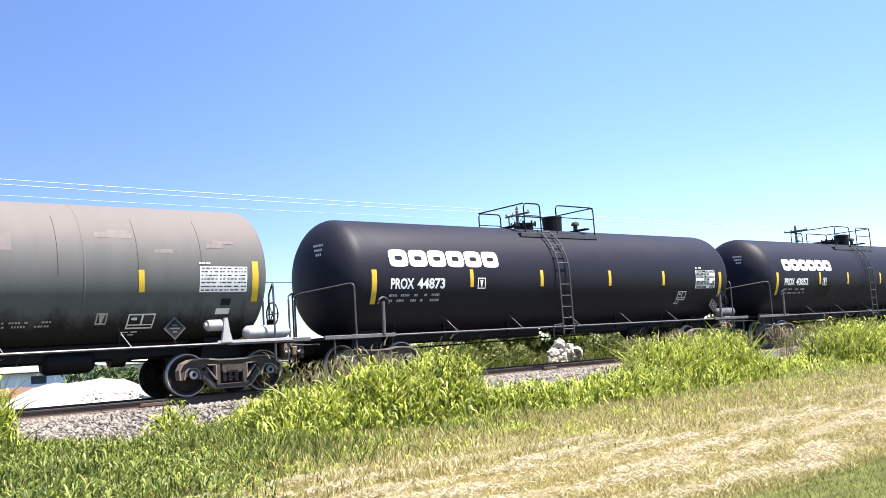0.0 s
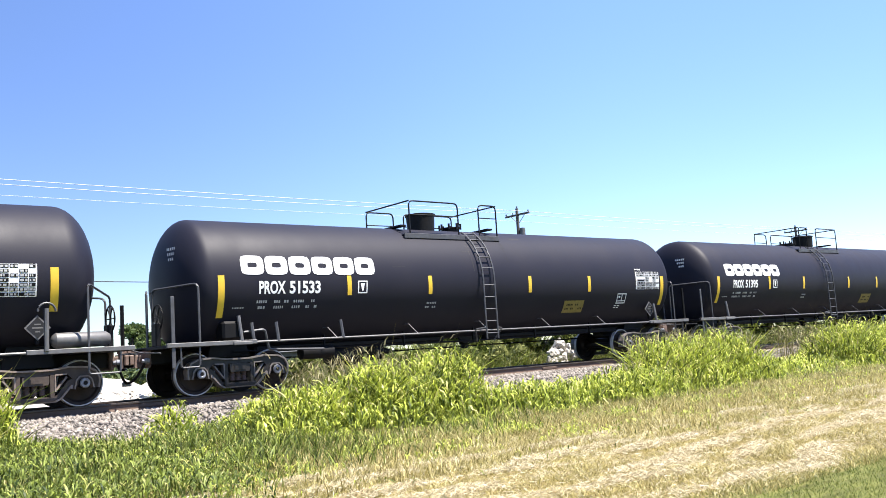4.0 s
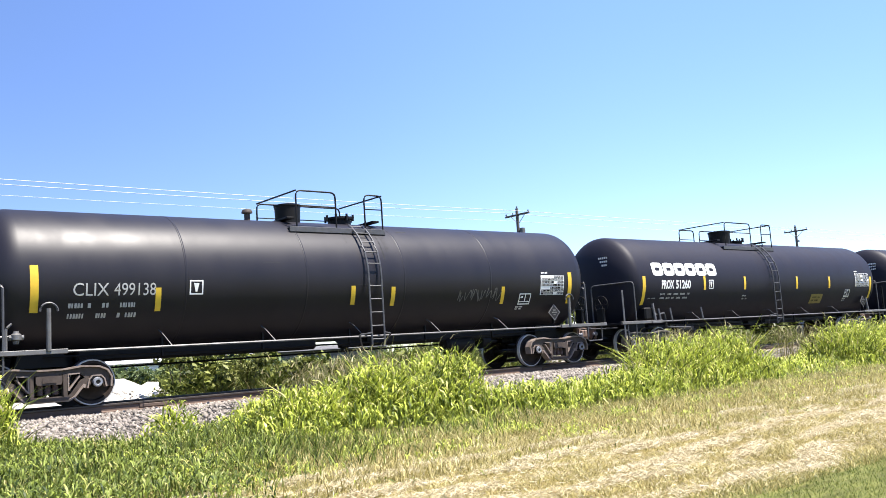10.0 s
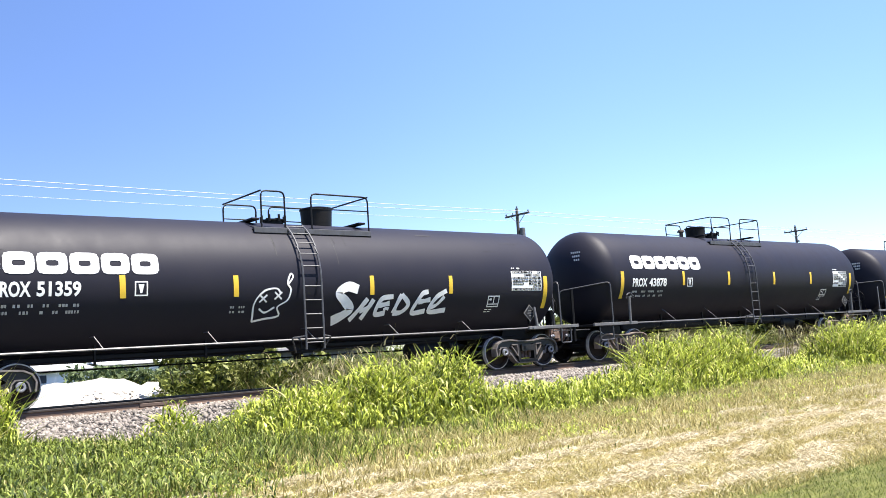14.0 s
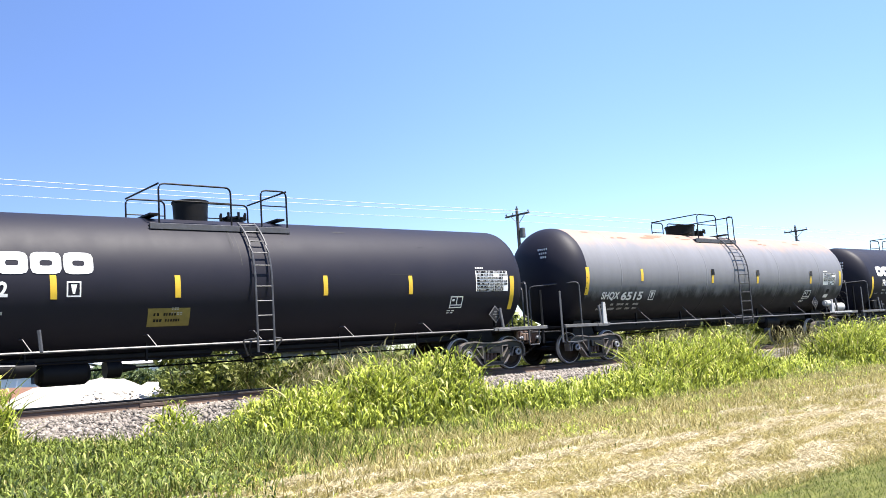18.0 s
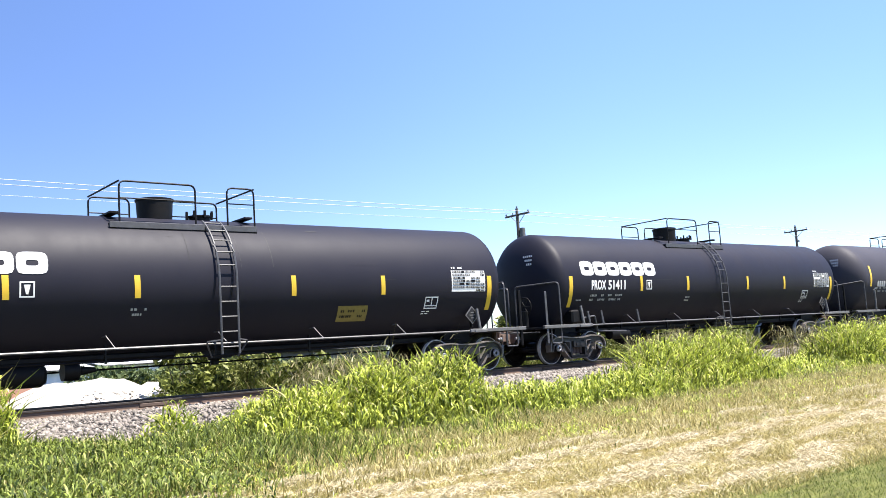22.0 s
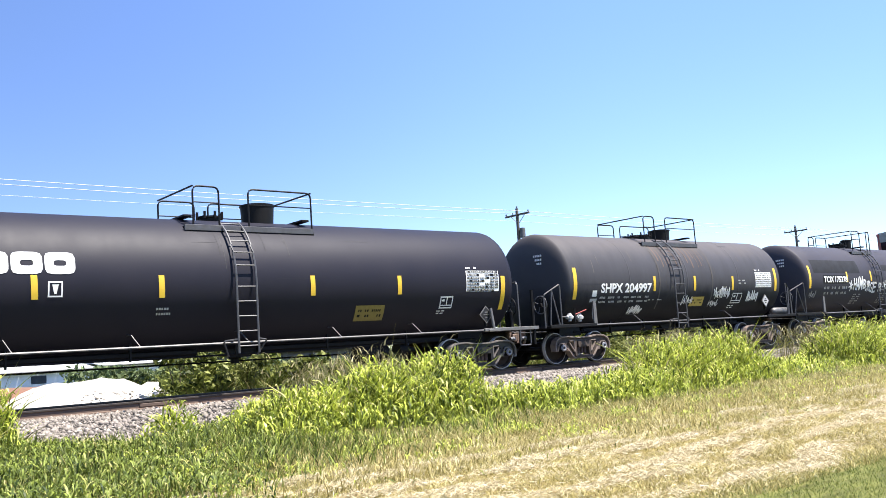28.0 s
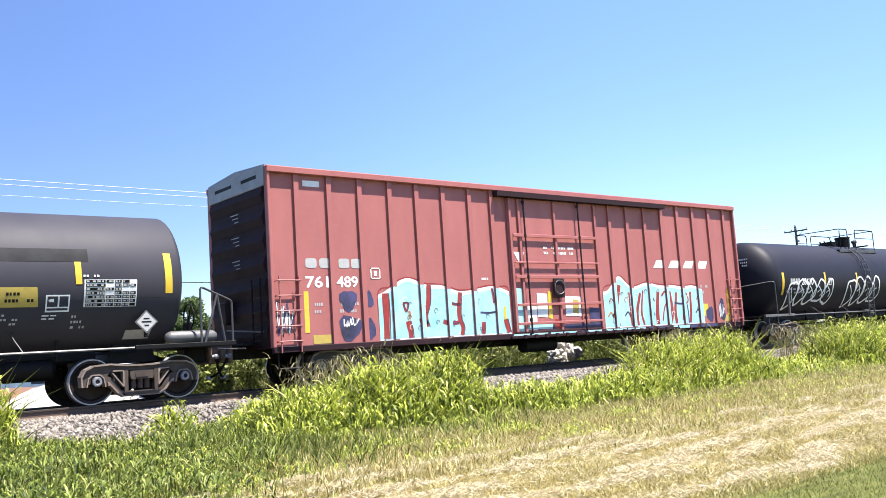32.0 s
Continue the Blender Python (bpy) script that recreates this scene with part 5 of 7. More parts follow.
    part("center_sill", Geo().box(-6.5, 6.5, -0.2, 0.2, 0.62, 0.9, 0.02), DARKST, car)
    part("air_reservoir", Geo().lathe([(-0.9, 0.0), (-0.85, 0.2), (0.4, 0.2), (0.45, 0.0)], (0, -0.7, 0.6), "x", 14), DARKST, car)
    # lettering and labels
    su = lambda x, z: (x, -y - 0.006, z)
    for i, x in enumerate((-8.32, -7.95, -7.42, -7.07)):
        ring_block(car, "owner_mark", x, x + 0.3, 2.71, 2.94, OFFWHITE, su, 0.02)
    lettering(car, "761", -8.34, -7.72, 2.25, 2.52, WHITE, su, 0.02, label="white stencilled car number")
    lettering(car, "489", -7.5, -6.9, 2.25, 2.52, WHITE, su, 0.02, label="white stencilled car number")
    for i in range(4):
        x = 4.5 + 0.78 * i
        part("emblem_block", Geo().add([su(x, 2.8), su(x + 0.52, 2.8), su(x + 0.66, 3.05), su(x + 0.2, 3.05)], [(0, 1, 2, 3)]), WHITE, car, smooth=None)
    part("warning_label", Geo().add([su(-8.3, 4.62), su(-7.85, 4.62), su(-7.85, 4.76), su(-8.3, 4.76)], [(0, 1, 2, 3)]), WHITE, car, smooth=None)
    for a, b, c, d, m in ((-8.42, -8.28, 1.22, 2.17, YELLOW), (-8.2, -7.72, 0.96, 1.16, AMBER), (8.46, 8.58, 1.15, 2.1, YELLOW), (8.2, 8.55, 0.98, 1.2, AMBER), (7.05, 7.3, 1.2, 1.6, YELLOW)):
        part("reflective_label", Geo().add([su(a, c), su(b, c), su(b, d), su(a, d)], [(0, 1, 2, 3)]), m, car, smooth=None)
    bars(car, -8.15, -7.72, 1.62, 1.95, 2, OFFWHITE, su, 61)
    bars(car, -7.45, -6.9, 1.62, 1.95, 2, OFFWHITE, su, 62)
    bars(car, -0.55, 0.9, 3.12, 3.42, 2, WHITE, lambda x, z: (x, -y - 0.056, z), 63)
    bars(car, -2.95, -2.5, 2.4, 2.52, 1, WHITE, su, 64)
    bars(car, 6.9, 7.4, 1.9, 2.3, 2, OFFWHITE, su, 65)
    part("stencil_mark", Geo().add([(-1.72, -y - 0.056, 3.2), (-1.5, -y - 0.056, 2.86), (-1.3, -y - 0.056, 3.2)], [(0, 1, 2)]), WHITE, car, "white painted arrow mark", smooth=None)
    sill = random.Random(77)
    x = -2.0
    while x < 7.0:
        w = sill.uniform(0.18, 0.7)
        part("spray_block", Geo().add([(x, -y - 0.104, 0.83), (x + w, -y - 0.104, 0.83), (x + w + 0.05, -y - 0.104, 0.925), (x + 0.03, -y - 0.104, 0.925)], [(0, 1, 2, 3)]), AQUA if sill.random() < 0.7 else NAVY, car, smooth=None)
        x += w + sill.uniform(0.05, 0.25)
    w = 0.03
    for a, b, c, d in ((-6.52, -6.23, 2.45, 2.45 + w), (-6.52, -6.23, 2.73 - w, 2.73), (-6.52, -6.52 + w, 2.45, 2.73), (-6.23 - w, -6.23, 2.45, 2.73), (-6.42, -6.33, 2.53, 2.65)):
        part("stencil_box", Geo().add([su(a, c), su(b, c), su(b, d), su(a, d)], [(0, 1, 2, 3)]), WHITE, car, smooth=None)
    return car


POSTS = (-8.5, -7.62, -6.75, -5.85, -5.0, -4.13, -3.22, -2.42, 2.48, 3.32, 4.2, 5.08, 5.95, 6.82, 7.75, 8.65)
box = boxcar(323.21)
CARS.append(box)
CARS.append(car_a(342.75, "28610", 30, BLACK, logo=False, zc=2.5, label="black tank car with white graffiti letters"))


# ---- plants, stones and what stands beyond the track ----
def raw_mesh(name, verts, loops, starts, totals, mat):
    me = bpy.data.meshes.new(name)
    me.vertices.add(len(verts))
    me.vertices.foreach_set("co", np.ascontiguousarray(verts, dtype=np.float32).ravel())
    me.loops.add(len(loops))
    me.loops.foreach_set("vertex_index", np.ascontiguousarray(loops, dtype=np.int32))
    me.polygons.add(len(starts))
    me.polygons.foreach_set("loop_start", np.ascontiguousarray(starts, dtype=np.int32))
    me.polygons.foreach_set("loop_total", np.ascontiguousarray(totals, dtype=np.int32))
    me.update(calc_edges=True)
    me.validate()
    me.materials.append(mat)
    return me


swell = np.array([p[2] for p in gv]).reshape(len(gy), len(gx)) - np.interp(gy, [-400, -19, -12, -7, -5, -3.2, 3.2, 8, 30, 400], [-0.9, -0.9, -0.9, -0.84, -0.7, -0.56, -0.56, -0.6, -0.7, -0.7])[:, None]
gxa, gya = np.array(gx), np.array(gy)


def height_at(x, y):
    """The ground's height for arrays, with its swells; the ballast where the track lies."""
    base = np.interp(y, [-400, -19, -12, -7, -5, -3.2, -2.2, -1.45, 1.45, 2.2, 3.2, 8, 30], [-0.9, -0.9, -0.9, -0.84, -0.7, -0.58, -0.36, -0.2, -0.2, -0.36, -0.58, -0.6, -0.7])
    i, j = np.clip(np.searchsorted(gxa, x) - 1, 0, len(gx) - 2), np.clip(np.searchsorted(gya, y) - 1, 0, len(gy) - 2)
    u, w = (x - gxa[i]) / (gxa[i + 1] - gxa[i]), (y - gya[j]) / (gya[j + 1] - gya[j])
    lift = (swell[j, i] * (1 - u) + swell[j, i + 1] * u) * (1 - w) + (swell[j + 1, i] * (1 - u) + swell[j + 1, i + 1] * u) * w
    return base + np.where(np.abs(y) > 3.2, lift, 0.0)


def blades(name, label, x, y, h, width, lean, mat, seg=2, category="grass", seed=0, z=None, curl=1.0):
    """Grass as one sheet of stuff: each blade a tapered, bent strip."""
    rs = np.random.RandomState(seed)
    n = len(x)
    z0 = height_at(x, y) - 0.012 if z is None else z
    a = rs.rand(n) * 2 * np.pi
    face = rs.rand(n) * 2 * np.pi
    ln = lean * (0.35 + rs.rand(n))
    dx, dy = np.cos(a) * ln, np.sin(a) * ln
    wx, wy = np.cos(face) * width * 0.5 * (0.6 + 0.8 * rs.rand(n)), np.sin(face) * width * 0.5 * (0.6 + 0.8 * rs.rand(n))
    lv = []
    for i in range(seg + 1):
        t = i / seg
        bx, by = x + dx * h * t ** 2 * curl, y + dy * h * t ** 2 * curl
        bz = z0 + h * t * (1 - 0.28 * np.minimum(ln, 1.2) * t)
        if i < seg:
            k = 1 - 0.55 * t
            lv += [np.stack([bx - wx * k, by - wy * k, bz], 1), np.stack([bx + wx * k, by + wy * k, bz], 1)]
        else:
            lv.append(np.stack([bx, by, bz], 1))
    m = 2 * seg + 1
    verts = np.stack(lv, 1).reshape(-1, 3)
    base = (np.arange(n) * m)[:, None]
    quads = np.concatenate([base + np.array([[2 * i, 2 * i + 1, 2 * i + 3, 2 * i + 2]]) for i in range(seg - 1)], 1) if seg > 1 else np.zeros((n, 0), int)
    tri = base + np.array([[2 * seg - 2, 2 * seg - 1, 2 * seg]])
    loops = np.concatenate([quads, tri], 1).ravel()
    per = [4] * (seg - 1) + [3]
    totals = np.tile(per, n)
    starts = np.concatenate([[0], np.cumsum(totals)[:-1]])
    ob = new(name, raw_mesh(name, verts, loops, starts, totals, mat))
    return tagged(ob, label, category, kind="stuff")


def scatter(n, x0, x1, y0, y1, seed, keep=None):
    rs = np.random.RandomState(seed)
    x, y = x0 + (x1 - x0) * rs.rand(n), y0 + (y1 - y0) * rs.rand(n)
    if keep is not None:
        k = rs.rand(n) < keep(x, y)
        x, y = x[k], y[k]
    return x, y, rs


def lump(x, y, s, o=0.0):
    """A smooth field between 0 and 1, for uneven cover."""
    return 0.5 + 0.25 * np.sin(x * s + 1.3 + o + 0.7 * np.sin(y * s * 1.3)) + 0.25 * np.sin(y * s * 1.7 + 0.4 + o + 0.8 * np.sin(x * s * 0.9))


def inside(x, y):
    """Where the camera can look, and a margin."""
    d = y + 19.11
    return ((x > 0.16 * d - 0.8) & (x < 2.35 * d + 1.5)).astype(float)


# tall weeds in front of the track
def bump(v, a, b, soft):
    return np.clip((v - a) / soft, 0, 1) * np.clip((b - v) / soft, 0, 1)


def weed_height(x, y):
    edge = 0.62 + 0.3 * lump(x, y, 1.1) + 0.3 * lump(x, y, 3.7, 1.0) + 0.24 * lump(x, y, 8.3, 2.0)
    one = (0.62 + 0.38 * np.clip((x - 7.5) / 2.4, 0, 1)) * bump(x, 6.7, 13.0, 0.9) * bump(y, -6.3, -3.0, 1.5)
    two = (bump(x, 18.0, 60.0, 0.8) - 0.75 * bump(x, 22.6, 28.2, 0.7)) * bump(y, -6.2, -3.0, 1.2)
    low = 0.4 * bump(x, 12.2, 18.8, 0.7) * bump(y, -6.6, -4.0, 0.8)
    clump = 0.5 * bump(x, 5.5, 6.9, 0.6) * bump(y, -4.9, -3.3, 0.6)
    left = 0.95 * bump(x, 2.4, 4.0, 0.35) * bump(y, -4.2, -2.4, 0.6)
    return np.maximum.reduce([one, two * 1.06, low, clump, left]) * edge


x, y, rs = scatter(34000, 2.0, 46.0, -6.3, -2.4, 5, lambda x, y: np.clip(weed_height(x, y) * 1.3, 0, 1) * inside(x, y) * np.clip(22.0 / (x + 4.0), 0.3, 1.0))
h = weed_height(x, y) * (0.45 + 0.9 * rs.rand(len(x))) * 1.2
blades("tall_grass", "tall bright green weeds along the track", x, y, np.maximum(h, 0.12), 0.044, 0.75, GRASSTALL, 3, seed=6)
k = rs.rand(len(x)) < 0.05
xs_, ys_, hs_ = x[k], y[k], h[k] * 1.22
k = hs_ > 0.75
blades("grass_stems", "thin stems rising from the tall weeds", xs_[k], ys_[k], hs_[k], 0.009, 0.32, GRASSDRY, 3, seed=7)
blades("grass_seed_heads", "tan seed heads over the tall weeds", xs_[k] , ys_[k], np.full(k.sum(), 0.22), 0.03, 1.1, SEEDM, 2, seed=7, z=height_at(xs_[k], ys_[k]) + hs_[k] * 0.72)

# tan seed stalks along the back of the weeds
x, y, rs = scatter(6000, 7.6, 34.0, -3.9, -2.5, 61, lambda x, y: 0.55 * bump(x, 8.6, 12.9, 0.8) + 0.9 * bump(x, 19.9, 25.2, 0.6) + 0.4 * bump(x, 27.5, 34.0, 0.6))
h = (0.85 + 0.55 * rs.rand(len(x))) * (0.75 + 0.4 * lump(x, y, 2.3))
blades("seed_stalks", "thin tan stalks at the back of the weeds", x, y, h, 0.016, 0.4, GRASSDRY, 3, seed=62)
blades("stalk_seed_heads", "drooping tan seed heads on the stalks", x, y, np.full(len(x), 0.2), 0.03, 1.0, SEEDM, 2, seed=62, z=height_at(x, y) + h * 0.78)


def weed_leaves(name, label, x, y, z, length, width, rise, mat, seed):
    """Arching leaves that spring from stems: each a bent strip, widest near its root."""
    rs = np.random.RandomState(seed)
    n = len(x)
    a = rs.rand(n) * 2 * np.pi
    e = rise * (0.6 + 0.8 * rs.rand(n))
    ca, sa = np.cos(a), np.sin(a)
    lv = []
    for t, k in ((0.0, 0.35), (0.3, 1.0), (0.65, 0.75), (1.0, 0.0)):
        r = length * t * np.cos(e)
        zz = z + length * (np.sin(e) * t - 0.7 * t * t)
        px, py = x + ca * r, y + sa * r
        if k:
            w = width * 0.5 * k * (0.7 + 0.6 * rs.rand(n))
            lv += [np.stack([px - sa * w, py + ca * w, zz], 1), np.stack([px + sa * w, py - ca * w, zz + 0.3 * w], 1)]
        else:
            lv.append(np.stack([px, py, zz], 1))
    verts = np.stack(lv, 1).reshape(-1, 3)
    base = (np.arange(n) * 7)[:, None]
    loops = np.concatenate([base + np.array([[0, 1, 3, 2, 2, 3, 5, 4, 4, 5, 6]])], 1).ravel()
    totals = np.tile([4, 4, 3], n)
    starts = np.concatenate([[0], np.cumsum(totals)[:-1]])
    return tagged(new(name, raw_mesh(name, verts, loops, starts, totals, mat)), label, "weeds", kind="stuff")


x, y, rs = scatter(100000, 2.0, 44.0, -6.3, -2.4, 205, lambda x, y: np.clip(weed_height(x, y) * 1.2, 0, 1) * inside(x, y) * np.clip(20.0 / (x + 4.0), 0.3, 1.0) * (0.35 + 0.9 * lump(x, y, 3.2)))
up = weed_height(x, y) * (1.0 + 0.25 * lump(x, y, 2.6)) * (rs.rand(len(x)) ** 0.6)
weed_leaves("weed_leaves", "broad arching leaves of the tall weeds", x, y, height_at(x, y) + up, 0.26 + 0.32 * rs.rand(len(x)), 0.036, 1.15, GRASSTALL, 206)
x, y, rs = scatter(52000, 0.0, 12.0, -11.5, -3.3, 207, lambda x, y: inside(x, y) * np.clip((0.56 - x / (y + 19.11)) / 0.2, 0, 1) * (0.25 + 0.9 * lump(x, y, 2.7)) * np.clip(1.1 - 1.1 * bump(x, 4.6, 8.2, 1.0) * bump(y, -4.4, -2.6, 0.5), 0, 1))
weed_leaves("meadow_leaves", "leafy green plants in the meadow grass", x, y, height_at(x, y) + 0.05 + 0.3 * lump(x, y, 1.6, 2.0) * rs.rand(len(x)), 0.18 + 0.24 * rs.rand(len(x)), 0.024, 1.1, GRASSMID, 208)

# scattered tufts over the half dry strip
x, y, rs = scatter(60000, 3.0, 30.0, -11.2, -5.4, 211, lambda x, y: inside(x, y) * np.clip((lump(x, y, 2.3, 0.7) * lump(x, y, 5.1, 1.9) - 0.3) * 4.0, 0, 1) * np.clip(14.0 / (x + 3), 0.25, 1) * np.clip((y + 11.4 - 0.05 * x) / 3.0, 0.1, 1))
weed_leaves("tufts", "yellow green tufts in the half dry grass", x, y, height_at(x, y) + 0.02 + 0.14 * rs.rand(len(x)), 0.1 + 0.14 * rs.rand(len(x)), 0.02, 1.1, GRASSTALL, 212)

# meadow grass, thick on the near side of the ballast
x, y, rs = scatter(80000, 0.0, 40.0, -11.0, -3.1, 8, lambda x, y: inside(x, y) * np.clip(0.15 + 1.0 * np.exp(-((x - 2.2) / 6.0) ** 2) + 0.5 * bump(y, -6.6, -3.0, 1.0), 0, 1)
                   * np.clip((y + 11.0 - 0.22 * x) / 2.0, 0, 1) * np.clip(1.1 - 0.9 * bump(x, 5.0, 8.2, 1.0) * bump(y, -4.4, -2.6, 0.5), 0, 1))
h = (0.16 + 0.3 * lump(x, y, 1.6, 2.0) * np.clip(1.4 - x / 14.0, 0.35, 1)) * (0.6 + 0.7 * rs.rand(len(x)))
blades("meadow_grass", "green meadow grass beside the ballast", x, y, h, 0.018, 0.6, GRASSMID, 3, seed=9)
x, y, rs = scatter(110000, 1.0, 34.0, -10.6, -4.6, 10, lambda x, y: inside(x, y) * np.clip(0.35 + 0.65 * lump(x, y, 0.9), 0, 1) * np.clip(18.0 / (x + 5), 0.3, 1) * np.clip((x / (y + 19.11) - 0.33) / 0.25, 0.22, 1))
blades("dry_grass", "half dry grass left after mowing", x, y, (0.08 + 0.16 * rs.rand(len(x))) * (0.7 + 0.6 * lump(x, y, 2.1)), 0.012, 0.9, STUBBLE, 2, seed=11)

# the band of cut hay, and the lawn nearest the camera
x, y, rs = scatter(250000, 1.0, 30.0, -14.3, -7.6, 12, lambda x, y: inside(x, y) * np.clip(12.0 / (x + 2), 0.25, 1) * np.clip(0.55 + 1.3 * lump(x, y, 4.3) * lump(x, y, 9.1, 1.7), 0, 1))
blades("hay_stubble", "short dry stubble in the mown band", x, y, (0.03 + 0.09 * rs.rand(len(x))) * (0.5 + lump(x, y, 3.1, 0.6)), 0.009, 1.1, STUBBLE, 2, seed=13)


def windrow(x, y):
    w = y + 0.25 * np.sin(x * 0.9) + 0.12 * np.sin(x * 2.3 + y)
    return np.clip(0.03 + 1.5 * np.maximum.reduce([np.exp(-((w + c) / s) ** 2) for c, s in ((13.5, 0.16), (12.7, 0.1), (11.9, 0.16), (11.1, 0.09), (10.4, 0.11), (9.7, 0.09))]) * 1.5 * np.clip(3.4 * lump(x, y * 2.0, 1.3) * lump(x, y * 3.0, 2.9, 2.0) - 0.5, 0.03, 1) + 0.25 * np.clip(lump(x, y, 4.1, 1.0) - 0.6, 0, 1), 0, 1)


x, y, rs = scatter(900000, 1.0, 30.0, -14.1, -8.4, 14, lambda x, y: inside(x, y) * windrow(x, y) * np.clip(12.0 / (x + 2), 0.35, 1))
n = len(x)
ang = rs.rand(n) * 2 * np.pi
ln_ = 0.03 + 0.08 * rs.rand(n)
up = height_at(x, y) + 0.02 + 0.07 * rs.rand(n) * windrow(x, y)
ux, uy = np.cos(ang) * ln_ / 2, np.sin(ang) * ln_ / 2
px_, py_ = -np.sin(ang) * 0.0014, np.cos(ang) * 0.0014
tilt = (rs.rand(n) - 0.5) * 0.06
vv = np.stack([np.stack([x - ux - px_, y - uy - py_, up - tilt], 1), np.stack([x + ux - px_, y + uy - py_, up + tilt], 1),
               np.stack([x + ux + px_, y + uy + py_, up + tilt + 0.004], 1), np.stack([x - ux + px_, y - uy + py_, up - tilt + 0.004], 1)], 1).reshape(-1, 3)
tagged(new("cut_hay", raw_mesh("cut_hay", vv, np.arange(4 * n), np.arange(n) * 4, np.full(n, 4), STRAW)), "pale cut hay lying in rows", "hay", kind="stuff")
x, y, rs = scatter(75000, 0.2, 15.0, -17.6, -13.4, 15, lambda x, y: inside(x, y) * np.clip((-13.7 - y + 0.25 * np.sin(x)) / 0.5, 0, 1))
blades("lawn", "short mown green lawn", x, y, 0.03 + 0.04 * rs.rand(len(x)), 0.007, 0.8, LAWN, 2, seed=16)


# loose ballast stones
def stones(name, label, x, y, z, size, mat, seed):
    rs = np.random.RandomState(seed)
    n = len(x)
    base = np.array([[1, 0, 0], [0, 1, 0], [-1, 0, 0], [0, -1, 0], [0, 0, 1], [0, 0, -1]], float)
    v = base[None] * (0.55 + 0.75 * rs.rand(n, 6, 1)) + 0.25 * (rs.rand(n, 6, 3) - 0.5)
    a = rs.rand(n) * 2 * np.pi
    c, s = np.cos(a)[:, None], np.sin(a)[:, None]
    v = np.stack([v[..., 0] * c - v[..., 1] * s, v[..., 0] * s + v[..., 1] * c, v[..., 2] * 0.75], 2) * size[:, None, None]
    v += np.stack([x, y, z], 1)[:, None]
    f = np.array([[0, 1, 4], [1, 2, 4], [2, 3, 4], [3, 0, 4], [1, 0, 5], [2, 1, 5], [3, 2, 5], [0, 3, 5]])
    loops = (np.arange(n)[:, None, None] * 6 + f[None]).ravel()
    ob = new(name, raw_mesh(name, v.reshape(-1, 3), loops, np.arange(8 * n) * 3, np.full(8 * n, 3), mat))
    return tagged(ob, label, "ballast", kind="stuff")


x, y, rs = scatter(34000, 2.0, 40.0, -3.5, -0.86, 20, lambda x, y: np.clip(20.0 / (x + 4), 0.3, 1))
z = height_at(x, y) + 0.01
stones("ballast_stones", "loose grey ballast stones beside the rails", x, y, z, 0.022 + 0.06 * rs.rand(len(x)) ** 2, STONE, 21)
x, y, rs = scatter(9000, 2.0, 40.0, -0.66, 3.4, 22)
stones("ballast_stones", "loose grey ballast stones between the rails", x, y, height_at(x, y) + 0.0, 0.025 + 0.035 * rs.rand(len(x)), STONE, 23)


def leaves(name, mat, centres, radii, count, size, parent=None, seed=0):
    """Leaf clusters: small bent quads scattered in lumps."""
    rs = np.random.RandomState(seed)
    c = np.asarray(centres, float)
    r = np.asarray(radii, float)
    pick = rs.randint(0, len(c), count)
    d = rs.randn(count, 3)
    d /= np.linalg.norm(d, axis=1)[:, None]
    p = c[pick] + d * (r[pick] if r.ndim > 1 else r[pick][:, None]) * (rs.rand(count, 1) ** 0.4)
    u = rs.randn(count, 3)
    u /= np.linalg.norm(u, axis=1)[:, None]
    w = np.cross(u, rs.randn(count, 3))
    w /= np.linalg.norm(w, axis=1)[:, None]
    s = size * (0.5 + rs.rand(count, 1))
    v = np.stack([p - u * s, p + w * s * 0.45, p + u * s, p - w * s * 0.45 + np.cross(u, w) * s * 0.2], 1).reshape(-1, 3)
    ob = new(name, raw_mesh(name, v, np.arange(4 * count), np.arange(count) * 4, np.full(count, 4), mat))
    ob.parent = parent
    return ob


# weeds and bushes behind the track
rb = random.Random(4)
for i in range(44):
    bx = 10.2 + i * (1.1 + 0.02 * i) + rb.uniform(-0.5, 0.5)
    by = 5.0 + (i % 2) * 1.5 + rb.uniform(-0.5, 0.6)
    hh = rb.uniform(0.9, 1.25) if 13.6 < bx < 19.5 else rb.uniform(2.0, 2.4) if bx > 15.6 else rb.uniform(1.65, 2.1)
    b = new("bush")
    b.matrix_basis = pose(bx, by, -0.62)
    tagged(b, "leafy green weed bush behind the track", "bush", "bushes behind the track")
    st = Geo()
    cs, rr = [], []
    for k in range(10):
        a = rb.uniform(0, 6.28)
        q = Vector((math.cos(a) * rb.uniform(0.2, 1.3), math.sin(a) * rb.uniform(0.1, 0.8), hh * rb.uniform(0.2, 1.0)))
        st.tube([(0, 0, 0), q * 0.5 + Vector((0, 0, 0.1)), q], [0.02, 0.014, 0.006], 5)
        cs.append(q[:])
        rr.append((0.4, 0.36, 0.24 + 0.2 * rb.random()))
    part("stem", st, BARK, b)
    leaves("foliage", LEAFM, cs, rr, 1400 if bx > 19.5 else 1000, 0.12 if bx > 19.5 else 0.1, b, 40 + i)
rw = random.Random(41)
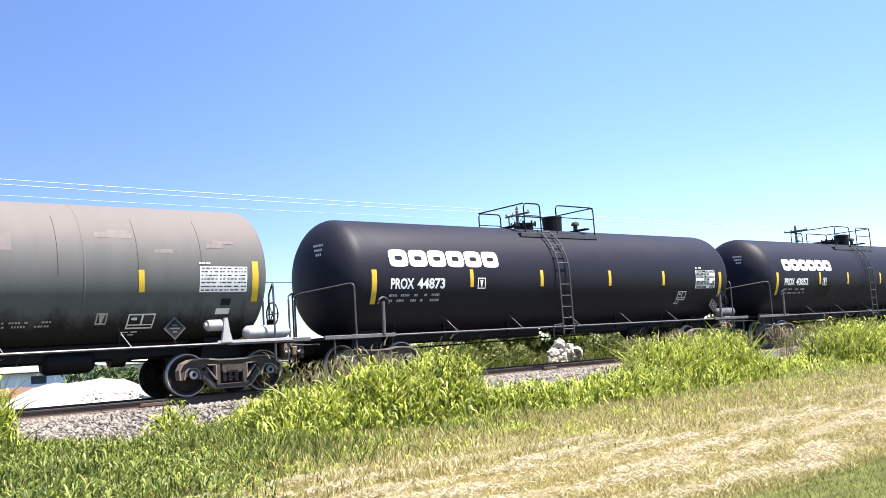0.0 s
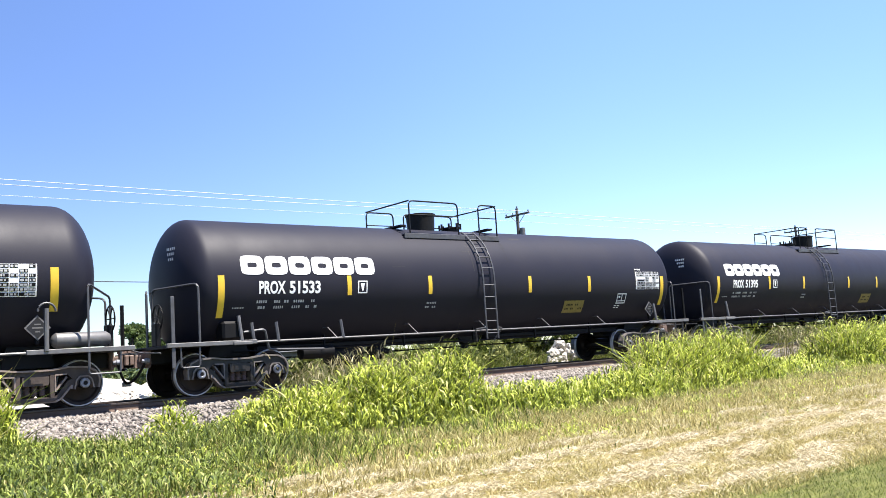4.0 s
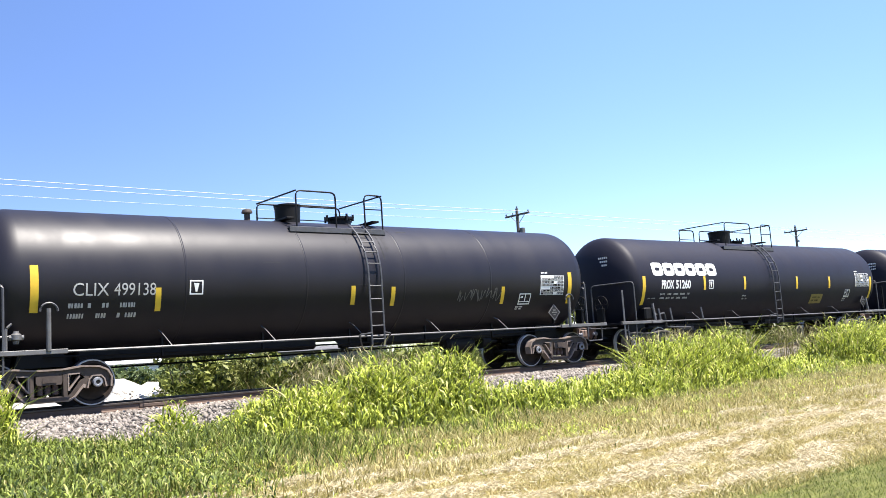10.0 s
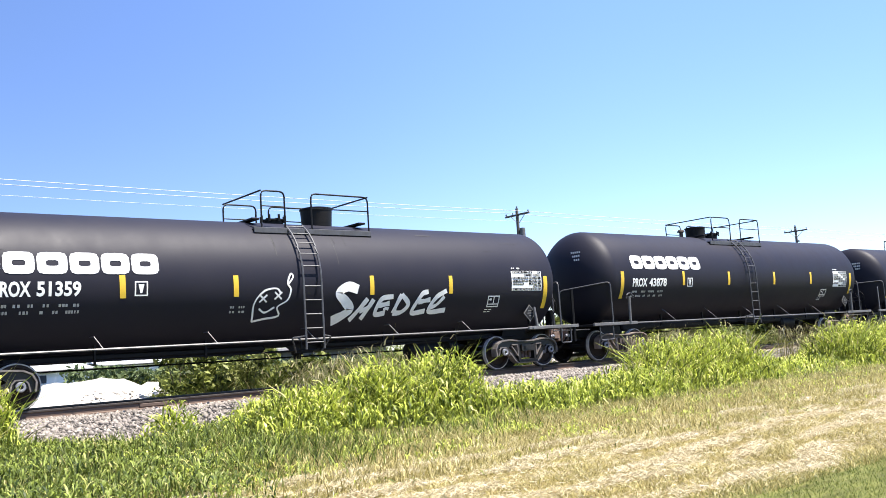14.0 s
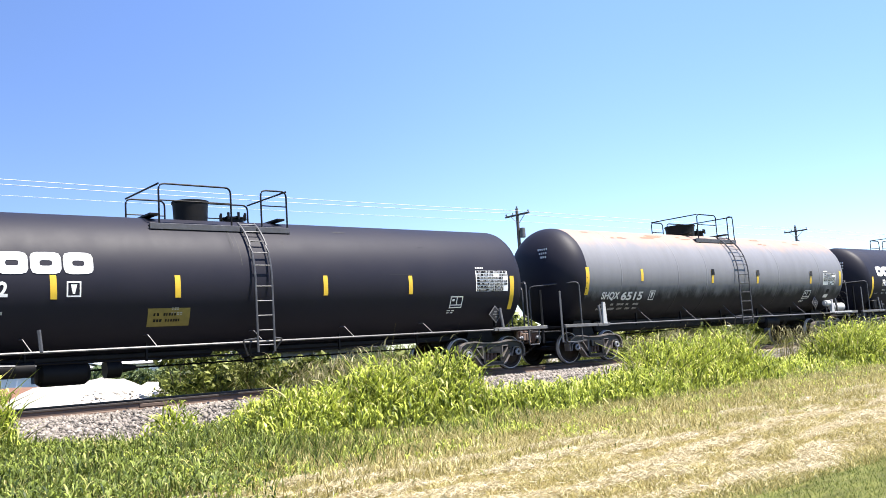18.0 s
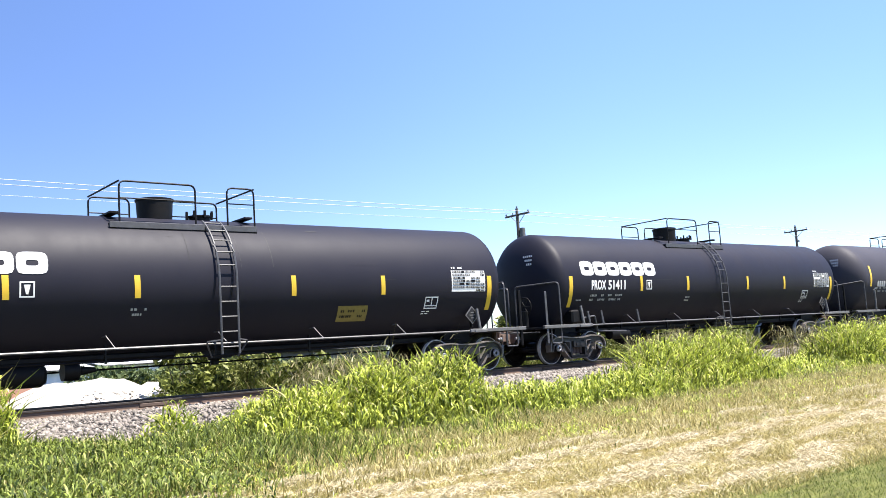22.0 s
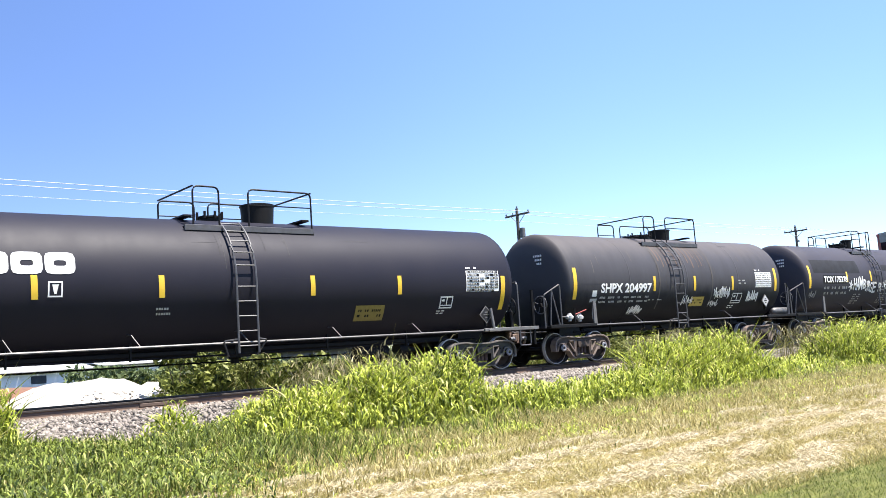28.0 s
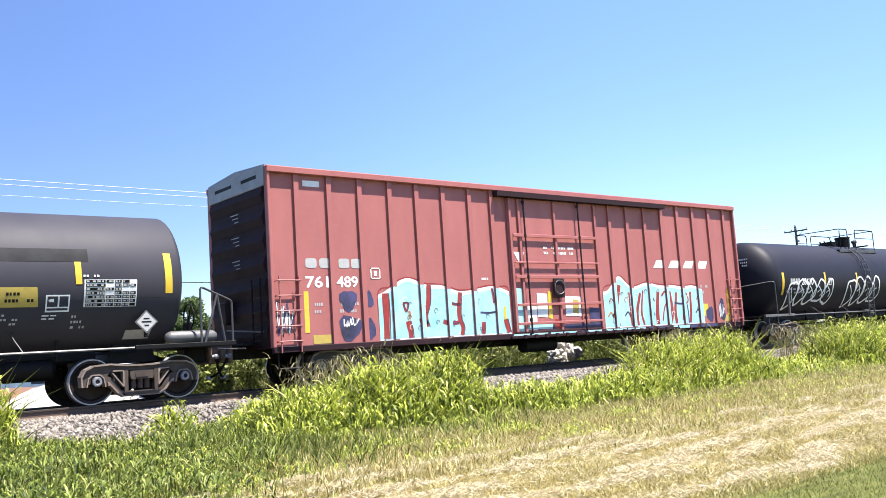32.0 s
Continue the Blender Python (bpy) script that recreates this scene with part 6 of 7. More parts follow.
for i in range(34):
    bx = 10.6 + i * (0.62 + 0.012 * i) + rw.uniform(-0.2, 0.2)
    by = rw.uniform(4.5, 4.9) if 22.6 < bx < 25.3 else rw.uniform(3.5, 4.3)
    hh = rw.uniform(0.8, 1.05) if 13.4 < bx < 17.5 else rw.uniform(1.1, 1.45)
    b = new("weed_clump")
    b.matrix_basis = pose(bx, by, -0.62)
    tagged(b, "broad-leaved yellow green weed clump behind the rails", "weed clump", "weed clumps behind the rails")
    st = Geo()
    cs = []
    for k in range(9):
        q = Vector((rw.uniform(-0.6, 0.6), rw.uniform(-0.4, 0.4), hh * (0.15 + 0.85 * k / 8)))
        st.tube([(q.x * 0.3, q.y * 0.3, 0), (q.x * 0.6, q.y * 0.6, q.z * 0.6), q], [0.012, 0.009, 0.005], 4)
        cs.append(q[:])
    part("stem", st, BARK, b)
    leaves("foliage", WEEDLEAF if i % 3 else LEAFM, cs, [(0.3, 0.26, 0.16)] * len(cs), 520, 0.085, b, 500 + i)
x, y, rs = scatter(70000, 3.0, 70.0, 3.3, 7.5, 30, lambda x, y: np.clip((x - 8.0) / 3.0, 0.06, 1) * np.clip(26.0 / (x + 3), 0.3, 1))
blades("back_weeds", "tangled green weeds behind the track", x, y, (0.35 + 1.1 * rs.rand(len(x))) * (0.55 + 0.6 * lump(x, y, 1.2)) * np.clip((x - 7.0) / 4.0, 0.3, 1), 0.026, 0.8, GRASSMID, 3, seed=31)
x, y, rs = scatter(9000, 10.5, 44.0, 3.2, 5.0, 34, lambda x, y: np.clip(20.0 / (x + 3), 0.3, 1) * np.clip((lump(x, y, 1.9, 0.8) - 0.25) * 2.0, 0.1, 1))
blades("back_dry_weeds", "tan dry weeds between the bushes behind the track", x, y, 0.4 + 0.7 * rs.rand(len(x)), 0.022, 0.7, GRASSDRY, 3, seed=35)
x, y, rs = scatter(14000, 19.3, 64.0, 6.5, 9.0, 38, lambda x, y: np.clip(24.0 / x, 0.4, 1))
blades("thicket", "tall dark green thicket behind the bushes", x, y, (1.2 + 0.9 * rs.rand(len(x))) * (0.8 + 0.3 * lump(x, y, 1.3)), 0.08, 0.6, GRASSMID, 3, seed=39)
x, y, rs = scatter(9000, 13.4, 30.0, 21.0, 26.0, 36)
blades("field_hedge", "rank green growth along the field's edge", x, y, (0.9 + 0.7 * rs.rand(len(x))) * (0.75 + 0.35 * lump(x, y, 1.1)), 0.07, 0.7, GRASSMID, 3, seed=37)
rh = random.Random(22)
for i in range(9):
    b = new("hedge_bush")
    b.matrix_basis = pose(12.9 + 1.45 * i, 21.5 + rh.uniform(-0.6, 0.6), -0.7)
    tagged(b, "dull green hedge bush at the field's edge", "bush", "hedge bushes across the field")
    cs = [(rh.uniform(-0.9, 0.9), rh.uniform(-0.5, 0.5), rh.uniform(0.3, 1.35)) for k in range(9)]
    st = Geo()
    for c in cs:
        st.tube([(0, 0, 0), (c[0] * 0.4, c[1] * 0.4, c[2] * 0.6), c], [0.03, 0.02, 0.008], 5)
    part("stem", st, BARK, b)
    leaves("foliage", HEDGELEAF, cs, [(0.55, 0.5, 0.3 + 0.12 * rh.random()) for c in cs], 700, 0.15, b, 300 + i)
x, y, rs = scatter(16000, 4.0, 46.0, 8.0, 32.0, 32)
blades("far_field_grass", "rough grass of the field beyond", x, y, 0.15 + 0.25 * rs.rand(len(x)), 0.035, 0.7, GRASSMID, 2, seed=33)

# pile of pale crushed stone beyond the track
pv, pf, N = [], [], 40
for j in range(N + 1):
    for i in range(N + 1):
        u, w = i / N * 2 - 1, j / N * 2 - 1
        r = math.hypot(u, w)
        hgt = 0.92 * max(0.0, 1 - math.hypot(u - 0.08, w)) ** 0.72 + 0.42 * max(0.0, 1 - math.hypot(u + 0.5, w) / 0.55) ** 0.9 + 0.16 * max(0.0, 1 - math.hypot(u - 0.32, w) / 0.4)
        x, y = 8.05 + u * 3.0, 6.2 + w * 2.0
        pv.append((x, y, -0.66 + hgt * 1.14 + 0.07 * noise.noise((x * 2, y * 2, 1)) * (hgt > 0.02) + 0.03 * noise.noise((x * 7, y * 7, 2))))
pf = [(j * (N + 1) + i, j * (N + 1) + i + 1, (j + 1) * (N + 1) + i + 1, (j + 1) * (N + 1) + i) for j in range(N) for i in range(N)]
pile = part("gravel", Geo().add(pv, pf), PILEM, smooth=180)
tagged(pile, "low pile of pale crushed limestone beyond the track", "gravel", kind="stuff")
rs = np.random.RandomState(50)
a, q = rs.rand(1500) * 6.28, np.sqrt(rs.rand(1500)) * 0.95
x, y = 8.05 + np.cos(a) * q * 3.0, 6.2 + np.sin(a) * q * 2.0
z = -0.66 + 1.05 * np.maximum(0, 1 - np.hypot(np.cos(a) * q - 0.08, np.sin(a) * q)) ** 0.72
tagged(stones("pile_stones", "loose pale stones on the gravel pile", x, y, z, 0.02 + 0.05 * rs.rand(1500) ** 2, PILEM, 51), category="gravel")

# pale rocks in the weeds
rk = random.Random(12)
heap = []
for k in range(22):
    up = (k % 8) / 7.0
    heap.append((24.42 + rk.uniform(-0.34, 0.34), 3.6 + rk.uniform(-0.25, 0.25), rk.uniform(0.16, 0.27), -0.5 + 1.05 * up))
for k in range(12):
    up = (k % 4) / 3.0
    heap.append((23.1 + 0.075 * k, 3.55 + rk.uniform(-0.2, 0.2), rk.uniform(0.14, 0.22), -0.5 + 0.75 * up))
for i, (x, y, s, zr) in enumerate(heap + [(9.75, 6.3, 0.46, -0.15)]):
    bm = bmesh.new()
    bmesh.ops.create_icosphere(bm, subdivisions=2, radius=s)
    for v in bm.verts:
        v.co *= 0.9 + 0.7 * noise.noise(v.co * 6.0 + Vector((i, 0, 0)))
        v.co.z *= 0.85
    bm.verts.index_update()
    g = Geo().add([v.co[:] for v in bm.verts], [[v.index for v in f.verts] for f in bm.faces])
    bm.free()
    tagged(part("rock", g, PILEM, at=pose(x, y, zr, 20 * i, 0, 47 * i), smooth=None), "pale limestone rock among weeds", "rock", "pale rocks")

# earth bank beyond the pile
bv = []
for i in range(33):
    x = -6 + 0.5 * i
    for yy, zz in ((13.0, -0.75), (13.8, 0.1), (14.4, 0.28), (15.4, 0.25), (17.0, -0.75)):
        bv.append((x, yy + 0.2 * noise.noise((x, yy, 0)), zz + (0.12 * noise.noise((x * 0.8, yy, 3)) if zz > -0.5 else 0)))
bf = [(i * 5 + k, i * 5 + k + 1, i * 5 + k + 6, i * 5 + k + 5) for i in range(32) for k in range(4)]
EARTH = material("brown_earth", (0.18, 0.088, 0.053), 0.95, second=(0.11, 0.055, 0.036), scale=3, amount=0.6, fine=14, bump=0.8)
tagged(part("earth_bank", Geo().add(bv, bf), EARTH, smooth=180), "low bank of bare brown earth", "earth bank", kind="structure")


# white sheds far behind
def shed(x0, x1, y0, y1, eave, ridge, label, skin=SHEDW):
    s = new("shed")
    s.matrix_basis = pose(x0, y0, -0.7)
    tagged(s, label, "shed", "sheds beyond the field")
    w, d = x1 - x0, y1 - y0
    part("wall", Geo().box(0, w, 0, d, 0, eave, 0.01), skin, s)
    n = max(2, int(w / 1.1))
    for i in range(n):
        a = w * i / n
        part("roof_panel", Geo().slab([(0, 0), (w / n - 0.03, 0), (w / n - 0.03, 0.05), (0, 0.05)], 0, math.hypot(d / 2 + 0.4, ridge - eave)), skin, s,
             at=pose(a, -0.4, eave + 0.02, math.degrees(math.atan2(ridge - eave, d / 2 + 0.4)), 0, 0))
    part("back_roof", Geo().slab([(0, 0), (w, 0), (w, 0.05), (0, 0.05)], 0, math.hypot(d / 2 + 0.4, ridge - eave)), skin, s,
         at=pose(w, d + 0.4, eave + 0.02, math.degrees(math.atan2(ridge - eave, d / 2 + 0.4)), 0, 180))
    for i in range(max(1, int(w / 3.2))):
        a = 1.2 + 3.2 * i
        wdw = part("window", Geo().box(a, a + 0.9, -0.03, 0.02, eave - 0.75, eave - 0.25, 0.01), SHEDD, s, "dark window")
        part("window_frame", Geo().box(a - 0.06, a + 0.96, -0.045, -0.032, eave - 0.8, eave - 0.755, 0.004), skin, wdw)
    # dark tube along the eave, drawn as the roof's shadow line
    part("eave_shadow_line", Geo().tube([(0, -0.42, eave), (w, -0.42, eave)], 0.06), SHEDD, s)
    return s


shed(-2.0, 19.0, 40.0, 47.0, 1.62, 2.1, "long low white metal shed with small dark windows")
shed(20.0, 27.0, 42.0, 46.0, 1.75, 2.0, "small white storage shed")
shed(28.0, 43.0, 41.0, 45.0, 1.95, 2.2, "long low grey metal shed", SHEDG)

# utility poles and wires
POLES = [(6.3, 27.0), (45.4, 27.0), (84.6, 27.0), (123.8, 27.0)]
for k, (px, py) in enumerate(POLES):
    top = 10.45 + 0.12 * k
    p = new("utility_pole")
    p.matrix_basis = pose(px, py, -0.75)
    tagged(p, "weathered wooden utility pole with a crossarm", "utility pole", "utility poles")
    H = top + 0.75
    part("post", Geo().tube([(0, 0, 0), (0, 0, H * 0.5), (0, 0, H)], [0.17, 0.14, 0.11], 10), WOODM, p)
    arm = part("crossarm", Geo().box(-0.06, 0.06, -1.25, 1.25, H - 0.55, H - 0.42, 0.01), WOODM, p)
    for s in (-1, 1):
        part("brace", Geo().tube([(0.07, s * 0.75, H - 0.5), (0.07, 0, H - 1.15)], 0.022, 5), WOODM, p)
    ins = Geo().lathe([(0, 0.0), (0, 0.03), (0.06, 0.03), (0.08, 0.065), (0.14, 0.05), (0.17, 0.0)], (0, 0, 0), "z", 10).mesh("insulator", GLASSM)
    for yy in (-1.15, 0.45, 1.15):
        part("insulator", ins, GLASSM, arm, at=pose(0, yy, H - 0.42))
    part("insulator", ins, GLASSM, p, at=pose(0, 0, H))
    part("transformer" if k == 1 else "bracket", Geo().lathe([(H - 2.2, 0.0), (H - 2.2, 0.2), (H - 1.5, 0.2), (H - 1.45, 0.0)], (0.1, -0.34, 0), "z", 14) if k == 1
         else Geo().box(-0.05, 0.05, -0.3, 0.1, H - 1.6, H - 1.45), STEEL, p)
ends = [(-33.0, 27.0)] + POLES + [(163.0, 27.0)]
for yy, dz, sag in ((-1.15, -0.4, 0.1), (1.15, -0.16, 0.14), (-0.1, -0.97, 0.1), (-0.2, -5.0, 0.35)):
    for k, ((xa, ya), (xb, yb)) in enumerate(zip(ends, ends[1:])):
        za, zb = 10.33 + 0.12 * k + dz, 10.45 + 0.12 * k + dz
        pts = [(xa + (xb - xa) * t / 12, ya + yy, za + (zb - za) * t / 12 - sag * 4 * (t / 12) * (1 - t / 12)) for t in range(13)]
        thick = dz < -2
        tagged(part("overhead_wire", Geo().tube(pts, (0.016 if yy > -0.05 or yy < -1 else 0.01) if not thick else 0.022, 5), DARKST if thick else WIREM),
               "black cable strung low between poles" if thick else "bright bare wire strung between poles", "wire", "overhead wires")


# trees beyond the field
def tree(x, y, h, spread, seed):
    r = random.Random(seed)
    t = new("tree")
    t.matrix_basis = pose(x, y, -0.75)
    tagged(t, "leafy green tree beyond the field", "tree", "trees beyond the field")
    g = Geo().tube([(0, 0, 0), (0.1, 0, h * 0.25), (0.0, 0.1, h * 0.55), (0.1, 0, h * 0.8)], [0.2, 0.16, 0.1, 0.04], 8)
    cs, rr = [], []
    for i in range(24):
        a, up = r.uniform(0, 6.28), r.uniform(0.22, 0.95)
        q = Vector((math.cos(a) * spread * r.uniform(0.3, 1) * (1.15 - up * 0.6), math.sin(a) * spread * r.uniform(0.3, 1) * (1.15 - up * 0.6), h * up))
        g.tube([(0.05, 0, h * up * 0.6), (q * 0.6 + Vector((0, 0, h * up * 0.3)))[:], q[:]], [0.07, 0.045, 0.015], 5)
        cs.append(q[:])
        rr.append((spread * 0.36, spread * 0.36, h * 0.12))
    part("trunk", g, BARK, t)
    leaves("crown", TREELEAF, cs, rr, 6500, 0.2, t, seed)
    return t


for i, (x, y, h, s) in enumerate(((29.5, 62, 5.6, 2.0), (33.8, 60, 7.4, 2.3), (37.2, 63, 6.3, 2.2), (40.5, 61, 4.6, 2.0), (31.6, 64, 4.9, 2.2), (35.6, 65, 5.4, 2.4), (24.5, 64, 3.8, 2.0), (47.0, 75, 4.4, 2.6))):
    tree(x, y, h, s, 70 + i)


# ---- graffiti ----
def ribbon(car, pts, width, mat, surface, name="spray_stroke", n=40):
    """A sprayed line through points (x, z), as a flat band on the surface."""
    p = [Vector((a, b)) for a, b in pts]
    p = [p[0] * 2 - p[1]] + p + [p[-1] * 2 - p[-2]]
    line = []
    segs = len(p) - 3
    for i in range(segs):
        for k in range(max(2, n // segs)):
            t = k / max(2, n // segs)
            a, b, c, d = p[i:i + 4]
            line.append(0.5 * ((2 * b) + (c - a) * t + (2 * a - 5 * b + 4 * c - d) * t * t + (3 * b - a - 3 * c + d) * t ** 3))
    line.append(p[-2])
    v = []
    for i, q in enumerate(line):
        d = line[min(i + 1, len(line) - 1)] - line[max(i - 1, 0)]
        d = d.normalized() if d.length > 1e-6 else Vector((1, 0))
        w = width * (0.9 + 0.1 * math.sin(i * 0.35)) * 0.5
        v += [surface(q.x - d.y * w, q.y + d.x * w), surface(q.x + d.y * w, q.y - d.x * w)]
    f = [(2 * i, 2 * i + 1, 2 * i + 3, 2 * i + 2) for i in range(len(line) - 1)]
    return part(name, Geo().add(v, f), mat, car, smooth=180)


def scrawl(car, x0, x1, z0, z1, width, mat, surface, seed, strokes=5):
    """An unreadable tag: looping strokes side by side."""
    r = random.Random(seed)
    w = (x1 - x0) / strokes
    for i in range(strokes):
        a = x0 + w * i
        pts = [(a + w * r.uniform(-0.2, 0.5), z0 + (z1 - z0) * r.uniform(0.6, 1.0)), (a + w * r.uniform(0.0, 0.4), z0 + (z1 - z0) * r.uniform(0.0, 0.3)),
               (a + w * r.uniform(0.5, 1.0), z0 + (z1 - z0) * r.uniform(0.5, 1.0)), (a + w * r.uniform(0.4, 1.2), z0 + (z1 - z0) * r.uniform(0.0, 0.4)),
               (a + w * r.uniform(0.8, 1.4), z0 + (z1 - z0) * r.uniform(0.4, 0.9))]
        ribbon(car, pts, width, mat, surface)


def tank_surface(tank, lift=0.01):
    return lambda x, z: on_tank(x, z, tank[0], tank[1] + lift)


# large white letters and a scrawled outline on one black car
c8, sp = CARS[8], tank_surface((2.44, 1.5))
def sprayed(pts, width, name="graffiti_letter", n=24):
    ribbon(c8, pts, width, WHITE, sp, name, n)


tagged(c8, "black tank car with white graffiti letters and a sprayed smiling face")
sprayed([(1.24, 2.2), (0.95, 2.27), (0.7, 2.12), (0.9, 1.92), (1.06, 1.74), (0.88, 1.6), (0.62, 1.48)], 0.24, n=42)
for pts in ([(1.53, 1.98), (1.33, 1.74), (1.12, 1.48)], [(1.71, 1.96), (1.57, 1.73), (1.44, 1.5)], [(1.35, 1.69), (1.48, 1.73), (1.61, 1.77)],
            [(2.29, 2.02), (1.94, 1.96), (1.82, 1.62), (2.12, 1.63)], [(1.88, 1.81), (2.04, 1.83), (2.2, 1.86)], [(2.54, 2.07), (2.43, 1.84), (2.36, 1.62)],
            [(2.54, 2.07), (2.78, 1.83), (2.61, 1.64), (2.36, 1.62)], [(3.38, 2.13), (3.17, 2.05), (2.94, 1.63), (3.36, 1.65)], [(3.09, 1.87), (3.28, 1.9), (3.47, 1.93)],
            [(3.98, 2.15), (3.64, 1.97), (3.48, 1.64), (4.03, 1.66)]):
    sprayed(pts, 0.125)
sprayed([(3.5, 1.72), (3.7, 1.8), (3.92, 2.0)], 0.1)
sprayed([(2.05, 1.7), (2.12, 1.74), (2.2, 1.72)], 0.08)
for pts in ([(-1.46, 1.53), (-1.48, 1.91), (-1.26, 2.18), (-0.96, 2.24), (-0.84, 2.13)],
            [(-1.46, 1.53), (-1.19, 1.58), (-0.83, 1.64), (-0.9, 1.83), (-0.66, 1.98), (-0.59, 2.21), (-0.67, 2.36), (-0.59, 2.57), (-0.53, 2.5), (-0.65, 2.34)],
            [(-1.35, 1.8), (-1.19, 1.72), (-0.97, 1.83)]):
    sprayed(pts, 0.045, "spray_stroke", 44)
for a, b in ((-1.27, 2.02), (-0.9, 2.08)):
    sprayed([(a - 0.09, b - 0.08), (a, b), (a + 0.09, b + 0.08)], 0.04, "spray_stroke", 8)
    sprayed([(a - 0.09, b + 0.08), (a, b), (a + 0.09, b - 0.08)], 0.04, "spray_stroke", 8)

# white word with stars on the short black car
st = tank_surface((2.5, 1.44))
for ch, a, b, lo, hi in (("H", -1.75, -1.47, 1.98, 2.47), ("A", -1.48, -1.25, 1.97, 2.52), ("M", -1.26, -0.93, 1.98, 2.55), ("B", -0.92, -0.71, 2.01, 2.43), ("U", -0.71, -0.5, 1.93, 2.36),
                          ("R", -0.5, -0.27, 1.93, 2.36), ("G", -0.29, -0.07, 1.88, 2.31), ("E", -0.05, 0.3, 1.85, 2.32), ("R", 0.46, 0.82, 1.91, 2.27)):
    lettering(word_car, ch, a, b, lo, hi, WHITE, st, 0.022, 0.12, "white sprayed capital letter", "graffiti_letter", 0.012)
for cx in (-1.97, 1.06):
    for k in range(3):
        a = math.pi * k / 3 + 0.3
        ribbon(word_car, [(cx - 0.19 * math.cos(a), 2.16 - 0.22 * math.sin(a)), (cx, 2.16), (cx + 0.19 * math.cos(a), 2.16 + 0.22 * math.sin(a))], 0.055, WHITE, st, n=8)
scrawl(word_car, -5.2, -4.75, 1.7, 1.98, 0.022, OFFWHITE, st, 71, 3)
for a, b, c, d, r in ((-1.62, -0.95, 1.42, 1.85, 5), (0.75, 1.5, 1.42, 1.86, 5), (1.9, 2.35, 1.6, 1.84, 3), (3.3, 3.6, 1.5, 1.8, 3)):
    bars(word_car, a, b, c, d, r, OFFWHITE, st, int(a * 10) + 90)
patch(word_car, "end_placard_plate", 4.42, 4.95, 1.28, 1.46, OFFWHITE, (2.5, 1.44), 0.02, rows=3)

# tags on the grimy short car
sh = tank_surface((2.46, 1.5))
for a, b, c, d, w, k, n in ((-2.82, -2.18, 1.36, 1.65, 0.03, 81, 5), (1.55, 2.5, 1.75, 2.19, 0.02, 82, 8), (3.65, 4.29, 1.62, 2.04, 0.035, 83, 4), (-0.18, 0.4, 1.6, 1.92, 0.02, 84, 5), (1.4, 1.9, 1.5, 1.75, 0.016, 85, 4)):
    scrawl(grimy_car, a, b, c, d, w * 1.4, WHITE, sh, k, n)
bars(grimy_car, -2.03, -1.31, 1.75, 1.83, 1, OFFWHITE, sh, 86)
bars(grimy_car, 2.98, 3.48, 2.24, 2.44, 2, OFFWHITE, sh, 87)
RUST = material("rust_stain", (0.15, 0.1, 0.075), 0.8, second=(0.075, 0.062, 0.056), scale=2.6, stretch=(5, 1, 0.7), amount=0.9, fine=14, bump=0.03, spec=0.15)
BANDP = material("chalky_band_edge", (0.1, 0.092, 0.085), 0.8, second=(0.05, 0.048, 0.048), scale=5, amount=0.8, spec=0.15)
for k in range(14):
    r = random.Random(500 + k)
    x = -1.4 + 0.2 * k + r.uniform(-0.06, 0.06)
    patch(grimy_car, "rust_streak", x, x + r.uniform(0.015, 0.06), r.uniform(2.7, 3.3), 3.78, RUST, (2.46, 1.5), 0.003 + 0.0004 * k, rows=8)
for k in range(10):
    r = random.Random(540 + k)
    x = r.uniform(-4.8, 4.8)
    z = r.uniform(2.3, 3.1)
    patch(grimy_car, "chalk_scrape", x, x + r.uniform(0.01, 0.03), z, z + r.uniform(0.15, 0.5), BANDP, (2.46, 1.5), 0.0025, rows=4)
for x in (-1.5, 1.42):
    patch(grimy_car, "tank_band", x - 0.03, x + 0.03, 1.5, 3.8, BANDP, (2.46, 1.5), 0.012, rows=12)

# brake valves on the end platforms
def valve_body(car, x, y, z, mat, label):
    g = Geo().lathe([(z - 0.12, 0.0), (z - 0.12, 0.05), (z - 0.06, 0.06), (z - 0.04, 0.1), (z + 0.05, 0.1), (z + 0.08, 0.06), (z + 0.12, 0.05), (z + 0.12, 0.0)], (x, y, 0), "z", 12)
    g.lathe([(x - 0.13, 0.0), (x - 0.13, 0.05), (x - 0.09, 0.055), (x - 0.08, 0.035), (x + 0.08, 0.035), (x + 0.09, 0.055), (x + 0.13, 0.05), (x + 0.13, 0.0)], (0, y, z), "x", 10)
    part("brake_valve", g, mat, car, label)


valve_body(grimy_car, -5.61, -1.25, 1.34, OFFWHITE, "pale cast brake valve on the platform")
valve_body(grimy_car, -5.18, -1.25, 1.32, OFFWHITE, "")
part("valve_pipe", Geo().tube([(-5.96, -1.25, 1.36), (-5.06, -1.25, 1.34)], 0.02, 6), STEEL, grimy_car)
part("valve_lever", Geo().tube([(-5.43, -1.28, 1.18), (-5.43, -1.3, 1.6)], 0.028, 6), DARKST, grimy_car)
part("release_handle", Geo().tube([(-5.41, -1.3, 1.42), (-4.97, -1.34, 1.54)], 0.018, 6), RED, grimy_car, "red release handle")
patch(grimy_car, "square_sign", -4.74, -4.54, 1.92, 2.1, WHITE, (2.46, 1.5), 0.01, "small square white sign")
patch(grimy_car, "strip_sign", -4.8, -4.5, 1.76, 1.86, OFFWHITE, (2.46, 1.5), 0.01)
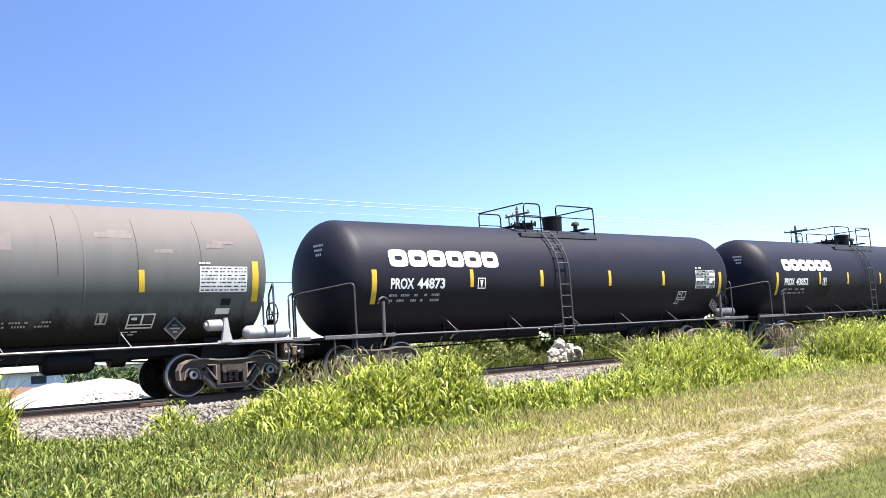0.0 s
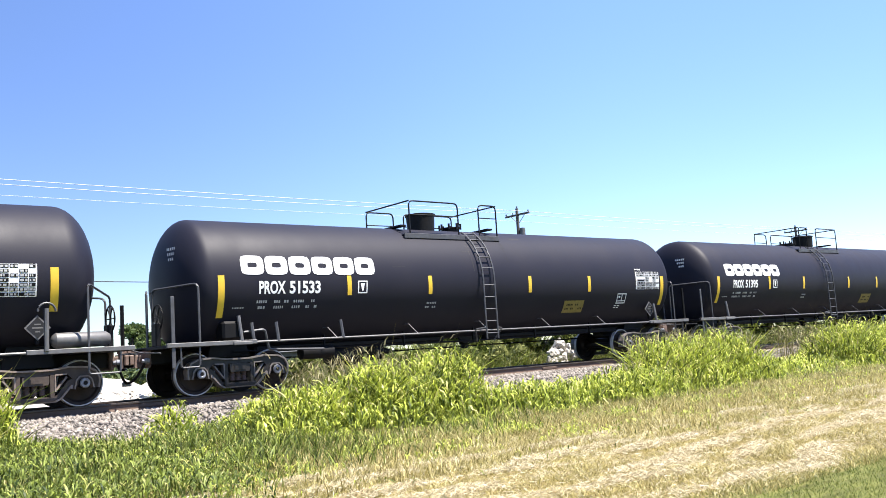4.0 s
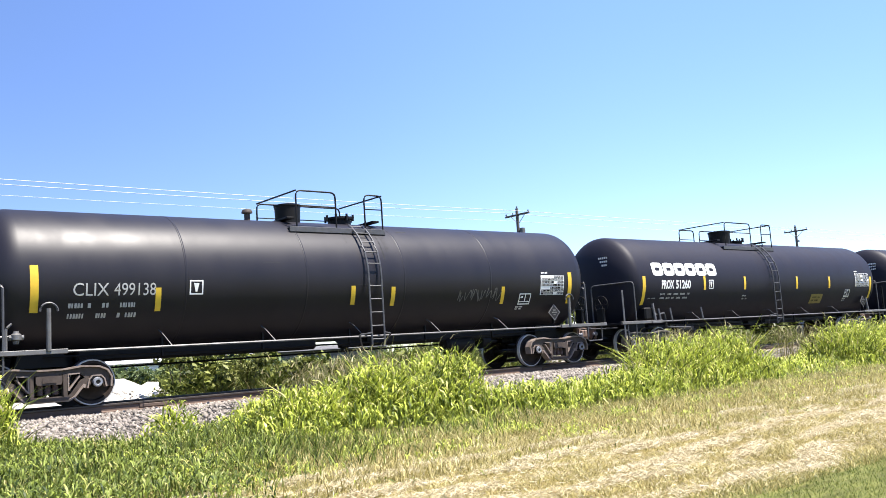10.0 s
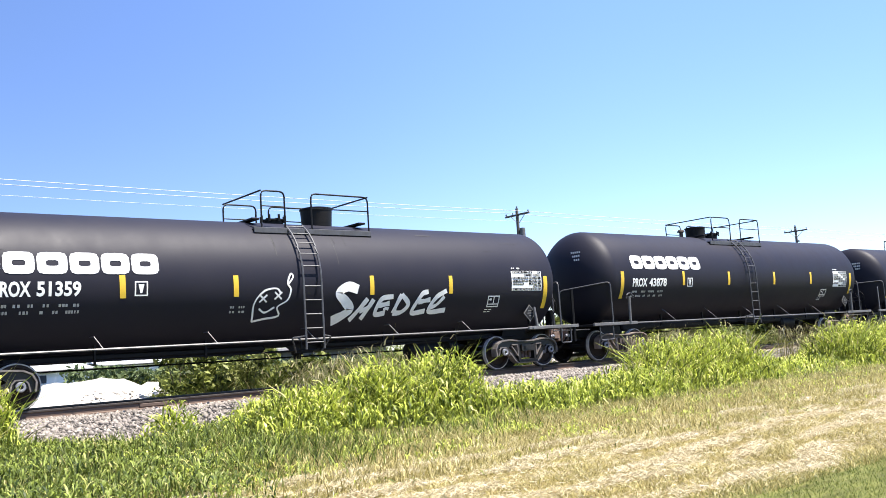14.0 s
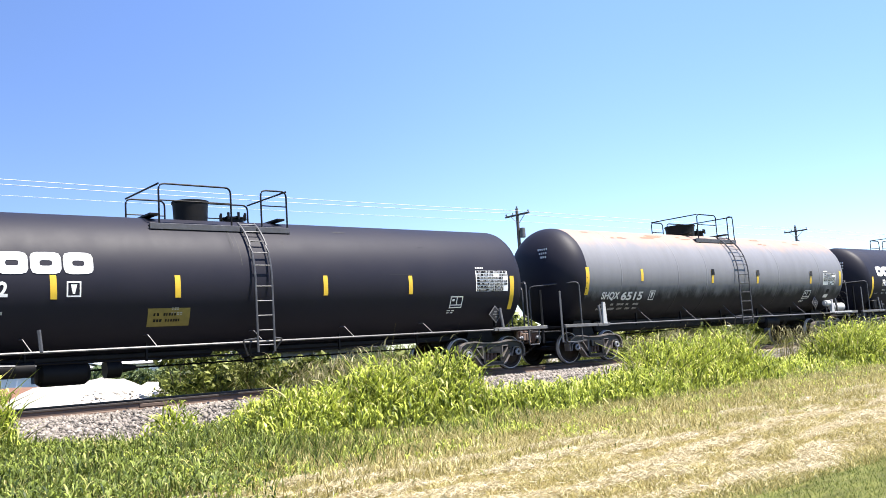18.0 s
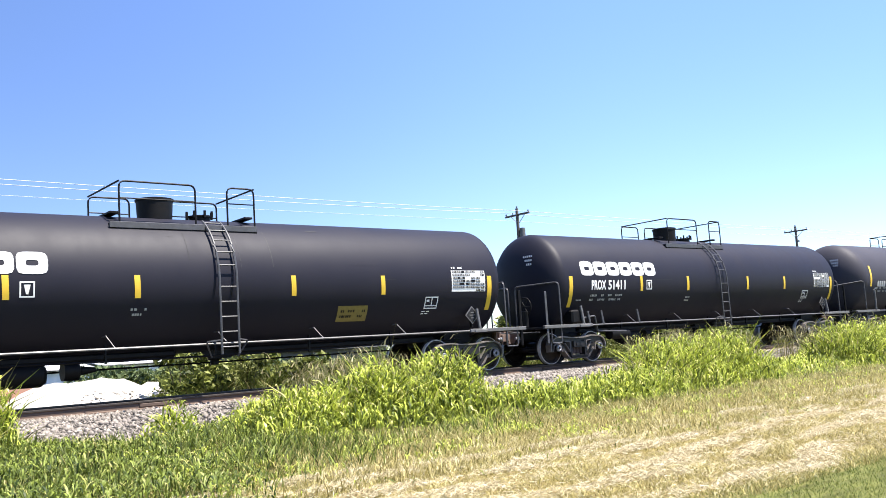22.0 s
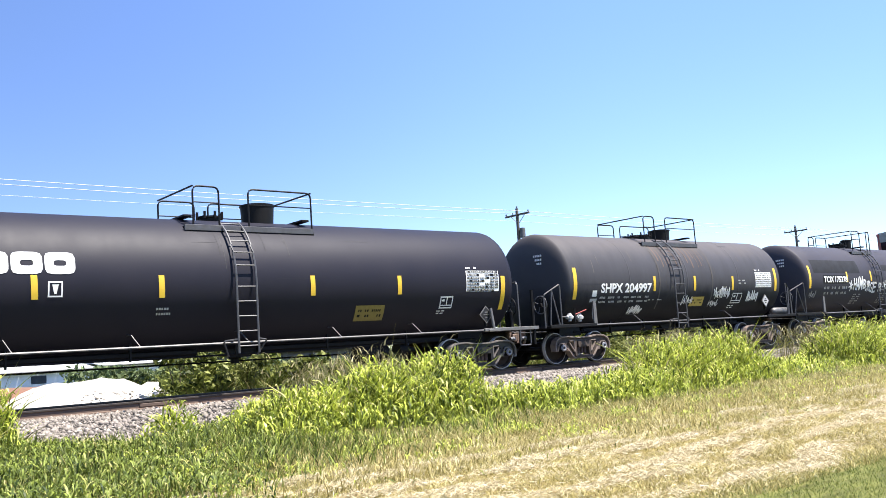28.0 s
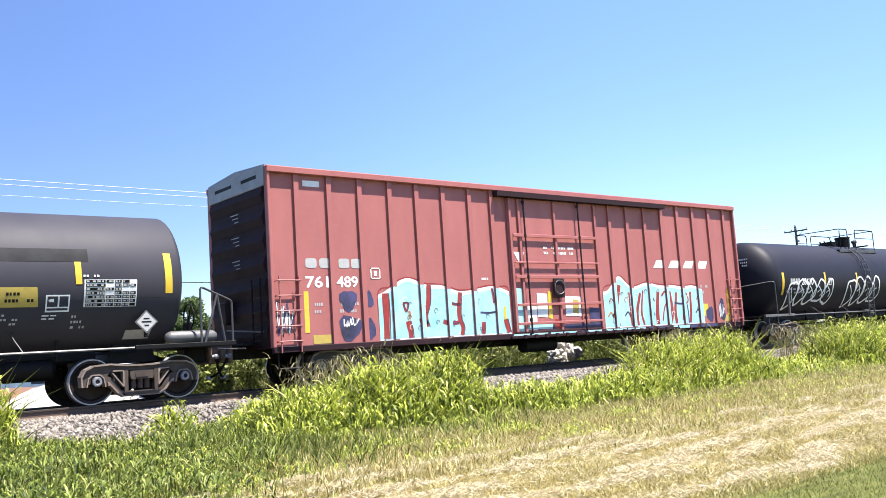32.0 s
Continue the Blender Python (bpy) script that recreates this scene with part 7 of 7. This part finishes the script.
part("retainer_bracket", Geo().slab([(-4.69, 1.25), (-4.57, 1.25), (-4.56, 1.4), (-4.6, 1.66), (-4.65, 1.66), (-4.71, 1.4)], -1.38, -1.32), OFFWHITE, grimy_car, "pale bracket below the sign")
valve_body(CARS[6], -8.07, -1.25, 1.38, STEEL, "grey cast brake valve on the platform")
valve_body(CARS[6], -7.66, -1.25, 1.38, STEEL, "")
part("valve_pipe", Geo().tube([(-8.45, -1.25, 1.4), (-7.6, -1.25, 1.4)], 0.02, 6), STEEL, CARS[6])
part("valve_lever", Geo().tube(bend([(-7.84, -1.28, 1.12), (-7.84, -1.28, 1.55), (-7.74, -1.28, 1.64)], 0.05), 0.026, 6), STEEL, CARS[6])
for car in (CARS[6], CARS[16], CARS[17]):
    x = -(tank_half[car] + tank_head[car] + 0.28)
    wheel = part("brake_wheel", Geo().tube([(x, -0.75 + 0.26 * math.cos(math.pi * i / 10), 1.75 + 0.26 * math.sin(math.pi * i / 10)) for i in range(21)], 0.018, 6, False), LADDERM, car, "round hand brake wheel")
    part("brake_wheel_hub", Geo().lathe([(x - 0.04, 0.0), (x - 0.04, 0.06), (x + 0.06, 0.06), (x + 0.06, 0.0)], (0, -0.75, 1.75), "x", 10), DARKST, wheel)
    for i in range(4):
        a = math.pi / 2 * i + 0.4
        part("spoke", Geo().tube([(x, -0.75, 1.75), (x, -0.75 + 0.26 * math.cos(a), 1.75 + 0.26 * math.sin(a))], 0.012, 5), LADDERM, wheel)
    part("brake_stand", Geo().box(x + 0.06, x + 0.16, -0.86, -0.64, 1.1, 1.95, 0.01), DARKST, car)

# tags on the last car and small marks on others
last = tank_surface((2.5, 1.5))


def bubble(car, x0, x1, z0, z1, count, seed):
    """A throw-up tag: fat overlapping rounded outlines with a bar inside each."""
    r = random.Random(seed)
    w = (x1 - x0) / count
    for i in range(count):
        cx, cz = x0 + w * (i + 0.5), (z0 + z1) / 2 + r.uniform(-0.06, 0.06)
        hx, hz = w * r.uniform(0.5, 0.62), (z1 - z0) / 2 * r.uniform(0.85, 1.1)
        loop = []
        for k in range(10):
            a = 2 * math.pi * k / 9 + 0.4
            q = 1 + 0.16 * math.sin(3 * a + i)
            loop.append((cx + hx * q * math.cos(a) + 0.12 * math.sin(a), cz + hz * q * math.sin(a)))
        ribbon(car, loop, 0.085, WHITE, last, "tag_outline", 54)
        ribbon(car, [(cx - hx * 0.35, cz + hz * 0.5), (cx + r.uniform(-0.1, 0.15), cz), (cx + hx * 0.3, cz - hz * 0.45)], 0.05, WHITE, last, "tag_stroke", 12)
        if r.random() < 0.6:
            ribbon(car, [(cx - hx * 0.4, cz - hz * 0.1), (cx, cz + 0.05), (cx + hx * 0.35, cz + hz * 0.15)], 0.045, WHITE, last, "tag_stroke", 12)


bubble(CARS[19], -6.9, -3.5, 1.45, 2.4, 5, 91)
bubble(CARS[19], -2.3, 0.5, 1.4, 2.45, 4, 92)
cl = tank_surface((2.52, 1.48))
scrawl(CARS[6], 3.0, 4.5, 1.86, 2.22, 0.022, STEEL, cl, 93, 6)
bars(CARS[0], 2.3, 3.3, 1.55, 1.7, 2, OFFWHITE, tank_surface((2.66, 1.5)), 94)
frame_box(CARS[0], 4.1, 4.32, 1.58, 1.8, (2.66, 1.5), OFFWHITE, "mark")
for x in (1.9, 3.3, 4.85, 6.2):
    patch(CARS[0], "plate_joint", x, x + 0.011, 2.5, 3.75, GRIMEDARK, (2.66, 1.5), 0.003, rows=8)
for a, b, c, d in ((4.05, 4.8, 3.3, 3.42), (4.3, 4.75, 3.42, 3.47), (6.35, 6.75, 3.12, 3.22), (6.5, 7.0, 3.22, 3.3), (2.2, 2.5, 3.0, 3.35), (5.2, 5.6, 3.0, 3.08)):
    patch(CARS[0], "primer_patch", a, b, c, d, PRIMER, (2.66, 1.5), 0.003, "chalky mauve patch of old primer")
for a, b, c, d in ((-4.4, -3.3, 1.75, 2.36), (2.54, 4.79, 1.79, 2.29), (-1.2, -0.85, 1.6, 1.8)):
    patch(CARS[2], "repainted_patch", a, b, c, d, PATCHP, (2.6, 1.5), 0.003, "darker repainted patch")


# scuffs along the tanks and spills below their hatches
for i, car in enumerate(CARS):
    if i in (0, 11, 18):
        continue
    r = random.Random(1200 + i)
    zc_, r_ = {6: (2.52, 1.48), 17: (2.5, 1.44), 16: (2.46, 1.5), 19: (2.5, 1.5), 14: (2.56, 1.5)}.get(i, (2.6, 1.5) if i in (1, 2, 9) else (2.44, 1.5))
    hl = tank_half.get(car, 5.4) - 0.4
    for k in range(3):
        x, z, w = r.uniform(-hl, hl), zc_ + r.uniform(-0.5, 1.15), r.uniform(0.05, 0.6)
        patch(car, "scuff", x - w, x + w, z, z + r.uniform(0.004, 0.009), SCUFF, (zc_, r_), 0.0035, rows=1)
    for k in range(6):
        x, z = r.uniform(-0.9, 1.2), zc_ + r.uniform(0.2, 0.9)
        patch(car, "spill_streak", x, x + r.uniform(0.006, 0.022), z, zc_ + 1.3, SCUFF if k % 2 else GREYPATCH, (zc_, r_), 0.0025, rows=6)
    x, w = r.uniform(0.5, 4.0), r.uniform(0.2, 0.7)
    patch(car, "scuff", x, x + w, zc_ + 1.2, zc_ + 1.23, SCUFF, (zc_, r_), 0.0035, rows=2)

# big pieces on the boxcar's side
def mural(car, x0, x1, peaks, seed, drawn=False):
    """Pale letters with a white rim and red strokes, painted over sheet and posts alike."""
    y = 1.46
    r = random.Random(seed)

    def top(x):
        return 2.05 + sum(a * math.exp(-((x - c) / w) ** 2) for c, w, a in peaks) + 0.03 * math.sin(x * 5)
    edges = [x0] + [p for p in POSTS if x0 < p < x1] + [x1]
    for a, b in zip(edges, edges[1:]):
        a, b = a + (0.07 if a in POSTS else 0), b - (0.07 if b in POSTS else 0)
        n = 10
        for name, mat, z0, drop, off in (("mural_rim", WHITE, 0.95, 0.0, 0.004), ("mural_fill", AQUA, 0.99, 0.09, 0.007)):
            v = []
            for i in range(n + 1):
                x = a + (b - a) * i / n
                v += [(x, -y - off, z0), (x, -y - off, top(x) - drop)]
            part(name, Geo().add(v, [(2 * i, 2 * i + 2, 2 * i + 3, 2 * i + 1) for i in range(n)]), mat, car, smooth=None)
    for p in POSTS:
        if x0 < p < x1:
            part("mural_fill", Geo().add([(p - 0.062, -y - 0.066, 0.97), (p + 0.062, -y - 0.066, 0.97), (p + 0.062, -y - 0.066, top(p) - 0.05), (p - 0.062, -y - 0.066, top(p) - 0.05)], [(0, 1, 2, 3)]), AQUA, car, smooth=None)
    flat = lambda x, z: (x, -y - 0.011, z)
    k = x0 + 0.15
    while k < x1 - 0.3 and not drawn:
        t = min(top(k), top(k + 0.3)) - 0.2
        kind = r.random()
        if kind < 0.45:
            ribbon(car, [(k, 1.0), (k + r.uniform(-0.1, 0.15), 1.4), (k + r.uniform(-0.05, 0.25), t)], r.uniform(0.07, 0.19), RED, flat, "mural_stroke", 14)
        elif kind < 0.7:
            ribbon(car, [(k, t - 0.15), (k + 0.2, t), (k + 0.36, t - 0.25), (k + 0.12, t - 0.5), (k - 0.02, 1.1)], r.uniform(0.05, 0.09), RED, flat, "mural_stroke", 20)
        else:
            ribbon(car, [(k, 1.3), (k + 0.15, 1.42), (k + 0.26, 1.28)], 0.05, r.choice((ORANGE, WHITE, NAVY)), flat, "mural_stroke", 8)
            ribbon(car, [(k + 0.1, 1.75), (k + 0.2, 1.85), (k + 0.3, 1.75)], 0.035, r.choice((RED, WHITE)), flat, "mural_stroke", 8)
        k += r.uniform(0.2, 0.4)
    ribbon(car, [(x0 + 0.05, 0.98)] + [(x0 + (x1 - x0) * i / 12, top(x0 + (x1 - x0) * i / 12) - 0.02) for i in range(13)] + [(x1 - 0.05, 0.98)], 0.035, RED, lambda x, z: (x, -y - 0.0035, z + 0.05), "mural_outline", 80)


mural(box, -6.34, -1.95, ((-5.4, 0.55, 0.45), (-4.3, 0.5, 0.24), (-2.7, 0.6, 0.22)), 1, True)
art = lambda x, z: (x, -1.472, z)
post = lambda x, z: (x, -1.566, z)
for pts, w in (([(-6.13, 2.1), (-6.12, 1.6), (-6.14, 0.99)], 0.2), ([(-5.47, 1.4), (-5.42, 1.2), (-5.4, 0.99)], 0.16), ([(-5.6, 1.86), (-5.45, 1.84), (-5.52, 1.64), (-5.6, 1.84)], 0.05),
               ([(-4.76, 2.3), (-4.8, 1.85), (-4.92, 1.5), (-4.86, 1.24)], 0.14), ([(-5.1, 1.38), (-4.98, 1.42), (-4.86, 1.3)], 0.12), ([(-4.1, 1.84), (-3.95, 1.8), (-3.76, 1.78)], 0.08),
               ([(-4.34, 1.36), (-4.1, 1.3), (-3.82, 1.32)], 0.12), ([(-3.73, 2.1), (-3.8, 1.5), (-3.7, 1.2), (-3.74, 0.99)], 0.13), ([(-2.97, 1.3), (-2.98, 1.1), (-3.0, 0.99)], 0.12),
               ([(-3.13, 2.14), (-3.14, 1.95), (-3.13, 1.76)], 0.035), ([(-2.6, 2.2), (-2.56, 2.0), (-2.55, 1.8)], 0.06), ([(-2.15, 1.35), (-2.1, 1.15), (-2.05, 0.99)], 0.16)):
    ribbon(box, pts, w, RED, art, "mural_stroke", 16)
    ribbon(box, [(x + w * 0.55, z) for x, z in pts], 0.025, NAVY, lambda x, z: (x, -1.4745, z), "mural_stroke", 16)
ribbon(box, [(-2.14, 1.7), (-2.16, 1.5), (-2.15, 1.34)], 0.09, YELLOW, art, "mural_stroke", 8)
ribbon(box, [(-5.42, 1.66), (-5.4, 1.55), (-5.42, 1.45)], 0.07, ORANGE, art, "mural_stroke", 8)
ribbon(box, [(-3.05, 1.56), (-2.75, 1.54), (-2.5, 1.56)], 0.05, NAVY, art, "mural_stroke", 8)
for k in range(22):
    r = random.Random(700 + k)
    cx, cz, q = r.uniform(-6.0, -2.2), r.uniform(1.05, 2.1), r.uniform(0.03, 0.075)
    ribbon(box, [(cx + q * math.cos(a * 1.1), cz + q * math.sin(a * 1.1)) for a in range(5)], 0.014, r.choice((NAVY, GREYPATCH, WHITE)), lambda x, z: (x, -1.4755, z), "mural_curl", 12)
for k in range(26):
    r = random.Random(760 + k)
    cx, cz, q = r.uniform(2.2, 6.9), r.uniform(1.05, 2.15), r.uniform(0.04, 0.1)
    ribbon(box, [(cx + q * math.cos(a * 1.1), cz + q * math.sin(a * 1.1)) for a in range(5)], 0.018, r.choice((NAVY, WHITE, ORANGE)), lambda x, z: (x, -1.4755, z), "mural_curl", 12)
ribbon(box, [(5.44, 1.66), (5.8, 1.63), (6.11, 1.65)], 0.06, NAVY, art, "mural_stroke", 8)
ribbon(box, [(6.13, 1.6), (6.15, 1.3), (6.15, 0.98)], 0.05, NAVY, art, "mural_stroke", 8)
mural(box, 1.95, 7.05, ((2.7, 0.4, 0.4), (4.2, 1.2, 0.25), (6.2, 0.9, 0.16)), 2)
for k, (a, b, c, d, m) in enumerate(((-1.75, -1.5, 0.98, 2.2, AQUA), (-1.4, -1.0, 1.0, 1.7, WHITE), (-0.95, -0.55, 1.35, 2.05, WHITE), (-0.5, -0.36, 1.3, 2.1, YELLOW), (0.2, 0.85, 1.35, 1.95, WHITE),
                                     (0.5, 0.75, 1.42, 1.85, AMBER), (-0.9, 1.6, 1.0, 1.16, NAVY), (-1.4, -0.4, 1.02, 1.2, AQUA), (1.2, 1.7, 1.0, 1.6, NAVY), (-0.3, 0.1, 1.0, 1.3, RED))):
    g = Geo().add([(a, -1.516 - 0.0006 * k, c + 0.03), (b, -1.516 - 0.0006 * k, c), (b + 0.03, -1.516 - 0.0006 * k, d - 0.03), (a + 0.02, -1.516 - 0.0006 * k, d)], [(0, 1, 2, 3)])
    part("spray_block", g, m, box, smooth=None)
fl = lambda x, z: (x, -1.46 - 0.008, z)
for k, (a, b, c, d) in enumerate(((-7.45, -6.95, 1.7, 2.2), (-7.5, -6.85, 1.0, 1.6), (-6.72, -6.45, 0.98, 1.5), (-6.72, -6.48, 1.75, 2.15), (7.9, 8.3, 1.0, 1.75), (7.15, 7.6, 1.0, 1.5))):
    n, v = 12, []
    for i in range(n):
        t = 2 * math.pi * i / n
        q = 1 + 0.18 * math.sin(3 * t + k)
        v.append((max(min((a + b) / 2 + (b - a) / 2 * math.cos(t) * q, b), a), -1.4665, (c + d) / 2 + (d - c) / 2 * math.sin(t) * q))
    part("spray_blot", Geo().add(v, [tuple(range(n))]), NAVY, box, smooth=None)
scrawl(box, -7.4, -6.95, 1.3, 1.55, 0.03, WHITE, fl, 95, 3)
scrawl(box, -9.1, -8.72, 1.15, 1.95, 0.04, NAVY, fl, 96, 3)
scrawl(box, -9.1, -8.72, 1.2, 2.0, 0.025, WHITE, lambda x, z: (x, -1.4705, z), 97, 3)
scrawl(box, 7.95, 8.25, 1.1, 1.6, 0.025, WHITE, fl, 98, 3)

# pale brake gear on the end platform of two cars
for car, tank, full in ((CARS[11], (2.66, 1.5), True), (CARS[0], (2.66, 1.5), False)):
    part("gear_bracket", Geo().slab([(6.58, 1.1), (6.84, 1.1), (6.78, 1.3), (6.73, 1.62), (6.66, 1.62), (6.62, 1.3)], -1.54, -1.46), OFFWHITE, car, "white painted bracket")
    valve = Geo().lathe([(6.24, 0.0), (6.25, 0.06), (6.3, 0.06), (6.31, 0.12), (6.62, 0.12), (6.63, 0.0)], (0, -1.42, 1.47), "x", 12)
    part("brake_valve", valve, OFFWHITE, car, "white brake valve")
    patch(car, "label_plate", 6.6, 6.92, 1.72, 1.84, WHITE, tank, 0.012, rows=2)
    patch(car, "label_plate", 6.68, 6.9, 1.9, 2.04, GREYPATCH, tank, 0.012, rows=2)
    part("platform_lip", Geo().box(6.5, 8.3, -1.512, -1.502, 1.08, 1.14, 0.003), OFFWHITE, car)
    if full:
        res = Geo().lathe([(6.98, 0.0), (7.02, 0.1), (7.1, 0.16), (7.9, 0.16), (8.0, 0.1), (8.04, 0.0)], (0, -1.28, 1.32), "x", 16)
        part("end_reservoir", res, OFFWHITE, car, "white brake reservoir on the end platform")
        placard(car, 5.93, 1.52, tank)
        part("gear_bracket", Geo().slab([(-7.2, 1.1), (-7.02, 1.1), (-7.06, 1.75), (-7.16, 1.75)], -1.54, -1.48), OFFWHITE, car, "white painted bracket")


# ---- how the train rolls ----
TRAVEL = [(0, 0.0), (1, 10.08), (2, 20.15), (3, 30.17), (4, 40.24), (5, 50.26), (6, 60.23), (7, 70.11), (8, 79.86), (9, 89.97), (10, 99.66), (11, 108.82),
          (12, 118.86), (13, 128.4), (14, 137.9), (15, 147.5), (16, 157.06), (17, 166.58), (18, 175.95), (19, 185.25), (20, 194.93), (21, 204.1), (22, 213.34),
          (23, 222.52), (24, 231.68), (25, 241.23), (26, 250.21), (27, 259.15), (28, 268.06), (29, 277.0), (30, 285.9), (31, 295.21), (32, 304.42)]


def rolled(t):
    i = min(int(t), 31)
    return TRAVEL[i][1] + (TRAVEL[i + 1][1] - TRAVEL[i][1]) * (t - i)


def motions():
    for car in CARS:
        home = car.matrix_basis.translation.x
        walk(car, [(float(t), pose(home - s, 0, 0)) for t, s in TRAVEL])
    # the wheels turn while their car is in sight
    for wheel, a, home in WHEELS:
        turn = lambda t: pose(a, 0, 0.457, 0, -math.degrees(rolled(t) / 0.457), 0)
        times = [k / 15 for k in range(0, 481) if -3.0 < home - rolled(k / 15) < 42.0]
        if not times:
            times = [0.0, 32.0]
        rows = ([(0.0, turn(times[0]))] if times[0] > 0 else []) + [(t, turn(t)) for t in times]
        if times[-1] < 31.99:
            rows.append((32.0, turn(times[-1])))
        walk(wheel, rows)


motions()
